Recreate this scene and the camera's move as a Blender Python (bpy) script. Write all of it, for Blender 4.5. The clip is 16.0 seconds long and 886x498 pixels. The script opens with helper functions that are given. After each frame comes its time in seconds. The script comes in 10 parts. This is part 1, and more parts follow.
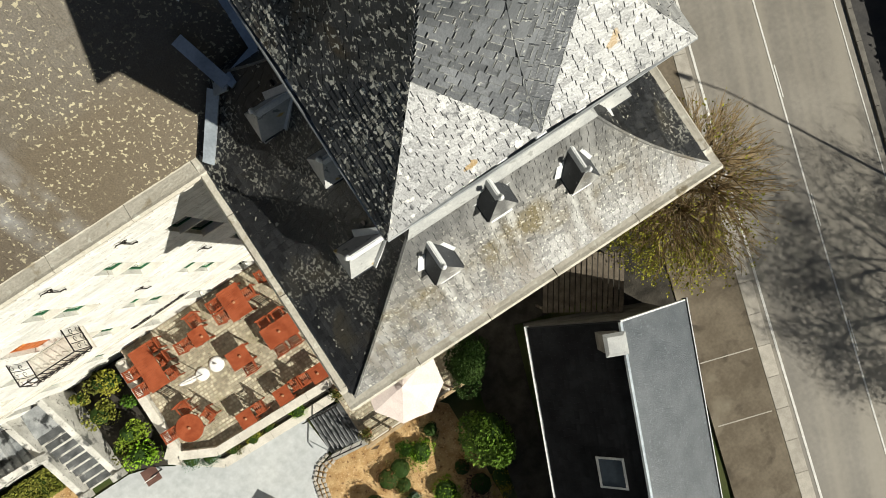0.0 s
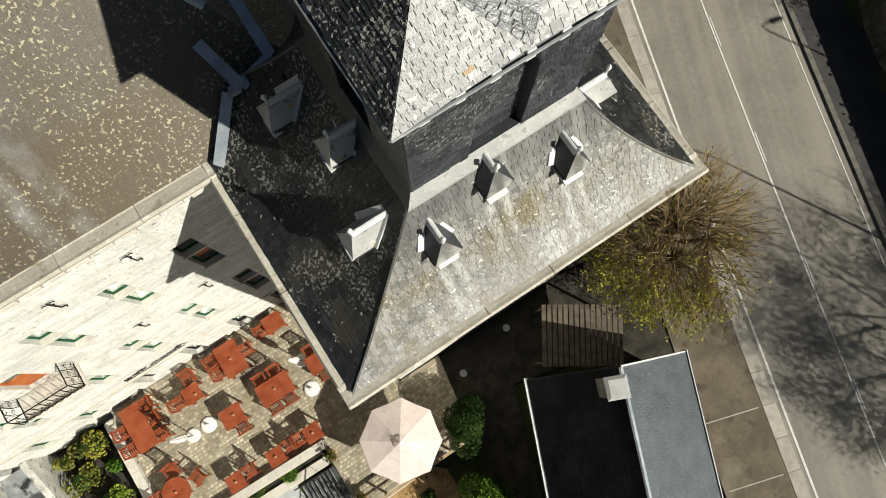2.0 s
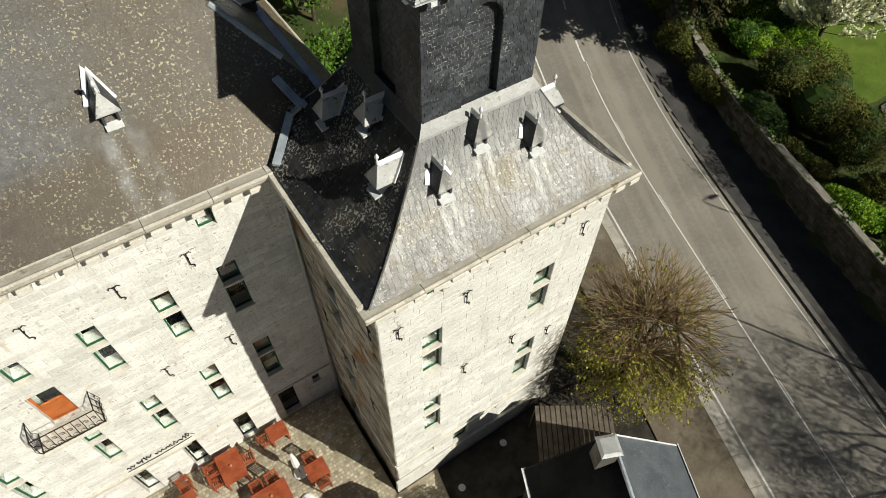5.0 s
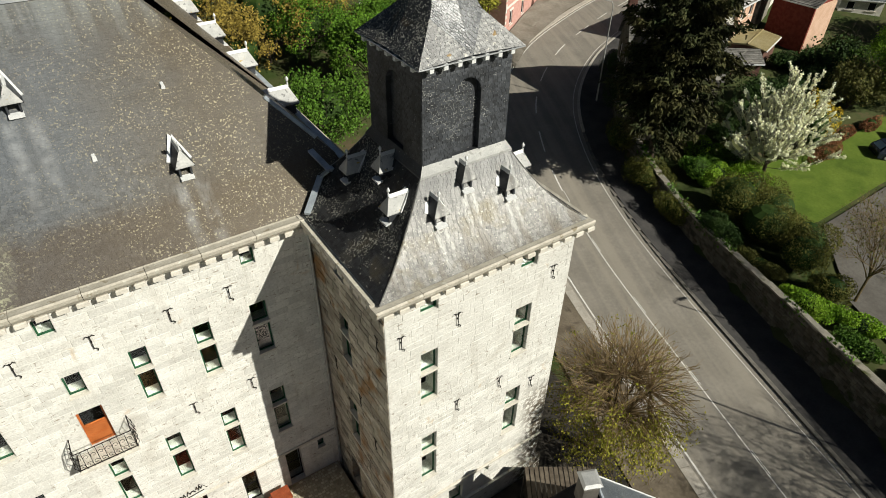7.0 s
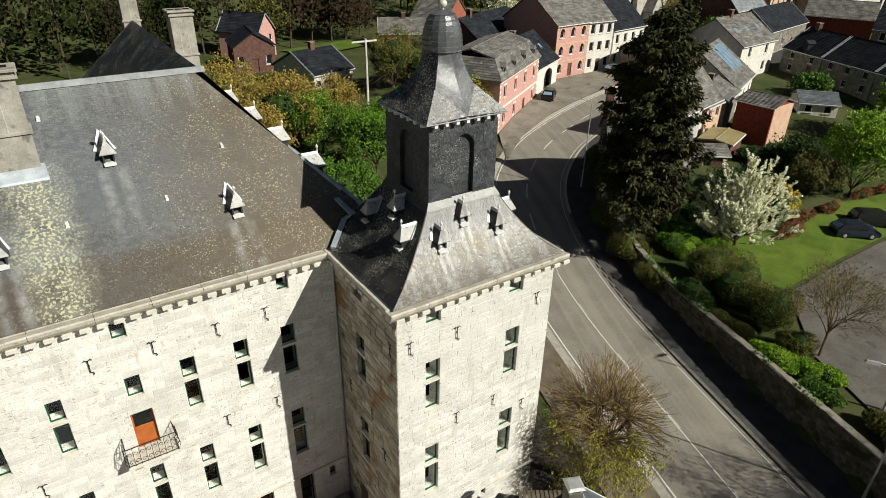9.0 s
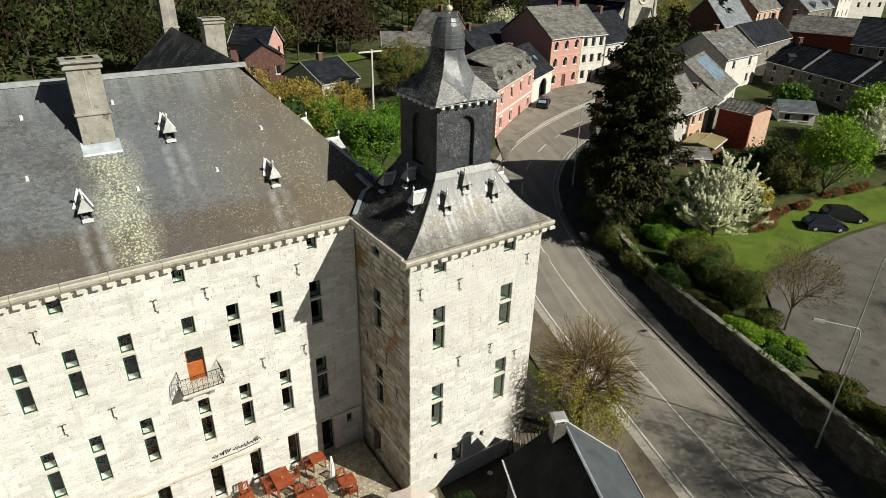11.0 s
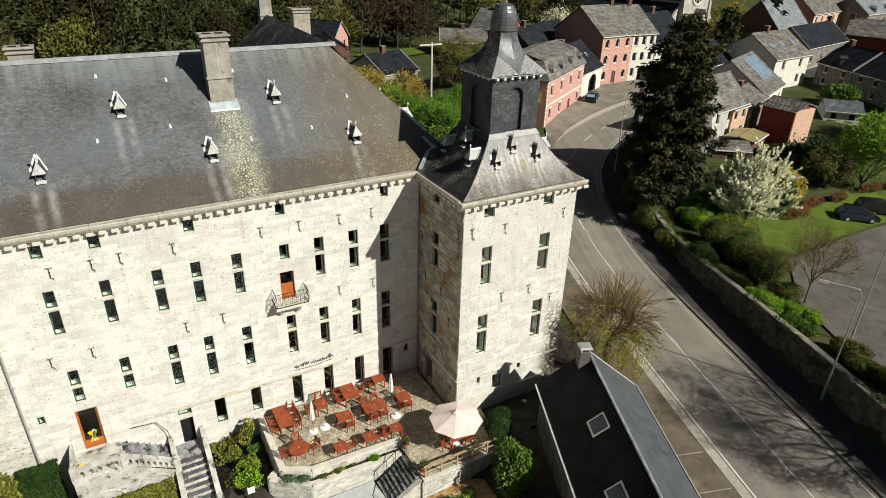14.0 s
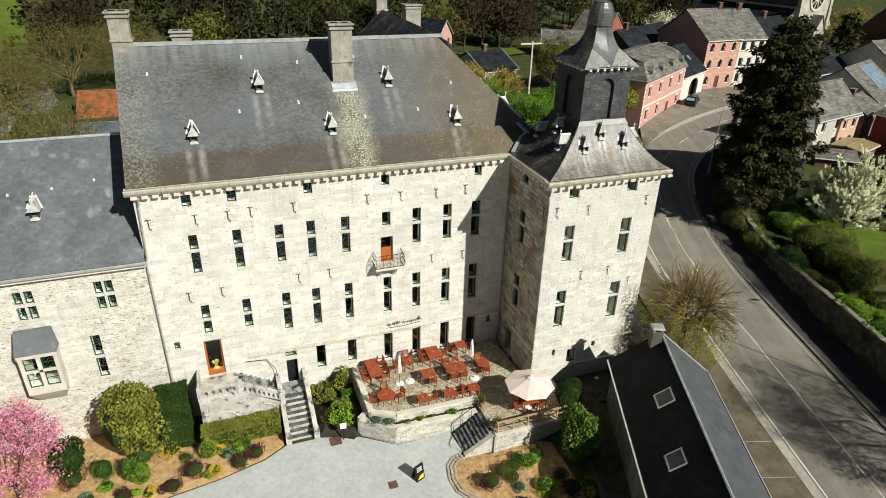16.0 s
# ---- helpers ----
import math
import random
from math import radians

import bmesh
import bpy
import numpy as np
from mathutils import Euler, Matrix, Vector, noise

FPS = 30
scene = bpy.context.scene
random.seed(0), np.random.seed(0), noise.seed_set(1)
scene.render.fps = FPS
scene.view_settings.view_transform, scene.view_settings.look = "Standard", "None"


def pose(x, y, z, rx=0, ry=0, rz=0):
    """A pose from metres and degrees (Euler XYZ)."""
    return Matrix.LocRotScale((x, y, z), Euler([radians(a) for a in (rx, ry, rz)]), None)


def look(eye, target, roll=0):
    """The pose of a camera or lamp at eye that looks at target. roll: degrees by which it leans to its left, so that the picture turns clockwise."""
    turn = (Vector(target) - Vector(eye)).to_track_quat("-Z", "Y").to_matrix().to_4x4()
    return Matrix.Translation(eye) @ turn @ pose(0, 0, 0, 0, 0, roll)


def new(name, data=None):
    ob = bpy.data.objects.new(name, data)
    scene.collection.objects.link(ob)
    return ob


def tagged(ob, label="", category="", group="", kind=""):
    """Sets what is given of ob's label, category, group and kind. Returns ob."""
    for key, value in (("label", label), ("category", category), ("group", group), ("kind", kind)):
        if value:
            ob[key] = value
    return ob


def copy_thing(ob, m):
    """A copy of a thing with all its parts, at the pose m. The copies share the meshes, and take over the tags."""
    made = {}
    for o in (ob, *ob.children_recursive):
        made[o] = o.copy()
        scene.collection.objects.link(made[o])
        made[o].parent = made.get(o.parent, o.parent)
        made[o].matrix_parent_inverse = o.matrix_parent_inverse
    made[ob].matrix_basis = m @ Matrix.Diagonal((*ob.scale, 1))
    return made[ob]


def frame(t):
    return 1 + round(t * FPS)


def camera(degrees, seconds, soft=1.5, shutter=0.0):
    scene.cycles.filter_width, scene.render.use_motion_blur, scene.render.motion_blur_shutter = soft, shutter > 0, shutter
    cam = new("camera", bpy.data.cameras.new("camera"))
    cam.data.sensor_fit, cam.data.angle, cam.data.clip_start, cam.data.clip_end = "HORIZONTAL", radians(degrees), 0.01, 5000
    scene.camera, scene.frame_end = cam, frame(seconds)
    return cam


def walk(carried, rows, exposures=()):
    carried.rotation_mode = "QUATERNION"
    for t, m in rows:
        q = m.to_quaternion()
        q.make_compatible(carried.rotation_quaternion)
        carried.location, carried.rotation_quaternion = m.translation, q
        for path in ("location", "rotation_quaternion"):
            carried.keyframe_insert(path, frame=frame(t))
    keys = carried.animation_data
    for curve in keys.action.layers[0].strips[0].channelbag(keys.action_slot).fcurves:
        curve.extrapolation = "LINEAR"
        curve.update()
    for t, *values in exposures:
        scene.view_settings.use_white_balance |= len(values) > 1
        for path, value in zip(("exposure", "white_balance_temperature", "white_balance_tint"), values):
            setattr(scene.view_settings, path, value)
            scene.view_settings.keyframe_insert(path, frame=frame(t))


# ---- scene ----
cam = camera(70.9, 16.0, 0.9)
METRES, EYE, TILT, LEAN, TURN = 38.0, 28.0, 0.0, 0.0, -46.9
ROWS = [
    (0.0, 0.0, 0.0, 0.0, 13.62, -88.87, -0.27),
    (0.5, 0.0024, -0.01, 0.0011, 13.61, -86.53, -0.33),
    (1.0, 0.0055, -0.0223, 0.0018, 13.59, -84.03, -0.35),
    (1.5, 0.0088, -0.0369, 0.0024, 13.53, -81.57, -0.39),
    (2.0, 0.013, -0.0565, 0.0027, 13.51, -79.09, -0.45),
    (2.5, 0.0187, -0.0818, 0.0032, 13.51, -75.43, -0.52),
    (3.0, 0.0255, -0.1119, 0.0035, 13.5, -71.24, -0.57),
    (3.5, 0.033, -0.1463, 0.0046, 13.44, -66.44, -0.63),
    (4.0, 0.0411, -0.1844, 0.0055, 13.42, -62.04, -0.68),
    (6.5, 0.0892, -0.3773, 0.0098, 13.25, -41.4, -0.84),
    (7.0, 0.0975, -0.4129, 0.0102, 13.2, -38.11, -0.89),
    (7.5, 0.1053, -0.448, 0.0115, 13.16, -35.22, -0.96),
    (8.0, 0.1134, -0.4834, 0.0131, 13.16, -32.31, -0.96),
    (10.5, 0.1452, -0.6603, 0.0174, 13.01, -27.16, -1.15),
    (11.0, 0.1512, -0.6953, 0.0184, 13.02, -27.16, -1.2),
    (11.5, 0.1566, -0.7287, 0.0193, 13.02, -27.16, -1.24),
    (12.0, 0.1627, -0.7593, 0.0201, 13.02, -27.14, -1.28),
    (12.5, 0.1688, -0.7888, 0.0208, 13.21, -27.13, -1.3),
    (13.0, 0.1749, -0.8177, 0.0213, 14.44, -27.15, -1.35),
    (13.5, 0.182, -0.8458, 0.0215, 15.98, -27.15, -1.4),
    (14.0, 0.1906, -0.8738, 0.0216, 17.9, -27.18, -1.41),
    (14.5, 0.2006, -0.901, 0.0217, 20.5, -27.2, -1.42),
    (15.0, 0.2113, -0.927, 0.0219, 22.79, -27.2, -1.43),
    (15.5, 0.2213, -0.9524, 0.0218, 25.23, -27.22, -1.41),
    (16.0, 0.228, -0.9717, 0.0211, 26.85, -27.19, -1.38),
]
walk(cam, [(t, pose(0, 0, EYE, TILT, LEAN, TURN) @ pose(METRES * x, METRES * y, METRES * z, 90 + pitch, roll, yaw)) for t, x, y, z, yaw, pitch, roll in ROWS], ((0.0, 0.42), (1.0, 0.37), (3.0, 0.25), (6.5, 0.22), (10.5, 0.24), (16.0, 0.22)))

# ---- light ----
SUN = Vector((3.29, -6.0, 5.11)).normalized()
world = bpy.data.worlds.new("world")
scene.world = world
world.use_nodes = True
sky = world.node_tree.nodes.new("ShaderNodeTexSky")
sky.sky_type = "NISHITA"
sky.sun_disc = False
sky.sun_elevation = math.asin(SUN.z)
sky.sun_rotation = math.atan2(SUN.x, SUN.y)
world.node_tree.nodes["Background"].inputs[1].default_value = 0.021
world.node_tree.links.new(sky.outputs[0], world.node_tree.nodes["Background"].inputs[0])
sun = new("sun", bpy.data.lights.new("sun", "SUN"))
sun.data.energy, sun.data.angle, sun.data.color = 5.0, radians(0.55), (0.985, 0.965, 0.865)
sun.matrix_world = look((40, -80, 70), Vector((40, -80, 70)) - SUN)


# ---- materials ----
def mat(name, colours, scale=3.0, rough=0.85, bump=0.0, bump_scale=30.0, island=0.0, obj_rand=0.0, spots=None, metal=0.0, spec=0.10, extra=None):
    """colours: two base colours mixed by a broad noise; island / obj_rand: how far single pieces differ in value;
    spots: list of (colour, noise scale, threshold, softness)."""
    m = bpy.data.materials.new(name)
    m.use_nodes = True
    nt = m.node_tree
    nd, ln = nt.nodes, nt.links
    bsdf = nd["Principled BSDF"]
    geo = nd.new("ShaderNodeNewGeometry")
    pos = geo.outputs["Position"]

    def noise_of(sc, detail=4.0, dist=0.0):
        n = nd.new("ShaderNodeTexNoise")
        n.inputs["Scale"].default_value, n.inputs["Detail"].default_value, n.inputs["Distortion"].default_value = sc, detail, dist
        ln.new(pos, n.inputs["Vector"])
        return n.outputs[0]

    def ramp(v, a, b):
        r = nd.new("ShaderNodeMapRange")
        r.inputs[1].default_value, r.inputs[2].default_value = a, b
        ln.new(v, r.inputs[0])
        return r.outputs[0]

    def mix(fac, a, b, mode="MIX"):
        x = nd.new("ShaderNodeMix")
        x.data_type, x.blend_type = "RGBA", mode
        for sock, val in ((x.inputs[0], fac), (x.inputs[6], a), (x.inputs[7], b)):
            if isinstance(val, (int, float)):
                sock.default_value = val
            elif isinstance(val, tuple):
                sock.default_value = (*val, 1.0)
            else:
                ln.new(val, sock)
        return x.outputs[2]

    def maths(op, a, b=0.0):
        x = nd.new("ShaderNodeMath")
        x.operation = op
        for sock, val in ((x.inputs[0], a), (x.inputs[1], b)):
            if isinstance(val, (int, float)):
                sock.default_value = val
            else:
                ln.new(val, sock)
        return x.outputs[0]

    col = mix(ramp(noise_of(scale), 0.35, 0.65), colours[0], colours[1])
    fine = ramp(noise_of(scale * 9.0, 3.0), 0.25, 0.75)
    col = mix(0.36, col, mix(fine, (0.55, 0.55, 0.55), (1.25, 1.25, 1.25)), "MULTIPLY")
    if island or obj_rand:
        if island:
            rnd, amount = geo.outputs["Random Per Island"], island
        else:
            rnd, amount = nd.new("ShaderNodeObjectInfo").outputs["Random"], obj_rand
        v = nd.new("ShaderNodeMapRange")
        v.inputs[3].default_value, v.inputs[4].default_value = 1.0 - amount, 1.0 + amount
        ln.new(rnd, v.inputs[0])
        g = nd.new("ShaderNodeCombineColor")
        for k in range(3):
            ln.new(v.outputs[0], g.inputs[k])
        col = mix(1.0, col, g.outputs[0], "MULTIPLY")
    for c, sc, th, soft in spots or ():
        col = mix(ramp(noise_of(sc, 5.0, 0.3), th, th + soft), col, c)
    if extra:
        col = extra(col, pos, noise_of, ramp, mix, maths, nd, ln)
    ln.new(col, bsdf.inputs["Base Color"])
    bsdf.inputs["Roughness"].default_value = rough
    bsdf.inputs["Metallic"].default_value = metal
    bsdf.inputs["Specular IOR Level"].default_value = spec
    if bump:
        b = nd.new("ShaderNodeBump")
        b.inputs["Strength"].default_value, b.inputs["Distance"].default_value = bump, 0.05
        ln.new(noise_of(bump_scale, 5.0), b.inputs["Height"])
        ln.new(b.outputs[0], bsdf.inputs["Normal"])
    return m


def xyz(pos, nd, ln):
    s = nd.new("ShaderNodeSeparateXYZ")
    ln.new(pos, s.inputs[0])
    return s.outputs


DORMERS = ((-18.22, 8.52), (-22.37, 6.12), (-14.27, 6.05), (-9.97, 8.45), (-5.98, 6.00))


def roof_stains_sheen(col, pos, noise_of, ramp, mix, maths, nd, ln):
    """Brown algae low on the slope, a pale lichen strip under the chimney, lead wash under the dormers and a painted
    sky sheen.
    """
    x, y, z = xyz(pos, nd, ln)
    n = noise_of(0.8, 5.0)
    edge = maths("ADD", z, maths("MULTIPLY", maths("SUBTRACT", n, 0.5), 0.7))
    # reflected sky on the upper slope, painted as blue-grey patches
    sky_sheen = maths("MULTIPLY", ramp(noise_of(0.22, 3.0), 0.40, 0.62), ramp(z, 16.8, 18.2))
    col = mix(maths("MULTIPLY", sky_sheen, 0.5), col, (0.145, 0.165, 0.19))
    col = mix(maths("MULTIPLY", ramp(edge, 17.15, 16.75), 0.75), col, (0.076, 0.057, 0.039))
    east = ramp(maths("ADD", x, maths("MULTIPLY", n, 3.0)), -9.0, -3.0)
    col = mix(maths("MULTIPLY", east, 0.7), col, (0.127, 0.097, 0.058))
    lich = maths("MULTIPLY", ramp(noise_of(15.0, 2.0, 0.2), 0.60, 0.635), ramp(noise_of(1.1, 3.0), 0.36, 0.52))
    grain = ramp(noise_of(38.0, 4.0), 0.30, 0.70)
    col = mix(0.55, col, mix(grain, (0.45, 0.45, 0.42), (1.45, 1.42, 1.35)), "MULTIPLY")
    far = maths("ADD", 0.25, maths("MULTIPLY", east, 0.75))
    col = mix(maths("MULTIPLY", lich, far), col, (0.42, 0.37, 0.24))
    band = maths("MULTIPLY", ramp(maths("ADD", maths("ABSOLUTE", maths("ADD", x, 12.75)), maths("MULTIPLY", noise_of(1.2, 4.0), 1.6)), 2.2, 1.1), ramp(y, 9.1, 8.6))
    veil = maths("MULTIPLY", band, ramp(noise_of(1.5, 5.0), 0.3, 0.7))
    col = mix(maths("MULTIPLY", veil, 0.5), col, (0.38, 0.38, 0.30))
    band = maths("MULTIPLY", band, ramp(noise_of(11.0, 5.0), 0.50, 0.60))
    col = mix(maths("MULTIPLY", band, 0.9), col, (0.52, 0.52, 0.34))
    for dx, dy in DORMERS:
        for side in (-0.34, 0.34):
            m = ramp(maths("ABSOLUTE", maths("SUBTRACT", x, dx + side)), 0.28, 0.06)
            m = maths("MULTIPLY", m, maths("MULTIPLY", ramp(y, dy + 0.1, dy - 0.1), ramp(y, dy - 2.6, dy - 0.9)))
            m = maths("MULTIPLY", m, ramp(noise_of(2.2, 5.0), 0.3, 0.65))
            col = mix(maths("MULTIPLY", m, 0.55), col, (0.36, 0.37, 0.37))
    west = maths("MULTIPLY", ramp(maths("ADD", x, maths("MULTIPLY", noise_of(0.9, 4.0), 2.0)), -23.2, -24.3), ramp(noise_of(7.0, 5.0), 0.46, 0.58))
    col = mix(maths("MULTIPLY", west, 0.32), col, (0.40, 0.40, 0.29))
    v3 = nd.new("ShaderNodeCombineXYZ")
    ln.new(maths("MULTIPLY", x, 2.4), v3.inputs[0])
    ln.new(maths("MULTIPLY", z, 0.25), v3.inputs[2])
    n3 = nd.new("ShaderNodeTexNoise")
    n3.inputs["Scale"].default_value, n3.inputs["Detail"].default_value = 1.0, 3.0
    ln.new(v3.outputs[0], n3.inputs["Vector"])
    top = maths("MULTIPLY", ramp(maths("ADD", z, maths("MULTIPLY", n3.outputs[0], 1.8)), 21.7, 23.0), ramp(n3.outputs[0], 0.30, 0.55))
    col = mix(maths("MULTIPLY", top, 0.5), col, (0.27, 0.29, 0.28))
    return col


def wall_stains(col, pos, noise_of, ramp, mix, maths, nd, ln):
    """Ochre rust runs and grey soot patches on the limestone."""
    m = ramp(noise_of(0.55, 6.0, 0.8), 0.60, 0.74)
    col = mix(maths("MULTIPLY", m, 0.32), col, (0.36, 0.325, 0.265))
    m = ramp(noise_of(1.1, 6.0, 0.5), 0.68, 0.76)
    col = mix(maths("MULTIPLY", m, 0.55), col, (0.50, 0.34, 0.17))
    x, y, z = xyz(pos, nd, ln)
    v = nd.new("ShaderNodeCombineXYZ")
    for k, (c, f) in enumerate(((x, 3.2), (y, 3.2), (z, 0.40))):
        ln.new(maths("MULTIPLY", c, f), v.inputs[k])
    n = nd.new("ShaderNodeTexNoise")
    n.inputs["Scale"].default_value, n.inputs["Detail"].default_value = 1.0, 6.0
    ln.new(v.outputs[0], n.inputs["Vector"])
    col = mix(maths("MULTIPLY", ramp(n.outputs[0], 0.58, 0.74), 0.30), col, (0.34, 0.30, 0.24))
    # pitted old masonry with flaked patches
    pit = maths("MULTIPLY", ramp(noise_of(7.0, 6.0, 0.6), 0.60, 0.66), ramp(noise_of(0.7, 4.0), 0.40, 0.62))
    col = mix(maths("MULTIPLY", pit, 0.55), col, (0.22, 0.17, 0.12))
    # short dark joints and chips in flat dashes
    v2 = nd.new("ShaderNodeCombineXYZ")
    for k, (c, f) in enumerate(((x, 2.7), (y, 2.7), (z, 13.0))):
        ln.new(maths("MULTIPLY", c, f), v2.inputs[k])
    n2 = nd.new("ShaderNodeTexNoise")
    n2.inputs["Scale"].default_value, n2.inputs["Detail"].default_value = 1.0, 3.0
    ln.new(v2.outputs[0], n2.inputs["Vector"])
    dash = maths("MULTIPLY", ramp(n2.outputs[0], 0.635, 0.67), ramp(noise_of(0.33, 3.0), 0.40, 0.54))
    col = mix(maths("MULTIPLY", dash, 0.75), col, (0.23, 0.18, 0.125))
    # rough bared corner low on the tower
    low = maths("MULTIPLY", ramp(maths("ADD", x, maths("MULTIPLY", noise_of(0.6, 3.0), 2.0)), 4.6, 5.6), ramp(maths("ADD", z, maths("MULTIPLY", noise_of(0.5, 3.0), 4.0)), 9.8, 7.4))
    low = maths("MULTIPLY", low, ramp(noise_of(4.5, 6.0, 0.4), 0.44, 0.51))
    return mix(maths("MULTIPLY", low, 0.9), col, (0.12, 0.092, 0.06))


TOWER_DORMERS = ((0.00, -0.21), (1.30, 0.20), (2.83, -0.18))


def wash_streaks(col, pos, noise_of, ramp, mix, maths, nd, ln):
    """Clean dark slates high up, pale wash and brown algae drawn out down the slope, white runs below the dormers."""
    x, y, z = xyz(pos, nd, ln)
    v = nd.new("ShaderNodeCombineXYZ")
    for k, (c, f) in enumerate(((x, 2.6), (y, 0.30), (z, 0.30))):
        ln.new(maths("MULTIPLY", c, f), v.inputs[k])
    n = nd.new("ShaderNodeTexNoise")
    n.inputs["Scale"].default_value, n.inputs["Detail"].default_value = 1.0, 3.0
    ln.new(v.outputs[0], n.inputs["Vector"])
    high = ramp(maths("ADD", z, maths("MULTIPLY", n.outputs[0], 1.3)), 17.65, 18.55)
    col = mix(maths("MULTIPLY", high, 0.80), col, (0.098, 0.098, 0.096))
    low = ramp(z, 17.2, 16.0)
    col = mix(maths("MULTIPLY", ramp(n.outputs[0], 0.54, 0.72), 0.35), col, (0.46, 0.45, 0.42))
    col = mix(maths("MULTIPLY", maths("MULTIPLY", ramp(n.outputs[0], 0.52, 0.36), low), 0.65), col, (0.135, 0.108, 0.072))
    for dx, dy in TOWER_DORMERS:
        for side in (-0.17, 0.17):
            m = ramp(maths("ABSOLUTE", maths("SUBTRACT", x, dx + side)), 0.12, 0.03)
            m = maths("MULTIPLY", m, maths("MULTIPLY", ramp(y, dy + 0.05, dy - 0.08), ramp(y, dy - 1.0, dy - 0.3)))
            m = maths("MULTIPLY", m, ramp(noise_of(5.0, 4.0), 0.30, 0.60))
            col = mix(maths("MULTIPLY", m, 0.75), col, (0.52, 0.51, 0.47))
    return col


def lichen_patches(col, pos, noise_of, ramp, mix, maths, nd, ln):
    """Pale lichen specks that crowd together in patches."""
    m = maths("MULTIPLY", ramp(noise_of(15.0, 5.0, 0.4), 0.54, 0.58), ramp(noise_of(0.8, 4.0), 0.49, 0.60))
    return mix(maths("MULTIPLY", m, 0.85), col, (0.38, 0.37, 0.31))


def brown_stones(col, pos, noise_of, ramp, mix, maths, nd, ln):
    """Single brown ironstone pieces among the pale ones, in flat dashes."""
    col = wall_stains(col, pos, noise_of, ramp, mix, maths, nd, ln)
    x, y, z = xyz(pos, nd, ln)
    v = nd.new("ShaderNodeCombineXYZ")
    for k, (c, f) in enumerate(((x, 3.6), (y, 3.6), (z, 13.0))):
        ln.new(maths("MULTIPLY", c, f), v.inputs[k])
    n = nd.new("ShaderNodeTexNoise")
    n.inputs["Scale"].default_value, n.inputs["Detail"].default_value = 1.0, 2.0
    ln.new(v.outputs[0], n.inputs["Vector"])
    return mix(maths("MULTIPLY", maths("MULTIPLY", ramp(n.outputs[0], 0.595, 0.625), ramp(noise_of(0.4, 3.0), 0.38, 0.52)), 0.85), col, (0.25, 0.175, 0.11))


def road_wear(col, pos, noise_of, ramp, mix, maths, nd, ln):
    x, y, z = xyz(pos, nd, ln)
    v = nd.new("ShaderNodeCombineXYZ")
    ln.new(maths("SUBTRACT", maths("MULTIPLY", x, 0.92), maths("MULTIPLY", y, 0.39)), v.inputs[0])
    ln.new(maths("MULTIPLY", y, 0.02), v.inputs[1])
    n = nd.new("ShaderNodeTexNoise")
    n.inputs["Scale"].default_value, n.inputs["Detail"].default_value = 1.15, 2.5
    ln.new(v.outputs[0], n.inputs["Vector"])
    col = mix(maths("MULTIPLY", ramp(n.outputs[0], 0.46, 0.62), 0.60), col, (0.30, 0.268, 0.215))
    col = mix(maths("MULTIPLY", ramp(n.outputs[0], 0.46, 0.34), 0.55), col, (0.165, 0.150, 0.128))
    m = ramp(noise_of(0.35, 4.0), 0.45, 0.7)
    return mix(maths("MULTIPLY", m, 0.35), col, (0.235, 0.21, 0.172))


M = {}
M["stone"] = mat("limestone", ((0.625, 0.607, 0.555), (0.71, 0.693, 0.638)), 1.2, 0.9, 0.4, 18, island=0.11, extra=wall_stains)
M["stone_wing"] = mat("mixed limestone of the wing", ((0.585, 0.562, 0.505), (0.675, 0.652, 0.59)), 1.2, 0.9, 0.4, 18, island=0.14, extra=brown_stones)
M["stone_back"] = mat("limestone mortar", ((0.585, 0.567, 0.515), (0.665, 0.648, 0.59)), 1.5, 0.95, 0.4, 25, extra=wall_stains)
M["rubble"] = mat("rubble stone", ((0.36, 0.33, 0.27), (0.50, 0.46, 0.39)), 1.6, 0.95, 0.5, 14, island=0.25)
M["rubble_rust"] = mat("rust-stained rubble", ((0.30, 0.27, 0.215), (0.43, 0.39, 0.32)), 1.6, 0.95, 0.5, 14, island=0.3, spots=[((0.26, 0.155, 0.075), 0.9, 0.55, 0.14), ((0.13, 0.105, 0.08), 2.4, 0.62, 0.08)])
M["dressed"] = mat("dressed stone", ((0.55, 0.51, 0.44), (0.66, 0.62, 0.54)), 2.0, 0.85, 0.2, 30, island=0.08, obj_rand=0.0)
M["mossy"] = mat("weathered cornice stone", ((0.42, 0.385, 0.315), (0.53, 0.49, 0.41)), 2.0, 0.9, 0.3, 20, spots=[((0.26, 0.22, 0.15), 3.0, 0.60, 0.1), ((0.56, 0.54, 0.46), 6.0, 0.6, 0.08)])
M["slate"] = mat("main roof slate", ((0.088, 0.088, 0.088), (0.128, 0.138, 0.149)), 0.35, 0.45, 0.18, 40, island=0.24, spec=0.5, extra=roof_stains_sheen)
M["slate_single"] = mat("main roof slate piece", ((0.088, 0.088, 0.088), (0.128, 0.138, 0.149)), 0.35, 0.45, 0.18, 40, obj_rand=0.24, spec=0.5, extra=roof_stains_sheen)
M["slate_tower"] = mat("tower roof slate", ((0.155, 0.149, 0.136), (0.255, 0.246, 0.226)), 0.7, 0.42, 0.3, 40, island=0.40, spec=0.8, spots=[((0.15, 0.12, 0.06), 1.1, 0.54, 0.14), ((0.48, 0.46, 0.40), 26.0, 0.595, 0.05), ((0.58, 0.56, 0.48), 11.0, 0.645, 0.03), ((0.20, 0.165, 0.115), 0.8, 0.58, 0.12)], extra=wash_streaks)
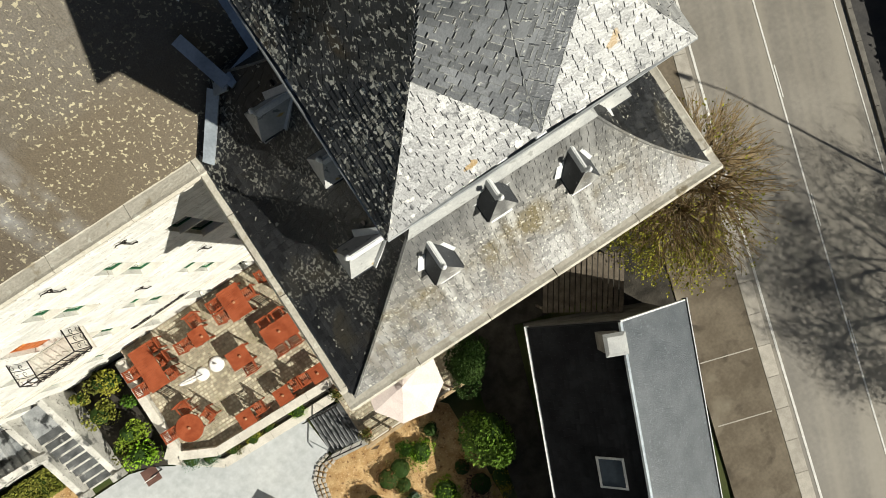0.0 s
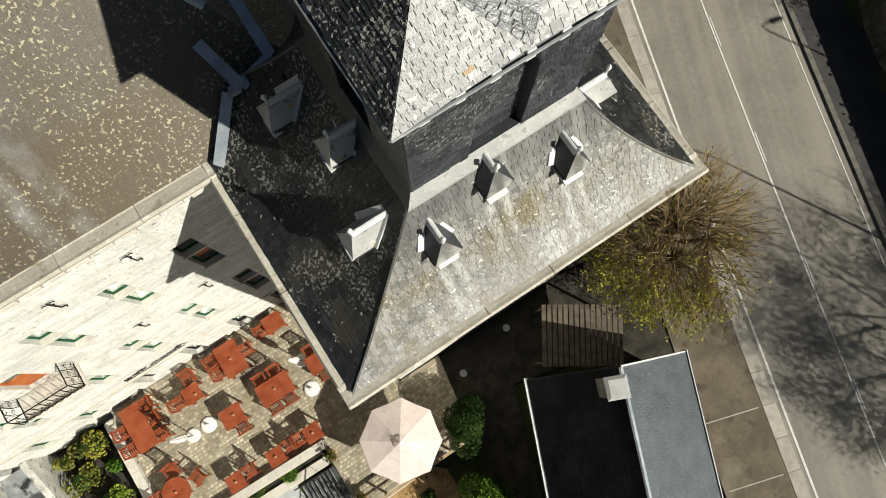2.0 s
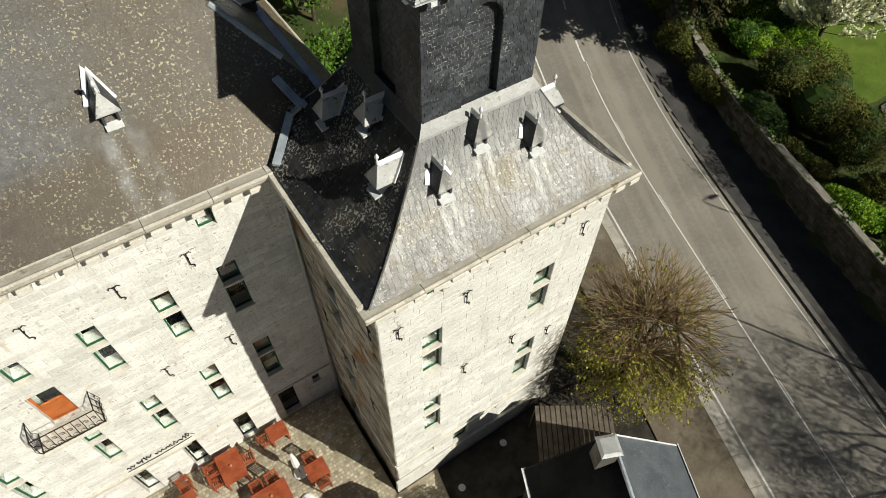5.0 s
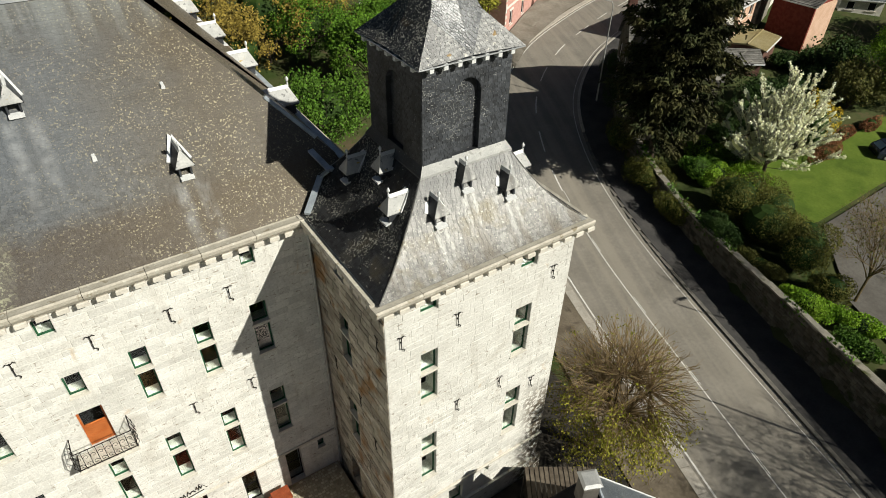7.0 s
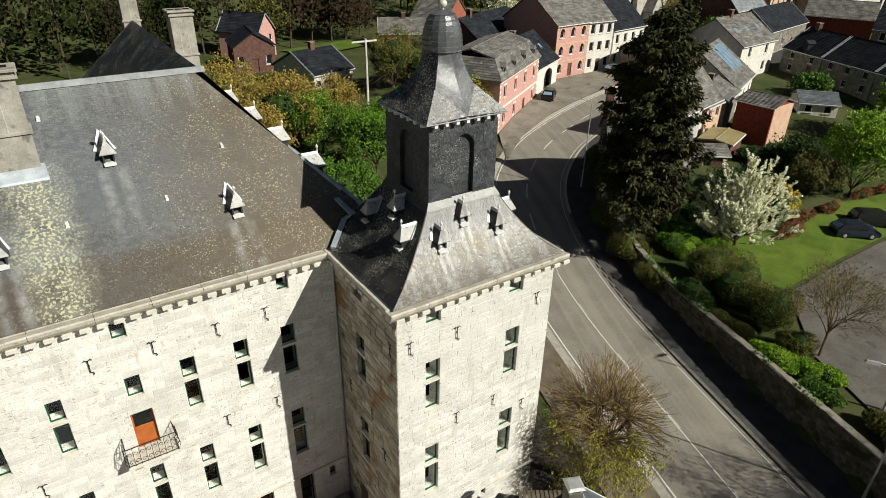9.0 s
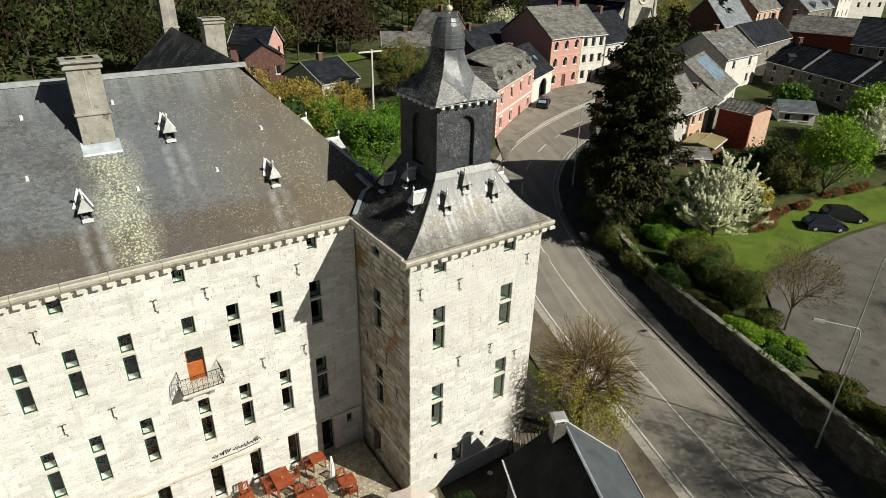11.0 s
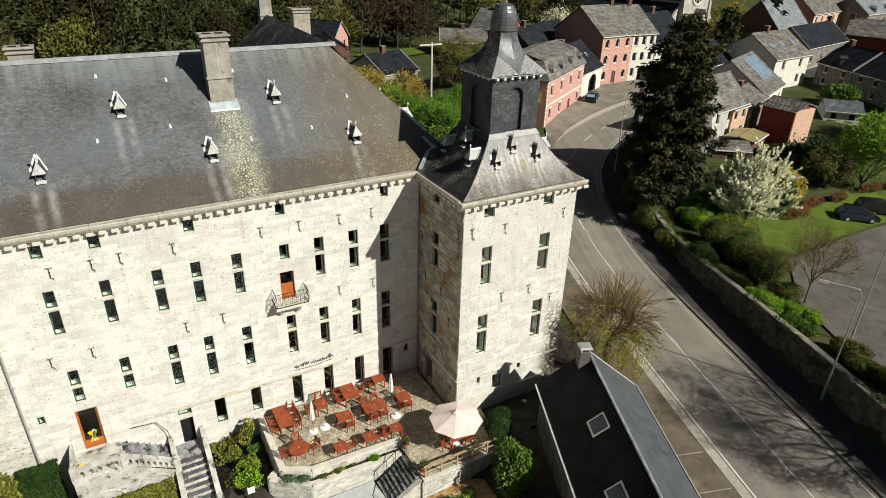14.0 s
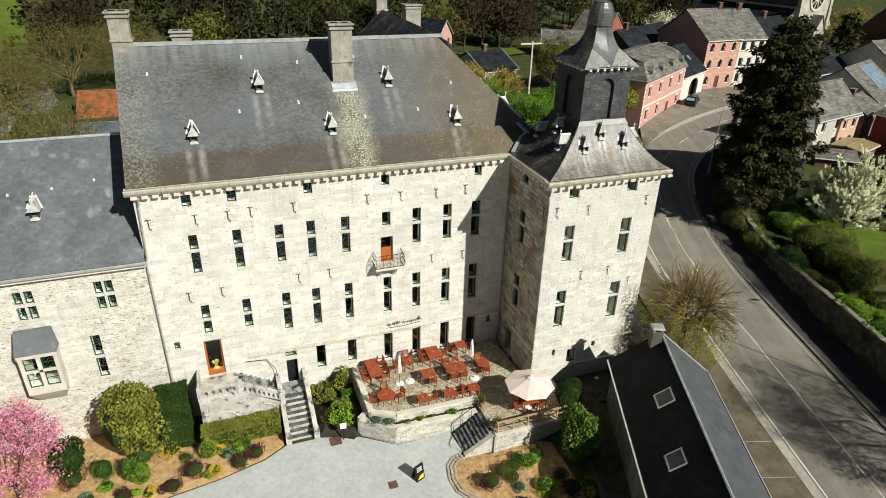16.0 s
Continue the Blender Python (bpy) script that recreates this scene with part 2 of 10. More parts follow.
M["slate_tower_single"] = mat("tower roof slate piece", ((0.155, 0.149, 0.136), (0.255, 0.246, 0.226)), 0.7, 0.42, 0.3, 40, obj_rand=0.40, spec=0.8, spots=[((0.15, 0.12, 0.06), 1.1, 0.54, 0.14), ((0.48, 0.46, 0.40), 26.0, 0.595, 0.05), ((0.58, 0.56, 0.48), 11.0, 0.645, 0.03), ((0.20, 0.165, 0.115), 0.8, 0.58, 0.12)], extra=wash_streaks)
# copy of the tower slate with shade put into its base; lichen is real
M["slate_tower_shaded"] = mat("shaded tower roof slate", ((0.016, 0.017, 0.019), (0.036, 0.036, 0.036)), 0.9, 0.5, 0.3, 40, island=0.45, spec=0.35, spots=[((0.055, 0.048, 0.034), 0.9, 0.56, 0.12), ((0.42, 0.40, 0.33), 8.0, 0.665, 0.02)], extra=lichen_patches)
# spire slate for the sides off the sun: shade in the base, lichen over it
M["slate_spire_shaded"] = mat("shaded lichened spire slate", ((0.022, 0.024, 0.027), (0.046, 0.048, 0.050)), 1.3, 0.5, 0.25, 40, island=0.40, spec=0.4, spots=[((0.075, 0.055, 0.03), 1.0, 0.60, 0.1), ((0.48, 0.47, 0.41), 19.0, 0.575, 0.04)], extra=lichen_patches)
M["slate_dormer"] = mat("pale weathered dormer slate", ((0.36, 0.36, 0.345), (0.50, 0.495, 0.465)), 2.2, 0.55, 0.2, 40, spec=0.4, spots=[((0.17, 0.17, 0.165), 7.0, 0.60, 0.06), ((0.42, 0.30, 0.10), 3.1, 0.66, 0.04)])
M["lichen"] = mat("pale lichen crust", ((0.15, 0.155, 0.15), (0.29, 0.29, 0.27)), 3.0, 0.9, island=0.4)
M["apron_slate"] = mat("pale apron slabs", ((0.36, 0.36, 0.345), (0.47, 0.465, 0.44)), 2.5, 0.5, 0.2, 40, island=0.12, spots=[((0.30, 0.30, 0.28), 5.0, 0.60, 0.08)])
M["slate_dark"] = mat("dark lantern slate", ((0.024, 0.026, 0.030), (0.046, 0.050, 0.056)), 1.5, 0.5, 0.2, 40, island=0.45, spec=0.5, spots=[((0.22, 0.22, 0.21), 16.0, 0.66, 0.05)])
M["slate_spire"] = mat("spire slate", ((0.27, 0.27, 0.265), (0.38, 0.375, 0.36)), 1.3, 0.42, 0.25, 40, obj_rand=0.25, spec=0.6, spots=[((0.16, 0.16, 0.155), 24.0, 0.58, 0.06), ((0.62, 0.60, 0.53), 8.0, 0.62, 0.05), ((0.30, 0.20, 0.08), 2.2, 0.70, 0.03), ((0.12, 0.12, 0.12), 9.0, 0.62, 0.06)])
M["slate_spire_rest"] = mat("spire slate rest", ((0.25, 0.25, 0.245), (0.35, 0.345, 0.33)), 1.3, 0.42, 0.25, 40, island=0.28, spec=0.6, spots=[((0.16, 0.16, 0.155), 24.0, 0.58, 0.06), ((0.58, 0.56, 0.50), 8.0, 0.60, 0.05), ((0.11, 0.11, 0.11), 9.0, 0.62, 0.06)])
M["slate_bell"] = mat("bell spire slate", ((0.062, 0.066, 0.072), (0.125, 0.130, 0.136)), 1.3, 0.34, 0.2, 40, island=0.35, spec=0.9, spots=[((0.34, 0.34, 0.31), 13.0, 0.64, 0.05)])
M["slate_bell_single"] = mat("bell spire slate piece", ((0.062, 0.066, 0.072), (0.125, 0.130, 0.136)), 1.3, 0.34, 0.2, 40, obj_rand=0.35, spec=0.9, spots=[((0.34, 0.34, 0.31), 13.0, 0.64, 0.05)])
M["chimney_stone"] = mat("sooty chimney stone", ((0.27, 0.255, 0.22), (0.40, 0.375, 0.325)), 1.6, 0.9, 0.3, 25, spots=[((0.16, 0.15, 0.13), 2.5, 0.6, 0.1)])
M["lead_pale"] = mat("pale weathered lead", ((0.25, 0.26, 0.265), (0.36, 0.37, 0.37)), 2.5, 0.5, 0.15, 25, metal=0.1)
M["slate_wing"] = mat("wing roof slate", ((0.095, 0.105, 0.115), (0.13, 0.145, 0.155)), 0.6, 0.5, 0.15, 40, island=0.14, spec=0.5, spots=[((0.22, 0.25, 0.27), 1.2, 0.6, 0.15)])
# one slate roof in two tones: black for the shaded slope, grey for the lit
M["slate_barn_shaded"] = mat("shaded barn roof slate", ((0.008, 0.008, 0.009), (0.014, 0.0145, 0.016)), 1.0, 0.6, 0.1, 40, island=0.2, spec=0.06)
M["slate_barn_lit"] = mat("lit grey barn roof slate", ((0.060, 0.071, 0.081), (0.10, 0.112, 0.122)), 1.2, 0.36, 0.5, 30, spec=1.0, spots=[((0.17, 0.185, 0.195), 11, 0.58, 0.1)])
M["lead"] = mat("lead flashing", ((0.38, 0.42, 0.46), (0.55, 0.60, 0.63)), 2.0, 0.45, 0.1, 20, metal=0.3)
M["zinc"] = mat("white weathered zinc", ((0.62, 0.63, 0.62), (0.75, 0.75, 0.73)), 4.0, 0.5, 0.1, 30, metal=0.1)
M["asphalt"] = mat("asphalt", ((0.20, 0.18, 0.148), (0.25, 0.226, 0.188)), 0.5, 0.7, 0.3, 120, spec=0.5, extra=road_wear)
M["asphalt_old"] = mat("car park asphalt", ((0.105, 0.096, 0.084), (0.145, 0.134, 0.118)), 0.5, 0.85, 0.3, 90, spots=[((0.075, 0.07, 0.062), 0.9, 0.58, 0.12)])
M["pavement"] = mat("brown asphalt pavement", ((0.130, 0.106, 0.076), (0.185, 0.153, 0.112)), 0.8, 0.95, 0.4, 60, spots=[((0.09, 0.074, 0.055), 1.2, 0.58, 0.12), ((0.23, 0.20, 0.15), 0.5, 0.62, 0.1)])
M["forecourt"] = mat("pale worn forecourt asphalt", ((0.19, 0.168, 0.135), (0.255, 0.23, 0.19)), 0.4, 0.95, 0.3, 60, spots=[((0.14, 0.125, 0.10), 0.6, 0.58, 0.12)])
M["dark_pave"] = mat("dark footpath asphalt", ((0.055, 0.053, 0.052), (0.08, 0.075, 0.07)), 0.8, 0.95, 0.3, 60)
M["kerb"] = mat("concrete kerb", ((0.36, 0.33, 0.28), (0.46, 0.42, 0.36)), 3.0, 0.9, 0.2, 40, obj_rand=0.1)
# darker kerb tone for the right side of the road
M["kerb_dark"] = mat("dark kerb", ((0.13, 0.12, 0.105), (0.19, 0.175, 0.15)), 3.0, 0.9, 0.2, 40)
M["paint"] = mat("white road paint", ((0.62, 0.60, 0.55), (0.75, 0.73, 0.68)), 4.0, 0.8, 0.1, 60, spots=[((0.25, 0.24, 0.22), 8, 0.62, 0.1)])
M["ground"] = mat("rough grass and soil", ((0.040, 0.060, 0.016), (0.075, 0.078, 0.032)), 0.35, 0.95, 0.5, 12, spots=[((0.10, 0.075, 0.045), 0.5, 0.6, 0.12)])
M["lawn"] = mat("mown lawn", ((0.082, 0.128, 0.018), (0.118, 0.165, 0.026)), 0.5, 0.95, 0.6, 40, spots=[((0.062, 0.10, 0.015), 0.35, 0.55, 0.15)])
M["gravel"] = mat("pale gravel drive", ((0.46, 0.475, 0.475), (0.52, 0.53, 0.52)), 0.4, 0.95, 0.3, 90, spots=[((0.42, 0.43, 0.43), 0.5, 0.58, 0.2)])
M["mulch"] = mat("bark mulch", ((0.42, 0.25, 0.105), (0.62, 0.42, 0.21)), 2.5, 0.95, 0.8, 25, spots=[((0.17, 0.09, 0.045), 7, 0.60, 0.08), ((0.72, 0.54, 0.31), 16, 0.60, 0.06)])
M["bed_soil"] = mat("dark planting soil", ((0.075, 0.052, 0.032), (0.14, 0.10, 0.062)), 2.5, 0.95, 0.8, 25, spots=[((0.36, 0.24, 0.12), 9, 0.62, 0.06)])
# soil colour lowered to near black to hold the yard's shade
M["soil"] = mat("soil and shade-darkened cobbles", ((0.030, 0.027, 0.022), (0.060, 0.053, 0.043)), 2.0, 0.95, 0.6, 12)
M["cobble"] = mat("ochre terrace cobble", ((0.34, 0.305, 0.215), (0.50, 0.455, 0.34)), 0.9, 0.9, 0.3, 40, island=0.34, spots=[((0.22, 0.20, 0.11), 0.8, 0.58, 0.14)])
M["cobble_bed"] = mat("cobble joints", ((0.30, 0.25, 0.18), (0.37, 0.31, 0.23)), 2.0, 0.95, 0.3, 40)
M["step"] = mat("worn bluestone step", ((0.17, 0.18, 0.185), (0.36, 0.365, 0.36)), 1.5, 0.85, 0.3, 25, obj_rand=0.25, spots=[((0.035, 0.037, 0.037), 1.8, 0.52, 0.1)])
M["perron"] = mat("weathered perron stone", ((0.40, 0.385, 0.345), (0.60, 0.58, 0.53)), 1.4, 0.9, 0.3, 25, spots=[((0.12, 0.12, 0.112), 1.7, 0.57, 0.09), ((0.20, 0.19, 0.17), 6.0, 0.62, 0.06)])
M["terrace_stone"] = mat("coursed terrace stone", ((0.46, 0.44, 0.39), (0.60, 0.58, 0.52)), 2.0, 0.9, 0.4, 20, island=0.20, spots=[((0.26, 0.24, 0.20), 4.0, 0.60, 0.1)])
# dark base holds the shade on this rubble; the green spots are moss
M["rubble_dark"] = mat("shade-dark roadside rubble", ((0.095, 0.085, 0.066), (0.16, 0.145, 0.115)), 1.6, 0.95, 0.5, 14, island=0.35, spots=[((0.045, 0.055, 0.022), 0.8, 0.58, 0.1)])
M["coping_moss"] = mat("mossy wall coping", ((0.20, 0.185, 0.15), (0.30, 0.275, 0.225)), 1.6, 0.95, 0.4, 18, spots=[((0.07, 0.075, 0.03), 1.2, 0.54, 0.1)])
# wall colour lowered to carry the shade of the yard side
M["barn_wall"] = mat("shade-dark barn wall", ((0.09, 0.083, 0.072), (0.15, 0.138, 0.12)), 1.6, 0.95, 0.4, 16)
M["leaf_moss"] = mat("mossy brown-green leaves", ((0.066, 0.076, 0.014), (0.125, 0.120, 0.026)), 0.8, 0.7, island=0.5)
M["tread"] = mat("dark worn tread", ((0.055, 0.057, 0.058), (0.13, 0.133, 0.133)), 1.5, 0.75, 0.3, 25, obj_rand=0.3, spots=[((0.26, 0.26, 0.25), 2.6, 0.60, 0.1)])
M["leaf_teal"] = mat("silver-teal leaves", ((0.10, 0.16, 0.12), (0.17, 0.23, 0.17)), 1.5, 0.7, island=0.3)
M["leaf_cone"] = mat("clipped lime conifer", ((0.13, 0.19, 0.015), (0.20, 0.27, 0.03)), 1.5, 0.7, island=0.35)
M["leaf_mid"] = mat("glossy garden leaves", ((0.060, 0.115, 0.012), (0.115, 0.185, 0.025)), 0.9, 0.5, island=0.5)
M["leaf_lime"] = mat("yellow-lime leaves", ((0.115, 0.125, 0.018), (0.185, 0.185, 0.034)), 1.0, 0.6, island=0.45)
M["wood_red"] = mat("red-brown teak", ((0.24, 0.055, 0.022), (0.33, 0.085, 0.036)), 3.0, 0.55, 0.15, 40)
# weathered wood, darkened further for the shade on the shelter's boards
M["wood_grey"] = mat("weathered timber", ((0.085, 0.068, 0.052), (0.145, 0.12, 0.09)), 3.0, 0.85, 0.3, 25)
M["wood_pale"] = mat("pale oiled timber", ((0.36, 0.26, 0.15), (0.48, 0.36, 0.22)), 3.0, 0.8, 0.3, 25)
M["green_frame"] = mat("dark green window paint", ((0.018, 0.075, 0.035), (0.028, 0.105, 0.052)), 5.0, 0.5)
M["orange_door"] = mat("orange-brown door", ((0.36, 0.10, 0.025), (0.46, 0.14, 0.04)), 3.0, 0.5)
M["iron"] = mat("wrought iron", ((0.018, 0.017, 0.016), (0.035, 0.03, 0.028)), 8.0, 0.6, metal=0.3)
M["white"] = mat("white paint", ((0.72, 0.71, 0.68), (0.80, 0.79, 0.76)), 3.0, 0.6)
M["canvas"] = mat("pale pink parasol canvas", ((0.72, 0.60, 0.55), (0.78, 0.67, 0.61)), 2.0, 0.9, 0.1, 30)
# near black: the darkness inside rooms, flues and the archway as a colour
M["dark_in"] = mat("dark interior", ((0.012, 0.012, 0.012), (0.02, 0.018, 0.016)), 1.0, 0.9)
M["brick"] = mat("red brick", ((0.26, 0.085, 0.055), (0.36, 0.13, 0.085)), 3.0, 0.9, 0.2, 40)
M["brick_pink"] = mat("pale pink brick", ((0.52, 0.28, 0.235), (0.60, 0.35, 0.30)), 3.0, 0.9, 0.2, 40)
M["brick_dark"] = mat("dark brick", ((0.11, 0.06, 0.048), (0.17, 0.09, 0.07)), 2.0, 0.9, 0.2, 40)
M["render_white"] = mat("white render", ((0.62, 0.59, 0.52), (0.74, 0.71, 0.64)), 1.5, 0.9, 0.1, 30)
M["render_grey"] = mat("grey rubble walling", ((0.17, 0.155, 0.13), (0.28, 0.255, 0.215)), 1.5, 0.95, 0.4, 12, spots=[((0.10, 0.09, 0.075), 2.5, 0.58, 0.1)])
M["render_peach"] = mat("peach render", ((0.55, 0.36, 0.25), (0.62, 0.42, 0.31)), 1.5, 0.9, 0.1, 30)
M["church_stone"] = mat("pale church stone", ((0.36, 0.345, 0.295), (0.50, 0.48, 0.42)), 0.8, 0.95, 0.4, 10, spots=[((0.20, 0.19, 0.16), 1.5, 0.58, 0.12)])
M["roof_far"] = mat("village slate", ((0.115, 0.110, 0.100), (0.21, 0.20, 0.18)), 0.8, 0.6, 0.5, 10, island=0.30, spots=[((0.30, 0.285, 0.24), 1.5, 0.60, 0.12), ((0.07, 0.07, 0.068), 3.5, 0.6, 0.1)])
M["roof_blue"] = mat("pale blue-grey village slate", ((0.16, 0.18, 0.19), (0.24, 0.26, 0.27)), 0.8, 0.5, 0.3, 10, island=0.22, spec=0.5)
M["roof_black"] = mat("village dark tile", ((0.013, 0.015, 0.019), (0.026, 0.029, 0.035)), 0.8, 0.7, 0.3, 8, spec=0.12, island=0.35)
M["brick_deep"] = mat("deep red brick", ((0.17, 0.040, 0.030), (0.24, 0.062, 0.045)), 3.0, 0.9, 0.2, 40)
M["roof_red"] = mat("orange clay tile", ((0.22, 0.080, 0.032), (0.32, 0.12, 0.05)), 1.5, 0.8, 0.3, 8, spots=[((0.10, 0.06, 0.04), 1.2, 0.56, 0.12)])
M["roof_ochre"] = mat("ochre flat roof", ((0.26, 0.21, 0.10), (0.32, 0.27, 0.15)), 0.8, 0.9)
M["bark"] = mat("bark", ((0.055, 0.042, 0.030), (0.10, 0.08, 0.058)), 3.0, 0.95, 0.5, 20)
M["twig"] = mat("brown twigs", ((0.125, 0.090, 0.045), (0.20, 0.150, 0.075)), 2.0, 0.9, island=0.35)
# paler copy of the twigs with the sun's tan put into the colour
M["twig_pale"] = mat("sunlit tan twigs", ((0.165, 0.115, 0.055), (0.27, 0.195, 0.105)), 2.0, 0.9, island=0.35)
M["leaf_yellow"] = mat("young yellow-green leaves", ((0.17, 0.175, 0.020), (0.27, 0.25, 0.035)), 1.5, 0.7, island=0.4)
M["leaf_green"] = mat("fresh green leaves", ((0.045, 0.105, 0.010), (0.080, 0.155, 0.018)), 0.8, 0.6, island=0.45)
M["leaf_bright"] = mat("bright spring leaves", ((0.13, 0.25, 0.012), (0.22, 0.36, 0.025)), 0.8, 0.6, island=0.5)
M["leaf_fresh"] = mat("fresh mid-green leaves", ((0.050, 0.115, 0.010), (0.095, 0.185, 0.016)), 0.7, 0.6, island=0.55)
M["leaf_gold"] = mat("golden budding leaves", ((0.17, 0.125, 0.022), (0.27, 0.20, 0.045)), 0.8, 0.7, island=0.5)
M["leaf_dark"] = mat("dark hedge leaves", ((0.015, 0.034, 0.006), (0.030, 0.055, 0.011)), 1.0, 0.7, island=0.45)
M["leaf_olive"] = mat("olive shrub leaves", ((0.080, 0.085, 0.018), (0.135, 0.130, 0.034)), 1.0, 0.6, island=0.4)
M["needle"] = mat("conifer needles", ((0.022, 0.032, 0.011), (0.075, 0.070, 0.026)), 0.5, 0.85, island=0.6, spec=0.15)
M["blossom"] = mat("white blossom", ((0.76, 0.76, 0.50), (0.90, 0.90, 0.68)), 2.0, 0.8, island=0.25)
M["leaf_blossom"] = mat("fading blossom among young leaves", ((0.34, 0.35, 0.20), (0.58, 0.58, 0.40)), 2.0, 0.8, island=0.4)
M["blossom_pink"] = mat("pink blossom", ((0.42, 0.11, 0.19), (0.70, 0.32, 0.40)), 3.0, 0.8, island=0.5)
M["forest_leaf"] = mat("spring wood foliage", ((0.011, 0.017, 0.005), (0.027, 0.031, 0.009)), 0.06, 0.95, island=0.6, spec=0.05, spots=[((0.034, 0.022, 0.013), 0.035, 0.47, 0.1), ((0.060, 0.062, 0.012), 0.09, 0.66, 0.08)])
M["heather"] = mat("rusty shrub", ((0.16, 0.068, 0.030), (0.23, 0.105, 0.045)), 1.5, 0.8, island=0.4)
M["purple"] = mat("dark purple shrub", ((0.045, 0.012, 0.016), (0.075, 0.022, 0.026)), 2.0, 0.8, island=0.4)
M["yellow_leaf"] = mat("golden shrub", ((0.42, 0.30, 0.02), (0.52, 0.40, 0.04)), 2.0, 0.7, island=0.3)
M["car_paint"] = mat("dark blue car paint", ((0.012, 0.016, 0.028), (0.016, 0.02, 0.034)), 1.0, 0.25, spec=0.6)
M["car_black"] = mat("black car paint", ((0.008, 0.008, 0.009), (0.012, 0.012, 0.013)), 1.0, 0.25, spec=0.6)
M["rubber"] = mat("tyre rubber", ((0.012, 0.012, 0.012), (0.02, 0.02, 0.02)), 5.0, 0.9)
M["galv"] = mat("galvanised steel", ((0.40, 0.40, 0.39), (0.50, 0.50, 0.48)), 3.0, 0.5, metal=0.4)
M["gold"] = mat("pale weathered gilding", ((0.62, 0.55, 0.42), (0.74, 0.68, 0.56)), 3.0, 0.4, metal=0.2)
M["roof_glass"] = mat("dark roof glass", ((0.03, 0.04, 0.05), (0.05, 0.062, 0.075)), 0.6, 0.25, spec=0.25)
# pale blue base is the sky's reflection, painted on panels, skylights and car glass
M["solar"] = mat("solar panel in reflected sky blue", ((0.19, 0.28, 0.37), (0.25, 0.35, 0.44)), 1.0, 0.15, spec=0.7)
M["terracotta"] = mat("terracotta", ((0.40, 0.19, 0.10), (0.48, 0.25, 0.14)), 4.0, 0.85)
M["yellow"] = mat("yellow print", ((0.70, 0.55, 0.03), (0.75, 0.60, 0.05)), 3.0, 0.6)
M["black"] = mat("black board", ((0.012, 0.012, 0.013), (0.02, 0.02, 0.02)), 3.0, 0.5)

glass = bpy.data.materials.new("window glass")
glass.use_nodes = True
_b = glass.node_tree.nodes["Principled BSDF"]
_b.inputs["Base Color"].default_value = (0.75, 0.82, 0.80, 1)
_b.inputs["Roughness"].default_value = 0.03
_b.inputs["IOR"].default_value = 1.45
_b.inputs["Transmission Weight"].default_value = 1.0
M["glass"] = glass


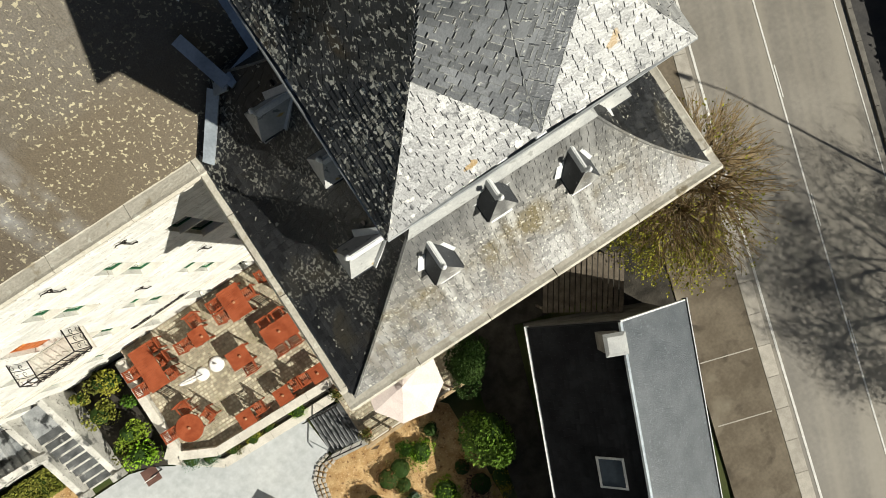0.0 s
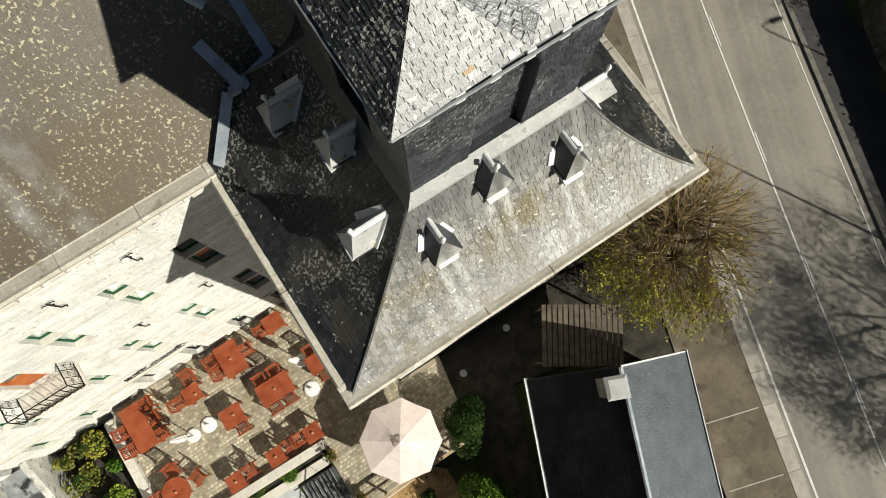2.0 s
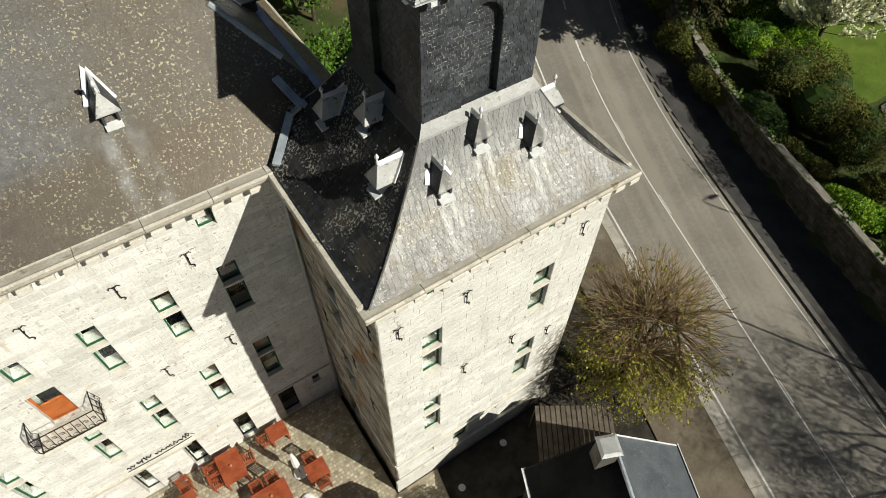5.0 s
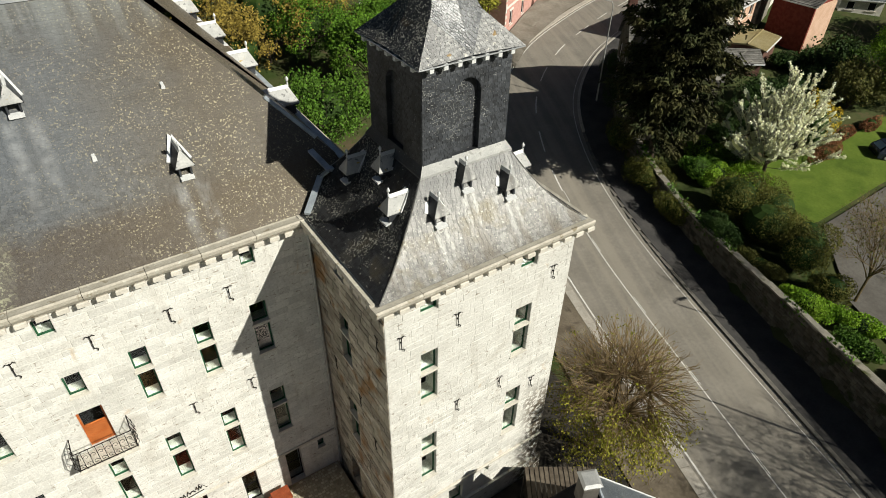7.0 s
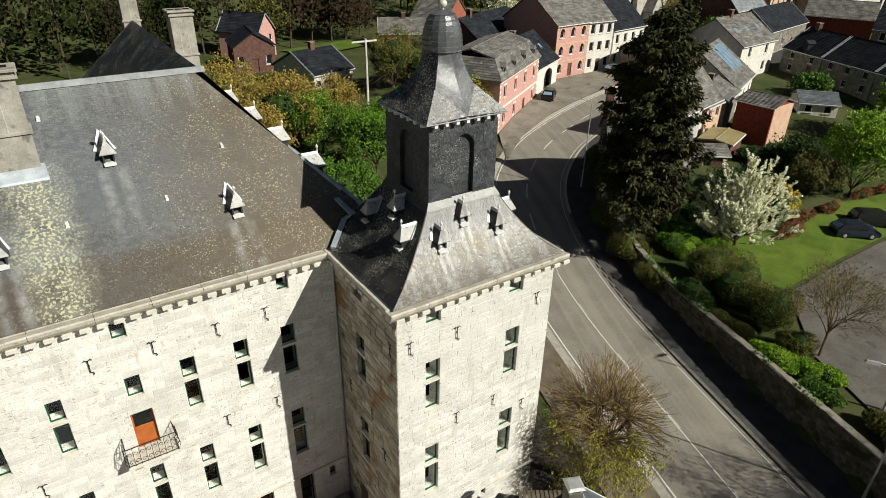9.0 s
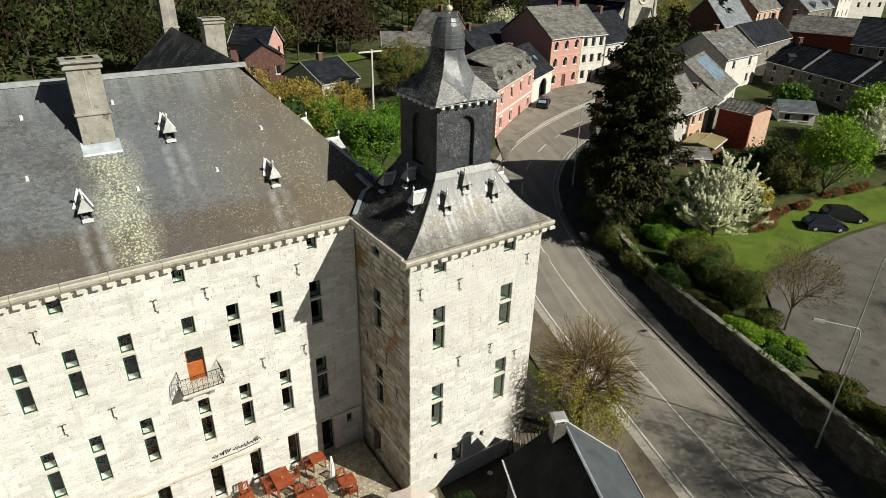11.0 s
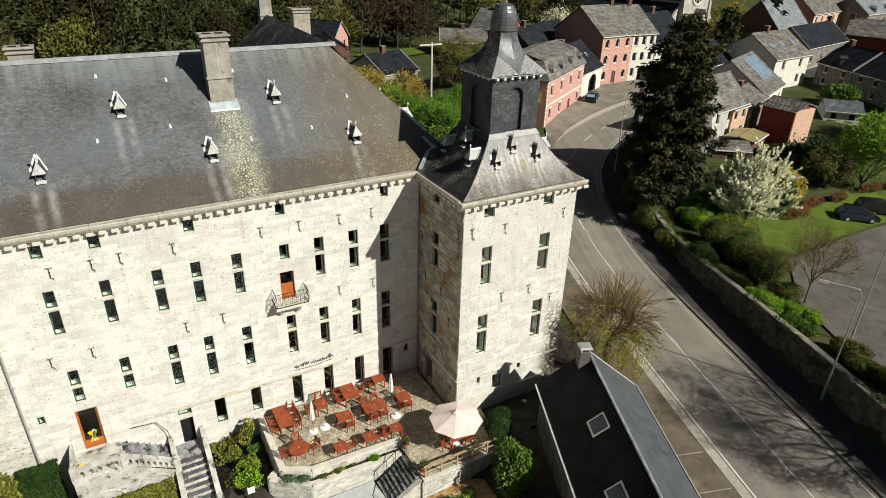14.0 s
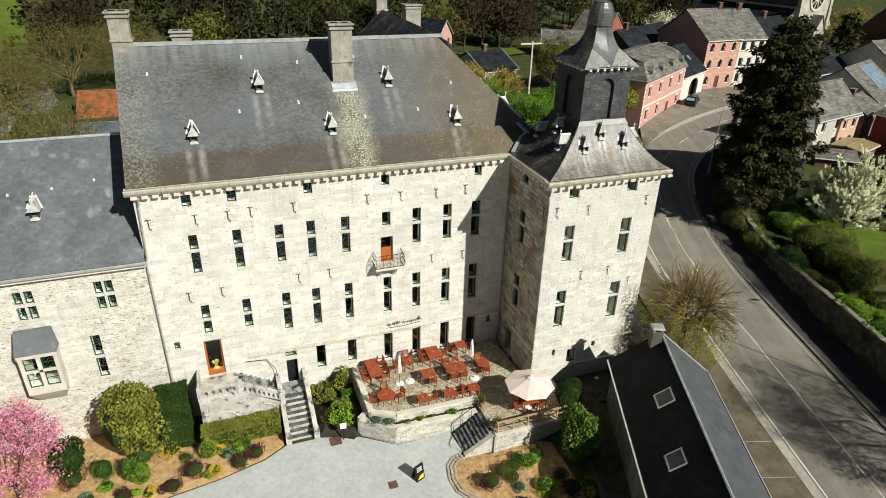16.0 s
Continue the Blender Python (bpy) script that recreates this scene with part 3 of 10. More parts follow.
# ---- mesh helpers ----
class MB:
    """A growing list of vertices and faces."""

    def __init__(self):
        self.v, self.f = [], []

    def face(self, *pts):
        n = len(self.v)
        self.v += [tuple(p) for p in pts]
        self.f.append(tuple(range(n, n + len(pts))))

    def hexa(self, lo, hi):
        """A solid between a lower and an upper ring of points, both counter-clockwise from above."""
        n, k = len(self.v), len(lo)
        self.v += [tuple(p) for p in lo] + [tuple(p) for p in hi]
        self.f.append(tuple(range(n + k - 1, n - 1, -1)))
        self.f.append(tuple(range(n + k, n + 2 * k)))
        for i in range(k):
            j = (i + 1) % k
            self.f.append((n + i, n + j, n + k + j, n + k + i))

    def box(self, x0, y0, z0, x1, y1, z1, m=None, chamfer=0.0):
        c = chamfer
        if c:
            lo = [(x0, y0), (x1, y0), (x1, y1), (x0, y1)]
            a = [(x0 + c, y0 + c), (x1 - c, y0 + c), (x1 - c, y1 - c), (x0 + c, y1 - c)]
            rings = [[(x, y, z0) for x, y in lo], [(x, y, z1 - c) for x, y in lo], [(x, y, z1) for x, y in a]]
            n = len(self.v)
            pts = [Vector(p) for r in rings for p in r]
            if m is not None:
                pts = [m @ p for p in pts]
            self.v += [tuple(p) for p in pts]
            self.f.append((n + 3, n + 2, n + 1, n))
            self.f.append((n + 8, n + 9, n + 10, n + 11))
            for b in (0, 4):
                for i in range(4):
                    j = (i + 1) % 4
                    self.f.append((n + b + i, n + b + j, n + b + 4 + j, n + b + 4 + i))
            return
        lo = [Vector((x0, y0, z0)), Vector((x1, y0, z0)), Vector((x1, y1, z0)), Vector((x0, y1, z0))]
        hi = [Vector((p.x, p.y, z1)) for p in lo]
        if m is not None:
            lo, hi = [m @ p for p in lo], [m @ p for p in hi]
        self.hexa(lo, hi)

    def prism(self, poly, z0, z1):
        area = sum(poly[i - 1][0] * poly[i][1] - poly[i][0] * poly[i - 1][1] for i in range(len(poly)))
        if area < 0:
            poly = poly[::-1]
        self.hexa([(x, y, z0) for x, y in poly], [(x, y, z1) for x, y in poly])

    def cyl(self, p0, p1, r0, r1=None, n=8):
        r1 = r0 if r1 is None else r1
        p0, p1 = Vector(p0), Vector(p1)
        d = (p1 - p0).normalized()
        a = d.orthogonal().normalized()
        b = d.cross(a)
        ring = [a * math.cos(2 * math.pi * i / n) + b * math.sin(2 * math.pi * i / n) for i in range(n)]
        self.hexa([p0 + q * r0 for q in ring], [p1 + q * r1 for q in ring])

    def tube(self, pts, r, n=5):
        pts = [Vector(p) for p in pts]
        if len(pts) == 2:
            self.cyl(pts[0], pts[1], r, r, n)
            return
        base, side = len(self.v), None
        for i, p in enumerate(pts):
            d = (pts[min(i + 1, len(pts) - 1)] - pts[max(i - 1, 0)]).normalized()
            side = d.orthogonal() if side is None else side - d * side.dot(d)
            side.normalize()
            other = d.cross(side)
            self.v += [tuple(p + side * (r * math.cos(2 * math.pi * k / n)) + other * (r * math.sin(2 * math.pi * k / n))) for k in range(n)]
        for i in range(len(pts) - 1):
            for k in range(n):
                j = (k + 1) % n
                self.f.append((base + i * n + k, base + i * n + j, base + (i + 1) * n + j, base + (i + 1) * n + k))
        self.f.append(tuple(base + k for k in range(n - 1, -1, -1)))
        self.f.append(tuple(base + (len(pts) - 1) * n + k for k in range(n)))

    def lathe(self, cx, cy, profile, n=12, turn=0.0):
        base = len(self.v)
        for r, z in profile:
            for i in range(n):
                a = turn + 2 * math.pi * i / n
                self.v.append((cx + r * math.cos(a), cy + r * math.sin(a), z))
        for k in range(len(profile) - 1):
            for i in range(n):
                j = (i + 1) % n
                self.f.append((base + k * n + i, base + k * n + j, base + (k + 1) * n + j, base + (k + 1) * n + i))
        self.f.append(tuple(base + i for i in range(n - 1, -1, -1)))
        self.f.append(tuple(base + (len(profile) - 1) * n + i for i in range(n)))

    def ball(self, c, r, n=10, squash=1.0):
        prof = [(max(r * math.sin(math.pi * k / 7), 0.002), c[2] - squash * r * math.cos(math.pi * k / 7)) for k in range(8)]
        self.lathe(c[0], c[1], prof, n)

    def mesh(self, name):
        me = bpy.data.meshes.new(name)
        me.from_pydata(self.v, [], self.f)
        return me


def part(name, mb, material, parent=None, label="", smooth=False, kind="", category="", group=""):
    """One mesh object out of a mesh list, under a thing or part, or on its own."""
    me = mb.mesh(name)
    me.materials.append(M[material])
    if smooth:
        me.polygons.foreach_set("use_smooth", [True] * len(me.polygons))
    ob = new(name, me)
    if parent:
        ob.parent = parent
    if material == "glass":
        ob.visible_shadow = False
    return tagged(ob, label, category, group, kind)


def thing(name, label, category, m=None, group="", kind=""):
    """An empty at a thing's base, to hold its parts."""
    ob = new(name)
    ob.empty_display_size = 0.2
    if m is not None:
        ob.matrix_basis = m
    return tagged(ob, label, category, group, kind)


def smooth01(a):
    a = min(max(a, 0.0), 1.0)
    return a * a * (3 - 2 * a)


# ---- walls with openings ----
def wall_mesh(length, z0, z1, thick, openings):
    """A wall along x whose outer face is y = 0, with rectangular openings (u0, u1, z0, z1) that go through it."""
    mb = MB()
    us = sorted({0.0, length, *[o[0] for o in openings], *[o[1] for o in openings]})
    zs = sorted({z0, z1, *[o[2] for o in openings], *[o[3] for o in openings]})

    def is_open(i, k):
        if i < 0 or k < 0 or i >= len(us) - 1 or k >= len(zs) - 1:
            return False
        u, z = (us[i] + us[i + 1]) / 2, (zs[k] + zs[k + 1]) / 2
        return any(o[0] < u < o[1] and o[2] < z < o[3] for o in openings)

    for i in range(len(us) - 1):
        for k in range(len(zs) - 1):
            a, b, c, d = us[i], us[i + 1], zs[k], zs[k + 1]
            if is_open(i, k):
                if not is_open(i - 1, k):
                    mb.face((a, 0, c), (a, thick, c), (a, thick, d), (a, 0, d))
                if not is_open(i + 1, k):
                    mb.face((b, 0, d), (b, thick, d), (b, thick, c), (b, 0, c))
                if not is_open(i, k - 1):
                    mb.face((a, 0, c), (b, 0, c), (b, thick, c), (a, thick, c))
                if not is_open(i, k + 1):
                    mb.face((a, 0, d), (a, thick, d), (b, thick, d), (b, 0, d))
            else:
                mb.face((a, 0, c), (b, 0, c), (b, 0, d), (a, 0, d))
                mb.face((a, thick, d), (b, thick, d), (b, thick, c), (a, thick, c))
    mb.face((0, 0, z0), (0, 0, z1), (0, thick, z1), (0, thick, z0))
    mb.face((length, 0, z0), (length, thick, z0), (length, thick, z1), (length, 0, z1))
    mb.face((0, 0, z1), (length, 0, z1), (length, thick, z1), (0, thick, z1))
    mb.face((0, 0, z0), (0, thick, z0), (length, thick, z0), (length, 0, z0))
    return mb


def stone_spans(length, z0, z1, openings, rng, course=(0.24, 0.36), block=(0.35, 1.0)):
    """Blocks (u0, u1, z0, z1) in courses that leave the openings free."""
    out = []
    z = z0
    while z < z1 - 0.05:
        h = min(rng.uniform(*course), z1 - z)
        cuts = [(o[0], o[1]) for o in openings if o[2] < z + h - 0.02 and o[3] > z + 0.02]
        u = 0.0
        edges = sorted(cuts)
        free = []
        for a, b in edges:
            if a > u:
                free.append((u, a))
            u = max(u, b)
        if u < length:
            free.append((u, length))
        for a, b in free:
            x = a
            while x < b - 0.02:
                w = rng.uniform(*block)
                if b - (x + w) < block[0] * 0.6:
                    w = b - x
                out.append((x, min(x + w, b), z, z + h))
                x += w
        z += h
    return out


def add_stones(mb, spans, rng, joint=0.012, proud=(0.008, 0.03)):
    for a, b, c, d in spans:
        j = joint / 2
        y = -rng.uniform(*proud)
        e = 0.012
        n = len(mb.v)
        a, b, c, d = a + j, b - j, c + j, d - j
        if b - a < 0.04 or d - c < 0.04:
            continue
        mb.v += [(a, 0, c), (b, 0, c), (b, 0, d), (a, 0, d), (a + e, y, c + e), (b - e, y, c + e), (b - e, y, d - e), (a + e, y, d - e)]
        mb.f += [(n + 4, n + 5, n + 6, n + 7), (n, n + 1, n + 5, n + 4), (n + 1, n + 2, n + 6, n + 5), (n + 2, n + 3, n + 7, n + 6), (n + 3, n, n + 4, n + 7)]


def window_in(parent, m, u0, u1, z0, z1, deep=0.16, frame_mat="green_frame", cross=False, sill=True, name="window", bars=0):
    """A window in an opening: frame, pane and sill."""
    w, h, t = u1 - u0, z1 - z0, 0.055
    fr = MB()
    y0, y1 = deep, deep + 0.06
    fr.box(u0, y0, z0, u0 + t, y1, z1)
    fr.box(u1 - t, y0, z0, u1, y1, z1)
    fr.box(u0 + t, y0, z0, u1 - t, y1, z0 + t)
    fr.box(u0 + t, y0, z1 - t, u1 - t, y1, z1)
    if cross:
        fr.box((u0 + u1) / 2 - 0.02, y0, z0 + t, (u0 + u1) / 2 + 0.02, y1, z1 - t)
    for b in range(bars):
        z = z0 + h * (b + 1) / (bars + 1)
        fr.box(u0 + t, y0 + 0.008, z - 0.014, u1 - t, y1 - 0.008, z + 0.014)
    win = part(name, fr, frame_mat, parent)
    win.matrix_basis = m
    gl = MB()
    gl.box(u0 + t, deep + 0.022, z0 + t, u1 - t, deep + 0.032, z1 - t)
    part("pane", gl, "glass", win)
    if sill:
        sl = MB()
        sl.box(u0 - 0.05, -0.05, z0 - 0.07, u1 + 0.05, deep, z0 + 0.012, chamfer=0.01)
        part("sill", sl, "dressed", win)
    return win


# ---- slates ----
def slate_rows(mb, rings, width, th, rng, keep=None, odd=0.5, joint=0.006, lap=0.09):
    """Lays lapped slates between successive lines (left, right) that climb a slope. keep: a list that takes the single slates' corners."""
    for k, ((a0, a1), (b0, b1)) in enumerate(zip(rings, rings[1:])):
        a0, a1, b0, b1 = Vector(a0), Vector(a1), Vector(b0), Vector(b1)
        ln = (a1 - a0).length
        if ln < 0.05:
            continue
        up = (b0 + b1) / 2 - (a0 + a1) / 2
        nrm = (a1 - a0).cross(up).normalized()
        if nrm.z < -0.2:
            nrm.negate()
        u = -rng.random() * 0.2 * width - (odd * width if k % 2 else 0.0)
        while u < ln:
            w = width * rng.uniform(0.85, 1.15)
            s0, s1 = max(u + joint, 0.0) / ln, min(u + w - joint, ln) / ln
            u += w
            if s1 - s0 < 0.03 / ln:
                continue
            t = th * rng.uniform(0.7, 1.5)
            drop = -up * (rng.uniform(0.0, lap) if lap > 0 else lap * rng.uniform(0.5, 1.0))
            p0, p1 = a0.lerp(a1, s0) + drop, a0.lerp(a1, s1) + drop * rng.uniform(0.6, 1.0)
            along = (a1 - a0) / ln
            start, lb = (b0 - a0).dot(along), max((b1 - b0).length, 1e-4)
            q0, q1 = (b0.lerp(b1, min(max((s * ln - start) / lb, 0.0), 1.0)) for s in (s0, s1))
            if lb < 0.05:
                q0, q1 = b0, b1
            pts = [p0 + nrm * t, p1 + nrm * t, q1 + nrm * 0.004, q0 + nrm * 0.004, p0, p1]
            if keep is not None:
                keep.append(pts)
                continue
            n = len(mb.v)
            mb.v += [tuple(p) for p in pts]
            mb.f += [(n, n + 1, n + 2, n + 3), (n + 4, n + 5, n + 1, n), (n + 4, n, n + 3), (n + 5, n + 2, n + 1)]


def lichen_edges(mb, pts, nrm, rng, chance=0.8, wide=(0.010, 0.024)):
    """Thin pale crusts along the lower and side edges of a slate with the corners pts (two lower, two upper)."""
    a, b, c, d = (Vector(p) for p in pts[:4])
    for p, q, inner in ((a, b, (d + c) / 2), (a, d, (b + c) / 2), (b, c, (a + d) / 2)):
        if rng.random() > chance:
            continue
        s0, s1 = rng.uniform(0.0, 0.25), rng.uniform(0.75, 1.0)
        e = (q - p).normalized()
        way = inner - (p + q) / 2
        way = (way - e * way.dot(e)).normalized() * rng.uniform(*wide)
        u, v = p.lerp(q, s0) + nrm * 0.006, p.lerp(q, s1) + nrm * 0.006
        w0, w1 = rng.uniform(0.5, 1.0), rng.uniform(0.5, 1.0)
        m0, m1 = u.lerp(v, 0.33), u.lerp(v, 0.66)
        k0, k1 = rng.uniform(0.3, 1.2), rng.uniform(0.3, 1.2)
        mb.face(u, m0, m0 + way * k0, u + way * w0)
        mb.face(m0, m1, m1 + way * k1, m0 + way * k0)
        mb.face(m1, v, v + way * w1, m1 + way * k1)


def line_rings(a0, a1, b0, b1, exposure):
    """Lines that climb evenly from the line a to the line b."""
    a0, a1, b0, b1 = Vector(a0), Vector(a1), Vector(b0), Vector(b1)
    n = max(2, round(((b0 + b1) / 2 - (a0 + a1) / 2).length / exposure))
    return [(a0.lerp(b0, k / n), a1.lerp(b1, k / n)) for k in range(n + 1)]


def sheet(mb, rings, drop=0.012):
    for (a0, a1), (b0, b1) in zip(rings, rings[1:]):
        d = Vector((0, 0, -drop))
        mb.face(Vector(a0) + d, Vector(a1) + d, Vector(b1) + d, Vector(b0) + d)


# ---- road line and land ----
CENTRE = [(-2.0, -62.0), (8.9, -28.3), (12.15, -17.9), (15.2, -8.07), (18.46, 2.1), (21.9, 12.6), (25.8, 21.6), (31.0, 29.0), (38.3, 34.6), (46.8, 38.4), (58.0, 42.2), (80.0, 48.0), (120.0, 56.0)]


def spline(pts, step=1.0):
    out = []
    p = [Vector(q) for q in pts]
    p = [2 * p[0] - p[1]] + p + [2 * p[-1] - p[-2]]
    for a, b, c, d in zip(p, p[1:], p[2:], p[3:]):
        n = max(1, round((c - b).length / step))
        for i in range(n):
            t = i / n
            out.append(0.5 * (2 * b + (c - a) * t + (2 * a - 5 * b + 4 * c - d) * t * t + (3 * b - a - 3 * c + d) * t ** 3))
    out.append(p[-2])
    return out


LINE = spline(CENTRE, 1.5)
_LX = np.array([[q.x, q.y] for q in LINE])
_T = np.gradient(_LX, axis=0)
_T /= np.linalg.norm(_T, axis=1)[:, None]
RIGHT = np.stack([_T[:, 1], -_T[:, 0]], 1)


def road_side(x, y):
    """Distance from the road's centre line, positive to its right, and the nearest index."""
    d = _LX - np.array([x, y])
    i = int(np.argmin((d ** 2).sum(1)))
    return float(-(d[i] * RIGHT[i]).sum()), i


def base_height(x, y):
    h = 4.6 * smooth01((0.30 * x + 0.95 * y - 8.0) / 54.0) + 2.5 * smooth01((x - 90.0) / 90.0)
    return h


def land(x, y):
    """Height of the ground."""
    off, i = road_side(x, y)
    hr = base_height(*_LX[i])
    if abs(off) < 4.6:
        return hr - 0.10
    h = base_height(x, y)
    if -7.0 < off < 0:
        k = (abs(off) - 4.6) / 2.4
        h = (1 - k) * hr + k * h - 0.10
    if off > 0:
        if off < 7.5:
            return hr - 0.10
        k = 0.3 * (1.0 - smooth01((off - 8.0) / 9.0))
        h = max(h, hr) * k + h * (1.0 - k) + 0.75 * smooth01((64 - x) / 14.0) + 0.4 * smooth01((40 - x) / 12.0)
    if x < 0:
        h -= 1.05 * smooth01((-1.2 - x) / 2.5) * smooth01((6.6 - y) / 1.5) * smooth01((x + 90) / 20)
    hill = smooth01((y - 95.0 - 0.15 * max(x, 0)) / 160.0)
    h += 42.0 * hill * smooth01((140.0 - x) / 120.0) + 16.0 * smooth01((y - 120.0) / 200.0)
    h += 14.0 * smooth01((x - 200) / 300.0)
    return h


# ---- land and road ----
def build_ground():
    fine_x, fine_y = np.arange(-56, 112, 1.4), np.arange(-50, 82, 1.4)
    xs = np.concatenate([[-1600, -900, -500, -320, -220, -160, -120, -95, -75], fine_x, np.arange(114, 300, 12), [330, 420, 560, 800, 1200, 1700]])
    ys = np.concatenate([[-1600, -800, -400, -200, -120, -80, -62], fine_y, np.arange(84, 330, 8), [360, 430, 560, 800, 1200, 1700]])
    mb = MB()
    for y in ys:
        for x in xs:
            z = land(x, y)
            off = 0.25 if (y > 70 or x > 110) else 0.04
            mb.v.append((x, y, z + off * noise.noise((x * 0.21, y * 0.21, 0.0))))
    n = len(xs)
    for j in range(len(ys) - 1):
        for i in range(n - 1):
            a = j * n + i
            mb.f.append((a, a + 1, a + n + 1, a + n))
    part("ground", mb, "ground", kind="structure", smooth=True, label="rough grass and bare soil falling away round the manor", category="ground")


def ribbon(mb, off0, off1, dz, i0=0, i1=None, thick=0.0, step=1):
    """A strip along the road between two offsets from its centre line."""
    idx = list(range(i0, (len(LINE) if i1 is None else i1), step))
    base = len(mb.v)
    for i in idx:
        z = base_height(*_LX[i]) + dz
        for off in (off0, off1):
            p = _LX[i] + RIGHT[i] * off
            mb.v.append((p[0], p[1], z))
    for k in range(len(idx) - 1):
        a = base + 2 * k
        mb.f.append((a, a + 1, a + 3, a + 2))
    if thick:
        b = len(mb.v)
        mb.v += [(x, y, z - thick) for x, y, z in mb.v[base:b]]
        o = b - base
        for k in range(len(idx) - 1):
            a = base + 2 * k
            mb.f += [(a, a + 2, a + 2 + o, a + o), (a + 1, a + 1 + o, a + 3 + o, a + 3)]
        mb.f += [(base, base + o, base + 1 + o, base + 1), (b - 2, b - 1, b - 1 + o, b - 2 + o)]


def nearest_index(x, y):
    return road_side(x, y)[1]


def build_road():
    mb = MB()
    ribbon(mb, -3.7, 3.9, 0.0)
    road = part("road", mb, "asphalt", kind="structure", label="grey-brown asphalt road with two lanes and worn lines", category="road")
    for name, off, wide in (("edge_line", -3.42, 0.055), ("edge_line", 3.5, 0.028)):
        mb = MB()
        ribbon(mb, off - wide, off + wide, 0.014)
        part(name, mb, "paint", road)
    bend = nearest_index(23.5, 17.0)
    mb = MB()
    ribbon(mb, -0.10, -0.02, 0.014, 0, bend)
    part("centre_line", mb, "paint", road)
    mb = MB()
    for i in range(2, bend, 4):
        ribbon(mb, 0.03, 0.08, 0.014, i, i + 2)
    part("centre_line", mb, "paint", road)
    mb = MB()
    for i in range(bend, len(LINE) - 4, 4):
        ribbon(mb, -0.12, 0.0, 0.014, i, i + 3)
    part("centre_line", mb, "paint", road)
    near0, near1 = nearest_index(7.0, -34.0), nearest_index(27.0, 24.0)
    mb = MB()
    ribbon(mb, -7.2, -4.3, 0.10, 0, None, 0.25)
    part("pavement", mb, "pavement", kind="structure", label="brown asphalt pavement with pale bay lines beside the road", category="pavement")
    mb = MB()
    ribbon(mb, 4.15, 7.2, 0.10, 0, None, 0.25)
    part("pavement", mb, "dark_pave", kind="structure", label="dark asphalt footpath at the foot of a stone wall", category="pavement")
    kerb = thing("kerb", "pale concrete kerb stones along the road", "kerb", kind="structure")
    for i in range(near0, near1):
        for off0, off1 in ((-4.3, -3.7), (3.9, 4.15)):
            mb = MB()
            a, b = _LX[i] + RIGHT[i] * off0, _LX[i] + RIGHT[i] * off1
            c, d = _LX[i + 1] + RIGHT[i + 1] * off1, _LX[i + 1] + RIGHT[i + 1] * off0
            z = base_height(*_LX[i])
            e = (c - b) * 0.006
            mb.prism([tuple(a + e), tuple(b + e), tuple(c - e), tuple(d - e)], z - 0.2, z + (0.12 if off0 < 0 else 0.115))
            part("kerb_stone", mb, "kerb" if off0 < 0 else "kerb_dark", kerb)
    mb = MB()
    ribbon(mb, -4.3, -3.7, 0.115, near1, None, 0.3)
    ribbon(mb, 3.9, 4.15, 0.125, near1, None, 0.3)
    ribbon(mb, -4.3, -3.7, 0.115, 0, near0 + 1, 0.3)
    ribbon(mb, 3.9, 4.15, 0.125, 0, near0 + 1, 0.3)
    part("kerb_run", mb, "kerb", kerb)
    for y in (-12.5, -15.2, -20.0):
        i = nearest_index(13.8 + 0.33 * (y + 12.5), y)
        mb = MB()
        a, b = _LX[i] + RIGHT[i] * -7.0, _LX[i] + RIGHT[i] * -4.5
        t = _T[i] * 0.025
        z = base_height(*_LX[i]) + 0.106
        mb.face((*(a - t), z), (*(b - t), z), (*(b + t), z), (*(a + t), z))
        part("bay_line", mb, "kerb", road)


build_ground()
build_road()


# ---- manor house ----
rng = random.Random(7)
FRONT, MX0, MX1 = 4.45, -26.0, -2.65
EAVE, RIDGE_Y, RIDGE_Z = 15.62, 11.56, 22.22
ROOF_Y0 = 4.40


def facing(side, x, y):
    """Pose that turns a wall built along x, with its outer face at y = 0, to look to a side."""
    return pose(x, y, 0, 0, 0, {"south": 0, "west": -90, "east": 90, "north": 180}[side])


def wall_part(parent, m, length, z0, z1, thick, openings, stones=True, mat_back="stone_back", mat_stone="stone", label="", course=(0.24, 0.36), block=(0.35, 1.0), single=0, proud=(0.003, 0.012)):
    wall = part("wall", wall_mesh(length, z0, z1, thick, openings), mat_back, parent, label)
    wall.matrix_basis = m
    if stones:
        spans = stone_spans(length, z0, z1, openings, rng, course, block)
        mb = MB()
        add_stones(mb, spans[:len(spans) - single], rng, proud=proud)
        tagged(part("stonework", mb, mat_stone, wall), kind="stuff")
        for s in spans[len(spans) - single:]:
            mb = MB()
            add_stones(mb, [s], rng, proud=proud)
            part("stone_block", mb, mat_stone, wall)
    return wall


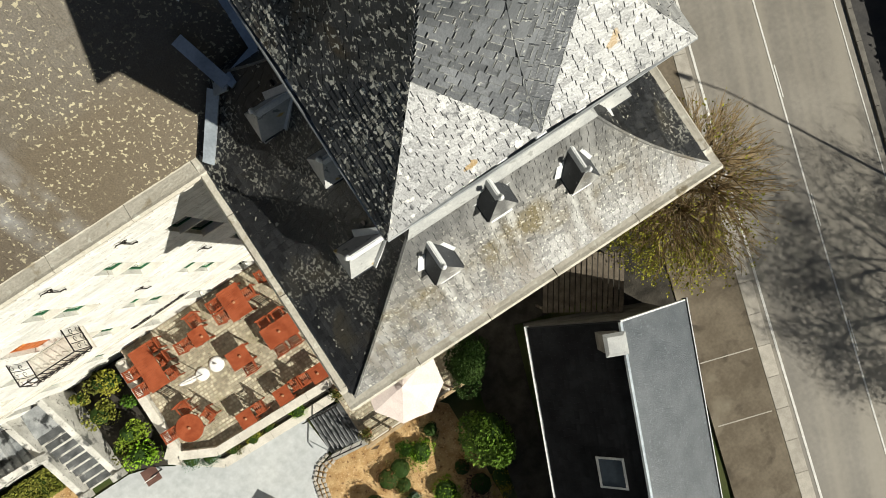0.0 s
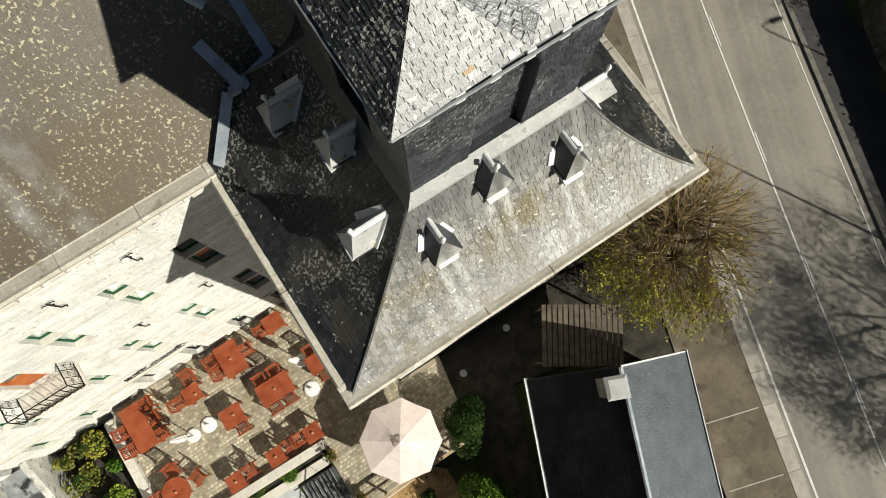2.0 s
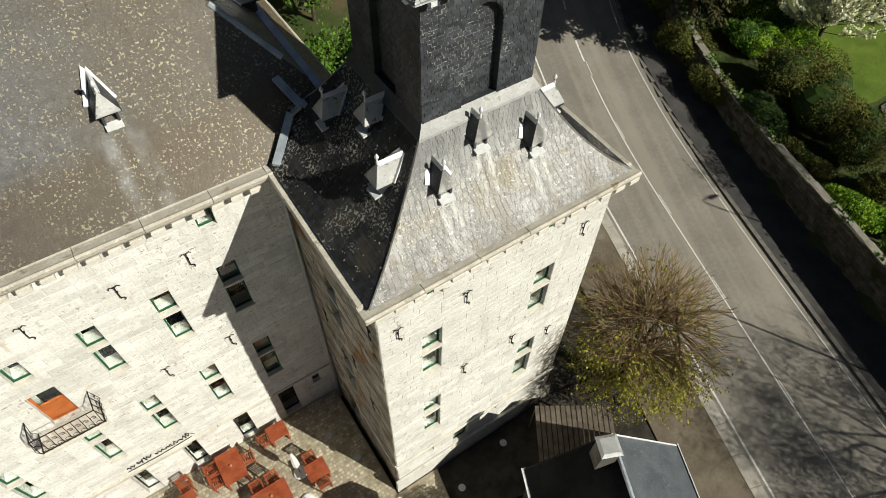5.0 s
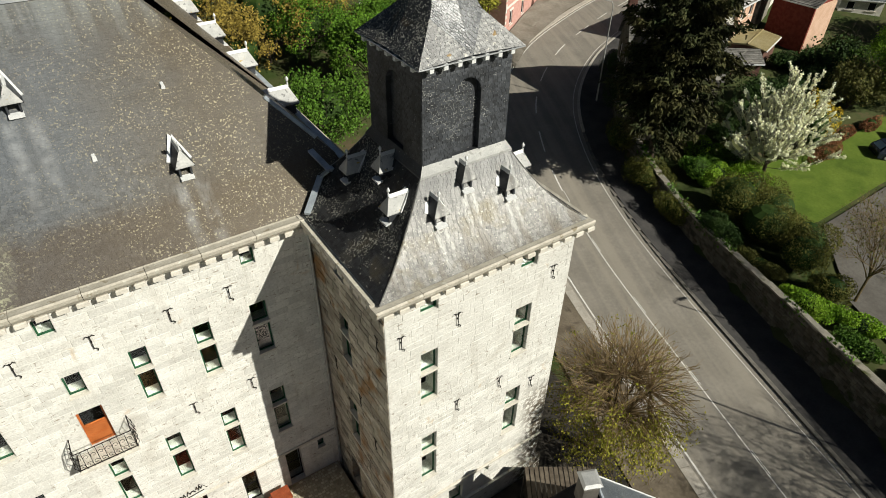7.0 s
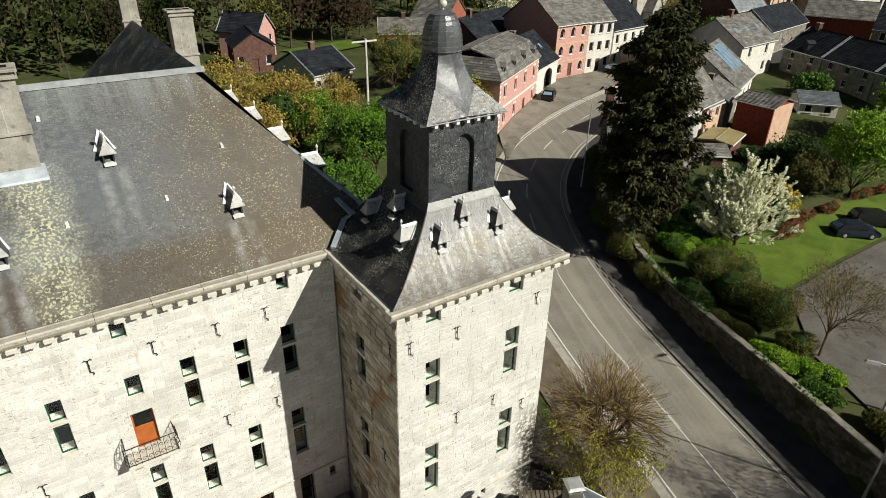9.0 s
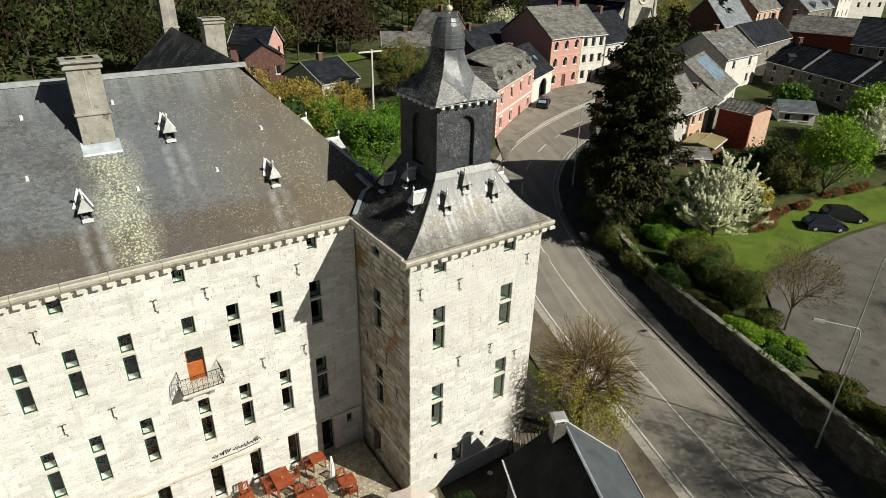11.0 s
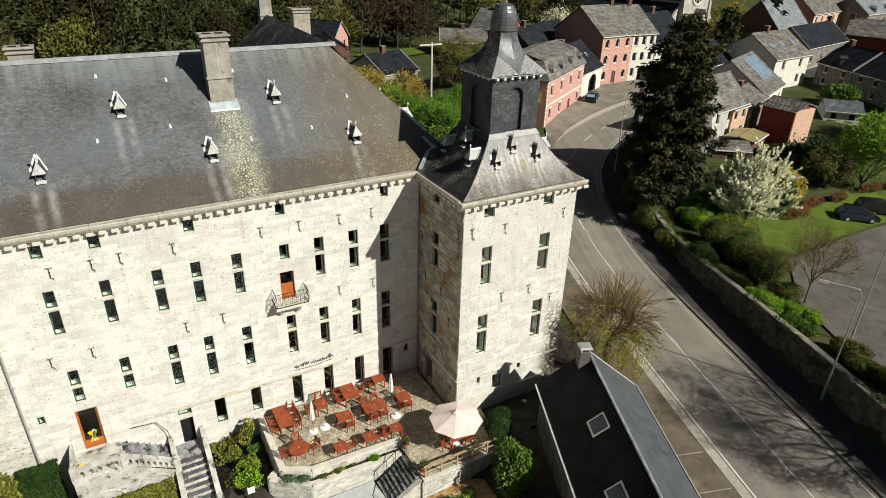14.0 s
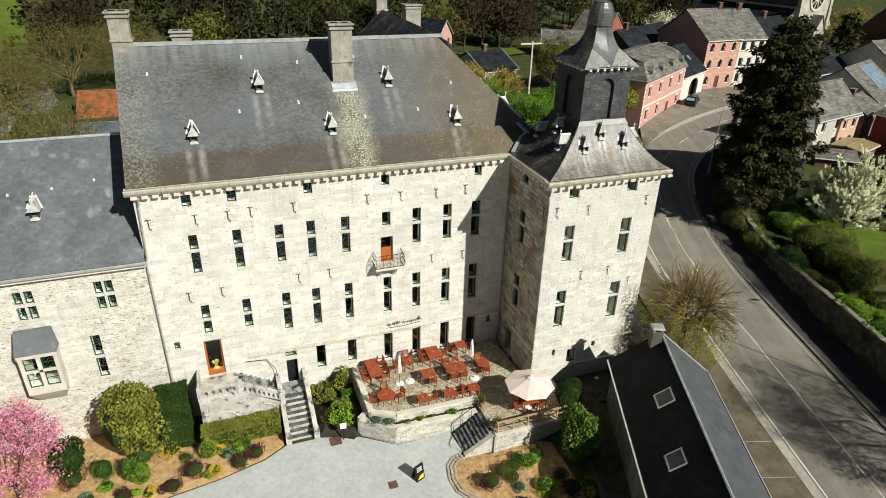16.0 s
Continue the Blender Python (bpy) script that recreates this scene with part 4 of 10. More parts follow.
def wall_tie(parent, m, u, z, s=1.0):
    """An S-shaped wrought-iron anchor plate on the wall."""
    mb = MB()
    y = -0.07
    mb.tube([(u, y, z - 0.30 * s), (u, y, z + 0.28 * s)], 0.017, 5)
    hook = [(u + 0.11 * s * math.sin(a), y, z - 0.30 * s - 0.08 * s * (1 - math.cos(a)) + 0.02) for a in (0, 0.8, 1.6, 2.4)]
    mb.tube(hook, 0.018, 5)
    for sgn in (-1, 1):
        mb.tube([(u, y, z + 0.22 * s), (u + sgn * 0.10 * s, y, z + 0.30 * s), (u + sgn * 0.16 * s, y, z + 0.23 * s)], 0.015, 5)
    mb.tube([(u, 0.02, z), (u, y, z)], 0.03, 5)
    ob = part("wall_tie", mb, "iron", parent)
    ob.matrix_basis = m
    return ob


def cornice(parent, m, length, z=15.62, over=0.45, lead=False):
    """Stone gutter on corbels along the head of a wall."""
    mb = MB()
    prof = [(0.05, z - 0.42), (-over + 0.16, z - 0.38), (-over + 0.03, z - 0.2), (-over, z - 0.06), (-over + 0.05, z), (-over + 0.12, z - 0.02), (-0.06, z - 0.05), (0.05, z)]
    n = len(mb.v)
    xs = [0.0]
    while xs[-1] < length - 0.9:
        xs.append(xs[-1] + rng.uniform(1.4, 2.2))
    xs[-1] = length
    for x0, x1 in zip(xs, xs[1:]):
        mb = MB()
        n = 0
        dz = rng.uniform(-0.012, 0.012)
        mb.v += [(x0 + 0.008, y, zz + dz) for y, zz in prof] + [(x1 - 0.008, y, zz + dz) for y, zz in prof]
        k = len(prof)
        for i in range(k):
            j = (i + 1) % k
            mb.f.append((n + i, n + j, n + k + j, n + k + i))
        mb.f += [tuple(range(n + k - 1, n - 1, -1)), tuple(range(n + k, n + 2 * k))]
        part("gutter_stone", mb, "mossy", parent, "lichened stone gutter").matrix_basis = m
    u = 0.3
    cb = 0
    while u < length - 0.15:
        mb = MB()
        mb.box(u, -over + 0.12, z - 0.57, u + 0.35, 0.0, z - 0.40, chamfer=0.02)
        c = part("corbel", mb, "dressed", parent)
        c.matrix_basis = m
        u += 0.56
        cb += 1
    if lead:
        mb = MB()
        mb.box(0.2, -over + 0.22, z - 0.012, length - 0.2, -over + 0.34, z + 0.02)
        c = part("lead_lining", mb, "lead", parent)
        c.matrix_basis = m


def dormer(parent, m, s=1.0, roofing="slate_dormer", depth=0.75, slope=0.92, front="slate_dormer"):
    """A small lucarne: slated cheeks, a steep roof with a half hip before it, broad lead valleys, a finial and a white sill.
    Its origin lies on the roof at the front; depth: how far back its ridge meets the slope."""
    w, h = 0.205 * s, 0.46 * s
    e, f, z0, z1 = 0.30 * s, -0.12 * s, 0.46 * s, 0.99 * s
    ya, yb = 0.12 * s, depth
    ye = z0 * yb / z1
    body = MB()
    body.box(-w, 0, -0.35, -w + 0.06, yb, h)
    body.box(w - 0.06, 0, -0.35, w, yb, h)
    body.box(-w + 0.06, 0, h - 0.06, w - 0.06, yb, h)
    body.box(-w + 0.06, 0, -0.35, w - 0.06, 0.08, 0.05)
    body.box(-w + 0.06, 0.34 * s, -0.1, w - 0.06, 0.38 * s, h - 0.06)
    dm = part("dormer", body, "slate_dark", parent, "small slated roof dormer with white lead valleys and a finial")
    dm.matrix_basis = m
    apex, back = Vector((0, ya, z1)), Vector((0, yb, z1))
    L0, R0, L1, R1 = Vector((-e, f, z0)), Vector((e, f, z0)), Vector((-e, ye, z0)), Vector((e, ye, z0))
    t = Vector((0, 0, -0.035))
    for name, tri, mt in (("front_hip", (L0, R0, apex), front), ("roof", (R0, R1, back, apex), roofing), ("roof", (L1, L0, apex, back), roofing)):
        mb = MB()
        mb.face(*tri)
        mb.face(*[p + t for p in reversed(tri)])
        for a, b in zip(tri, tri[1:] + tri[:1]):
            mb.face(a + t, b + t, b, a)
        part(name, mb, mt, dm)
    cap = MB()
    o = 0.055 * s
    for sx in (-1, 1):
        q = [apex + Vector((0, -0.02, 0.012)), back + Vector((0, 0.03, 0.012)), back + Vector((sx * o, 0.03, -o * 1.5)), apex + Vector((sx * o, 0.0, -o * 1.5))]
        lift = Vector((sx * 0.012, 0, 0.014))
        if sx > 0:
            q.reverse()
        cap.hexa(q, [p + lift for p in q])
    part("ridge_lead", cap, "zinc", dm)
    for sx in (-1, 1):
        mb = MB()
        wv = (0.13 if sx < 0 else 0.07) * s
        lo0, hi0 = Vector((sx * e, ye - 0.06, z0 - 0.05)), Vector((0, yb + 0.02, z1 + 0.01))
        k = Vector((sx * wv, wv * 0.25, wv * 0.25 * slope))
        q = [lo0, lo0 + k, hi0 + k * 0.55 + Vector((0, wv * 0.5, wv * 0.5 * slope)), hi0]
        if sx < 0:
            q.reverse()
        up = Vector((0, -0.02, 0.045))
        mb.hexa(q, [p + up for p in q])
        part("valley_lead", mb, "zinc", dm)
    mb = MB()
    for sx in (-1, 1):
        a = Vector((sx * e, ye, z0))
        mb.hexa([Vector((sx * e - 0.02, f + 0.03, z0 - 0.075)), Vector((sx * e + 0.02, f + 0.03, z0 - 0.075)), a + Vector((0.02, 0, -0.075)), a + Vector((-0.02, 0, -0.075))],
                [Vector((sx * e - 0.02, f + 0.03, z0 - 0.04)), Vector((sx * e + 0.02, f + 0.03, z0 - 0.04)), a + Vector((0.02, 0, -0.04)), a + Vector((-0.02, 0, -0.04))])
    part("eave_board", mb, "slate_dark", dm)
    fin = MB()
    fin.lathe(0, ya - 0.01, [(0.035 * s, z1 - 0.03), (0.03 * s, z1 + 0.06 * s), (0.015 * s, z1 + 0.10 * s), (0.045 * s, z1 + 0.15 * s), (0.058 * s, z1 + 0.20 * s), (0.040 * s, z1 + 0.245 * s), (0.008, z1 + 0.30 * s)], 8)
    part("finial", fin, "zinc", dm)
    sill = MB()
    sill.hexa([(-w - 0.01, -0.15 * s, -0.02), (w + 0.01, -0.15 * s, -0.02), (w + 0.01, 0.06, 0.03), (-w - 0.01, 0.06, 0.03)], [(-w - 0.01, -0.15 * s, 0.04), (w + 0.01, -0.15 * s, 0.04), (w + 0.01, 0.06, 0.10), (-w - 0.01, 0.06, 0.10)])
    part("sill", sill, "zinc", dm)
    hk = MB()
    yk = 0.68 * yb
    hk.box(-e - 0.13 * s, yk, 0.68 * z1 - 0.05, -e - 0.04 * s, yk + 0.05, 0.68 * z1 + 0.09)
    part("roof_hook", hk, "iron", dm)
    return dm


def chimney(parent, x0, x1, y0, y1, z0, z1, ledge=None, flues=2):
    mb = MB()
    mb.box(x0, y0, z0, x1, y1, z1 - 0.35, chamfer=0.02)
    st = part("chimney", mb, "chimney_stone", parent, "tall weathered stone chimney stack")
    cap = MB()
    cap.box(x0 - 0.10, y0 - 0.10, z1 - 0.35, x1 + 0.10, y1 + 0.10, z1 - 0.24, chamfer=0.02)
    cap.box(x0 - 0.02, y0 - 0.02, z1 - 0.24, x1 + 0.02, y1 + 0.02, z1 - 0.10)
    cap.box(x0 - 0.14, y0 - 0.14, z1 - 0.10, x1 + 0.14, y1 + 0.14, z1, chamfer=0.03)
    part("cap", cap, "chimney_stone", st)
    if ledge:
        lg = MB()
        lg.box(x0 - 0.07, y0 - 0.07, ledge, x1 + 0.07, y1 + 0.07, ledge + 0.12, chamfer=0.02)
        part("ledge", lg, "chimney_stone", st)
    joint = MB()
    for k in range(1, flues):
        x = x0 + (x1 - x0) * k / flues
        joint.box(x - 0.02, y0 - 0.012, (ledge or z0) + 0.1, x + 0.02, y0 + 0.01, z1 - 0.36)
    if flues > 1:
        part("joint", joint, "rubble", st)
    for k in range(flues):
        x = x0 + (x1 - x0) * (k + 0.5) / flues
        hole = MB()
        hole.box(x - 0.2, (y0 + y1) / 2 - 0.2, z1 - 0.02, x + 0.2, (y0 + y1) / 2 + 0.2, z1 + 0.02)
        part("flue", hole, "dark_in", st)
    return st


manor = thing("manor_house", "long pale limestone manor house with slate roof and narrow windows", "building")
main_m = facing("south", MX0, FRONT)
cols = [(-23.27, 0.50), (-20.77, 0.50), (-18.27, 0.52), (-16.32, 0.52), (-14.13, 0.54), (-11.42, 0.56), (-9.33, 0.58), (-7.14, 0.60), (-5.04, 0.64)]
main_open, main_win, main_bare = [], [], []
for i, (cx, w) in enumerate(cols):
    u = cx - MX0
    if i != 5:
        main_win += [(u - w / 2, u + w / 2, 11.38, 12.38), (u - w / 2, u + w / 2, 9.78, 11.22)]
    else:
        main_win.append((u - w / 2, u + w / 2, 11.36, 12.36))
    main_win.append((u - w / 2, u + w / 2, 6.46, 7.48))
    main_win.append((u - w / 2, u + w / 2, 5.35 if i < 2 else 4.66, 6.32))
for cx in (-23.27, -20.77, -16.32, -11.44, -5.03):
    u = cx - MX0
    main_win.append((u - 0.26, u + 0.26, 14.2, 14.92))
for cx, z0 in ((-16.3, 0.95), (-14.1, 1.0)):
    main_win.append((cx - MX0 - 0.31, cx - MX0 + 0.31, z0, 2.93))
main_win.append((-25.27 - MX0 - 0.17, -25.27 - MX0 + 0.17, 4.55, 5.1))
main_win.append((-3.57 - MX0 - 0.17, -3.57 - MX0 + 0.17, 2.15, 2.75))
main_win.append((-18.71 - MX0, -17.97 - MX0, 2.38, 3.02))
door_holes = [(-11.43, 0.62, 0.46, 2.93), (-9.3, 0.62, 0.46, 2.91), (-7.1, 0.66, 0.46, 2.88), (-4.98, 0.74, 0.46, 2.94), (-18.34, 0.74, 0.03, 2.12), (-23.2, 1.08, 2.02, 4.82), (-11.42, 0.84, 8.66, 10.56)]
main_open = main_win + [(cx - MX0 - w / 2, cx - MX0 + w / 2, z0, z1) for cx, w, z0, z1 in door_holes]
wall_part(manor, main_m, MX1 - MX0 + 0.3, -1.4, 15.2, 0.7, main_open)
for o in main_win:
    window_in(manor, main_m, *o, sill=o[3] < 14)
for k, (cx, w, z0, z1) in enumerate(door_holes):
    u0, u1 = cx - MX0 - w / 2, cx - MX0 + w / 2
    if k < 4:
        window_in(manor, main_m, u0, u1, z0, z1, deep=0.28, sill=False, name="glazed_door", bars=1, frame_mat="black")
    elif k == 4:
        mb = MB()
        mb.box(u0, 0.35, z0, u1, 0.41, z1)
        mb.box(u0 + 0.08, 0.335, z0 + 0.15, u1 - 0.08, 0.35, z0 + 0.9)
        mb.box(u0 + 0.08, 0.335, z0 + 1.05, u1 - 0.08, 0.35, z1 - 0.12)
        d = part("basement_door", mb, "black", manor)
        d.matrix_basis = main_m
    elif k == 5:
        fr = MB()
        fr.box(u0, 0.12, z0, u0 + 0.11, 0.24, z1)
        fr.box(u1 - 0.11, 0.12, z0, u1, 0.24, z1)
        fr.box(u0 + 0.11, 0.12, z1 - 0.11, u1 - 0.11, 0.24, z1)
        fr.box(u0 + 0.11, 0.12, z0, u1 - 0.11, 0.24, z0 + 0.5)
        fr.box(u0 + 0.2, 0.105, z0 + 0.1, u1 - 0.2, 0.12, z0 + 0.42)
        d = part("entrance_door", fr, "orange_door", manor, "red-brown glazed entrance door")
        d.matrix_basis = main_m
        g = MB()
        g.box(u0 + 0.11, 0.17, z0 + 0.5, u1 - 0.11, 0.18, z1 - 0.11)
        part("pane", g, "glass", d)
        for tilt, mm, dx in ((24, "yellow", -0.16), (4, "white", 0.02), (-26, "yellow", 0.18)):
            blade = MB()
            blade.box(-0.05, 0.08, 0, 0.05, 0.10, 0.62)
            blade.box(-0.09, 0.08, 0.56, 0.09, 0.10, 0.80, chamfer=0.02)
            bl = part("emblem", blade, mm, d)
            bl.matrix_basis = pose(cx - MX0 + dx, 0, z0 + 0.42, 0, tilt, 0)
    else:
        fr = MB()
        fr.box(u0, 0.15, z0, u0 + 0.07, 0.22, z1)
        fr.box(u1 - 0.07, 0.15, z0, u1, 0.22, z1)
        fr.box(u0 + 0.07, 0.15, z1 - 0.07, u1 - 0.07, 0.22, z1)
        fr.box(u0 + 0.07, 0.15, z0, u1 - 0.07, 0.22, z0 + 1.05)
        for q in (0.1, 0.58):
            fr.box(u0 + 0.14, 0.135, z0 + q, u1 - 0.14, 0.15, z0 + q + 0.38)
        d = part("balcony_door", fr, "orange_door", manor, "orange-brown half-glazed balcony door")
        d.matrix_basis = main_m
        g = MB()
        g.box(u0 + 0.07, 0.18, z0 + 1.05, u1 - 0.07, 0.19, z1 - 0.07)
        part("pane", g, "glass", d)
# string course over the ground floor
mb = MB()
for a, b, z in ((-18.9, -15.2, 3.10), (-15.2, -12.4, 3.04), (-12.0, -8.1, 3.03), (-8.0, -2.7, 2.98)):
    mb.box(a - MX0, -0.075, z, b - MX0, 0.0, z + 0.11, chamfer=0.01)
part("string_course", mb, "dressed", manor).matrix_basis = main_m
for x, z in ((-25.44, 13.4), (-22.94, 13.4), (-21.12, 13.42), (-19.82, 13.5), (-17.28, 13.48), (-12.66, 13.46), (-10.44, 13.41), (-8.0, 13.34), (-5.93, 13.38), (-24.04, 8.3), (-22.12, 8.35), (-17.36, 8.5), (-15.35, 8.52), (-8.24, 8.49), (-5.95, 8.46)):
    wall_tie(manor, main_m, x - MX0, z)
cornice(manor, main_m @ pose(-0.35, 0, 0), MX1 - MX0 + 0.3)
# rainwater pipe
mb = MB()
mb.tube([(MX0 + 0.35, FRONT - 0.32, 15.1), (MX0 + 0.22, FRONT - 0.10, 14.5), (MX0 + 0.12, FRONT - 0.10, 11.4), (MX0 + 0.02, FRONT - 0.10, 11.0), (MX0 + 0.02, FRONT - 0.10, -0.9)], 0.06, 8)
for z in (13.2, 10.2, 7.4, 4.6, 1.8):
    mb.cyl((MX0 + 0.06, FRONT - 0.10, z - 0.04), (MX0 + 0.06, FRONT - 0.10, z + 0.04), 0.085, 0.085, 8)
part("downpipe", mb, "galv", manor)

# the other walls, and the range that runs back from the east end
mb = MB()
mb.box(MX0, FRONT + 0.7, -1.4, MX0 + 0.7, 18.7, 15.2)
n = len(mb.v)
g = [(MX0 + 0.02, 4.6, 15.2), (MX0 + 0.02, 18.5, 15.2), (MX0 + 0.02, RIDGE_Y, RIDGE_Z - 0.1)]
mb.hexa([g[0], g[1], g[2]], [(MX0 + 0.7, p[1], p[2]) for p in g])
part("wall", mb, "stone_back", manor)
mb = MB()
mb.box(MX0, 18.0, -1.4, -11.9, 18.7, 15.2)
part("wall", mb, "stone_back", manor)
mb = MB()
mb.box(-11.9, 18.0, -1.4, -11.2, 29.5, 15.2)
part("wall", mb, "stone_back", manor)
mb = MB()
mb.box(-0.6, 5.2, -1.4, 0.1, 29.5, 15.2)
part("wall", mb, "stone_back", manor)
mb = MB()
mb.box(-11.2, 28.8, -1.4, -0.6, 29.5, 15.2)
part("wall", mb, "stone_back", manor)
mb = MB()
mb.box(MX0 + 0.7, FRONT + 0.7, 14.8, -0.7, 18.0, 14.95)
part("attic_floor", mb, "wood_grey", manor)
mb = MB()
mb.box(MX0 + 0.7, FRONT + 0.75, 8.2, -2.7, 18.0, 8.4)
part("upper_floor", mb, "dark_in", manor)
mb = MB()
mb.box(MX0 + 0.7, FRONT + 3.5, -1.0, -2.7, FRONT + 3.7, 14.8)
part("inner_wall", mb, "dark_in", manor)

# roof
RE = (-5.73, RIDGE_Y, RIDGE_Z)
EX = 0.35
slopes = {
    "south": ((MX0 - 0.22, ROOF_Y0, EAVE + 0.03), (EX, ROOF_Y0, EAVE + 0.03), (MX0 - 0.22, RIDGE_Y, RIDGE_Z), RE),
    "east": ((EX, ROOF_Y0, EAVE), (EX, 12.6, EAVE), RE, (-5.73, 12.0, RIDGE_Z)),
    "east_back": ((EX, 12.6, EAVE), (EX, 29.6, EAVE), (-5.25, 12.0, 22.1), (-5.25, 27.4, 22.1)),
    "north_back": ((EX, 29.6, EAVE), (-11.8, 29.6, EAVE), (-5.25, 27.4, 22.1), (-5.3, 27.4, 22.1)),
    "west_back": ((-11.8, 29.6, EAVE), (-11.8, 12.0, EAVE), (-5.25, 27.4, 22.1), (-5.25, 12.0, 22.1)),
    "north": ((0.0, 18.9, EAVE), (MX0 - 0.22, 18.9, EAVE), (-5.73, RIDGE_Y, RIDGE_Z), (MX0 - 0.22, RIDGE_Y, RIDGE_Z)),
}
base = MB()
rows = MB()
corner_slates = []


def lay_single(group, near, count, one, rows, parent):
    """Slates for which near() holds become pieces of their own, up to a count; the rest join the sheet of slates."""
    left = count
    for pts in group:
        if left and near(pts[0]):
            mb = MB()
            mb.v = [tuple(p) for p in pts]
            mb.f = [(0, 1, 2, 3), (4, 5, 1, 0), (4, 0, 3), (5, 2, 1)]
            part("slate", mb, one, parent)
            left -= 1
        else:
            n = len(rows.v)
            rows.v += [tuple(p) for p in pts]
            rows.f += [(n, n + 1, n + 2, n + 3), (n + 4, n + 5, n + 1, n), (n + 4, n, n + 3), (n + 5, n + 2, n + 1)]


for key, (a0, a1, b0, b1) in slopes.items():
    rings = line_rings(a0, a1, b0, b1, 0.118)
    sheet(base, rings[:: len(rings) - 1])
    # west and north slopes carry their shade in a near-black slate
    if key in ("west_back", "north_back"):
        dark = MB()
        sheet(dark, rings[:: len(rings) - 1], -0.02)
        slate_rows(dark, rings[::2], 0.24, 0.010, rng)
        part("back_slope", dark, "slate_tower_shaded", manor, "slate slope of the rear range in a shaded blue-black")
    if key in ("south", "east", "east_back"):
        slate_rows(rows, rings, 0.19, 0.009, rng, corner_slates if key == "south" else None, joint=0.004)
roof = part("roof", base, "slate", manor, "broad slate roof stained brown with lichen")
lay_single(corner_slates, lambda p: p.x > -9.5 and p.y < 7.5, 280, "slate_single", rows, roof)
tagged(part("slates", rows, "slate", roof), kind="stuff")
cap = MB()
xs = list(np.arange(MX0 - 0.2, RE[0], 0.62))
for x in xs:
    cap.hexa([(x + 0.002, RIDGE_Y - 0.24, RIDGE_Z - 0.15), (x + 0.618, RIDGE_Y - 0.24, RIDGE_Z - 0.15), (x + 0.618, RIDGE_Y + 0.24, RIDGE_Z - 0.15), (x + 0.002, RIDGE_Y + 0.24, RIDGE_Z - 0.15)],
             [(x + 0.002, RIDGE_Y - 0.04, RIDGE_Z + 0.06), (x + 0.618, RIDGE_Y - 0.04, RIDGE_Z + 0.06), (x + 0.618, RIDGE_Y + 0.04, RIDGE_Z + 0.06), (x + 0.002, RIDGE_Y + 0.04, RIDGE_Z + 0.06)])
tagged(part("ridge_tiles", cap, "lead_pale", roof), kind="stuff")
cap = MB()
hip0, hip1 = Vector((EX, ROOF_Y0, EAVE)), Vector(RE)
cap.cyl(hip0.lerp(hip1, 0.26) + Vector((0, 0, 0.03)), hip0.lerp(hip1, 0.46) + Vector((0, 0, 0.03)), 0.10, 0.08, 6)
part("hip_lead", cap, "lead", roof)
mb = MB()
mb.box(EX - 0.42, 6.4, EAVE - 0.35, EX + 0.12, 29.7, EAVE - 0.02, chamfer=0.05)
part("gutter", mb, "mossy", manor)
val = MB()
JN = Vector((-1.46, 4.78, 16.75))
for a, b in ((Vector((-2.75, 4.10, 15.70)), Vector((-1.76, 4.94, 16.48))), (Vector((-1.76, 4.94, 16.48)), JN), (JN, Vector((-1.72, 5.74, 17.15))), (JN, Vector((-0.66, 5.02, 16.74))), (Vector((-0.66, 5.02, 16.74)), Vector((-0.58, 15.0, 16.74)))):
    d = (b - a).normalized()
    s = d.cross(Vector((0, 0, 1))).normalized() * 0.10
    val = MB()
    val.hexa([a - s, a + s, b + s, b - s], [a - s * 1.2 + Vector((0, 0, 0.1)), a + s * 1.2 + Vector((0, 0, 0.1)), b + s * 1.2 + Vector((0, 0, 0.1)), b - s * 1.2 + Vector((0, 0, 0.1))])
    part("valley_lead", val, "lead", roof)
SL = (RIDGE_Z - EAVE) / (RIDGE_Y - ROOF_Y0)


def on_main(x, y):
    return EAVE + (y - ROOF_Y0) * SL


for x, y in DORMERS:
    # dark slate on the side slopes holds the shade of their west faces
    dormer(manor, pose(x, y + 0.14, on_main(x, y + 0.14) + 0.03), 1.03, "slate_dark", 1.06)
for y in (9.8, 14.5, 19.0, 23.5):
    dormer(manor, pose(EX - 1.0, y, EAVE + 1.15, 0, 0, 90), 1.25, "slate_dormer", 1.25)
for x, y in ((-24.5, 9.9), (-19.6, 7.7), (-19.0, 10.6), (-15.6, 10.2), (-11.9, 10.4), (-8.4, 7.2), (-16.0, 8.0), (-12.0, 7.0), (-5.6, 8.6)):
    z = on_main(x, y)
    v = MB()
    v.hexa([(x - 0.07, y - 0.10, z - 0.06), (x + 0.07, y - 0.10, z - 0.06), (x + 0.07, y + 0.1, z + 0.1), (x - 0.07, y + 0.1, z + 0.1)],
           [(x - 0.05, y - 0.09, z + 0.07), (x + 0.05, y - 0.09, z + 0.07), (x + 0.04, y + 0.1, z + 0.13), (x - 0.04, y + 0.1, z + 0.13)])
    part("roof_hook", v, "zinc", manor)
chimney(manor, -13.58, -12.24, 8.85, 9.85, 19.3, 23.45, ledge=21.1)
fl = MB()
fl.hexa([(-13.75, 8.45, 19.36), (-12.08, 8.45, 19.36), (-12.08, 8.95, 19.8), (-13.75, 8.95, 19.8)], [(-13.7, 8.5, 19.46), (-12.12, 8.5, 19.46), (-12.12, 8.95, 19.9), (-13.7, 8.95, 19.9)])
part("flashing", fl, "lead", manor)
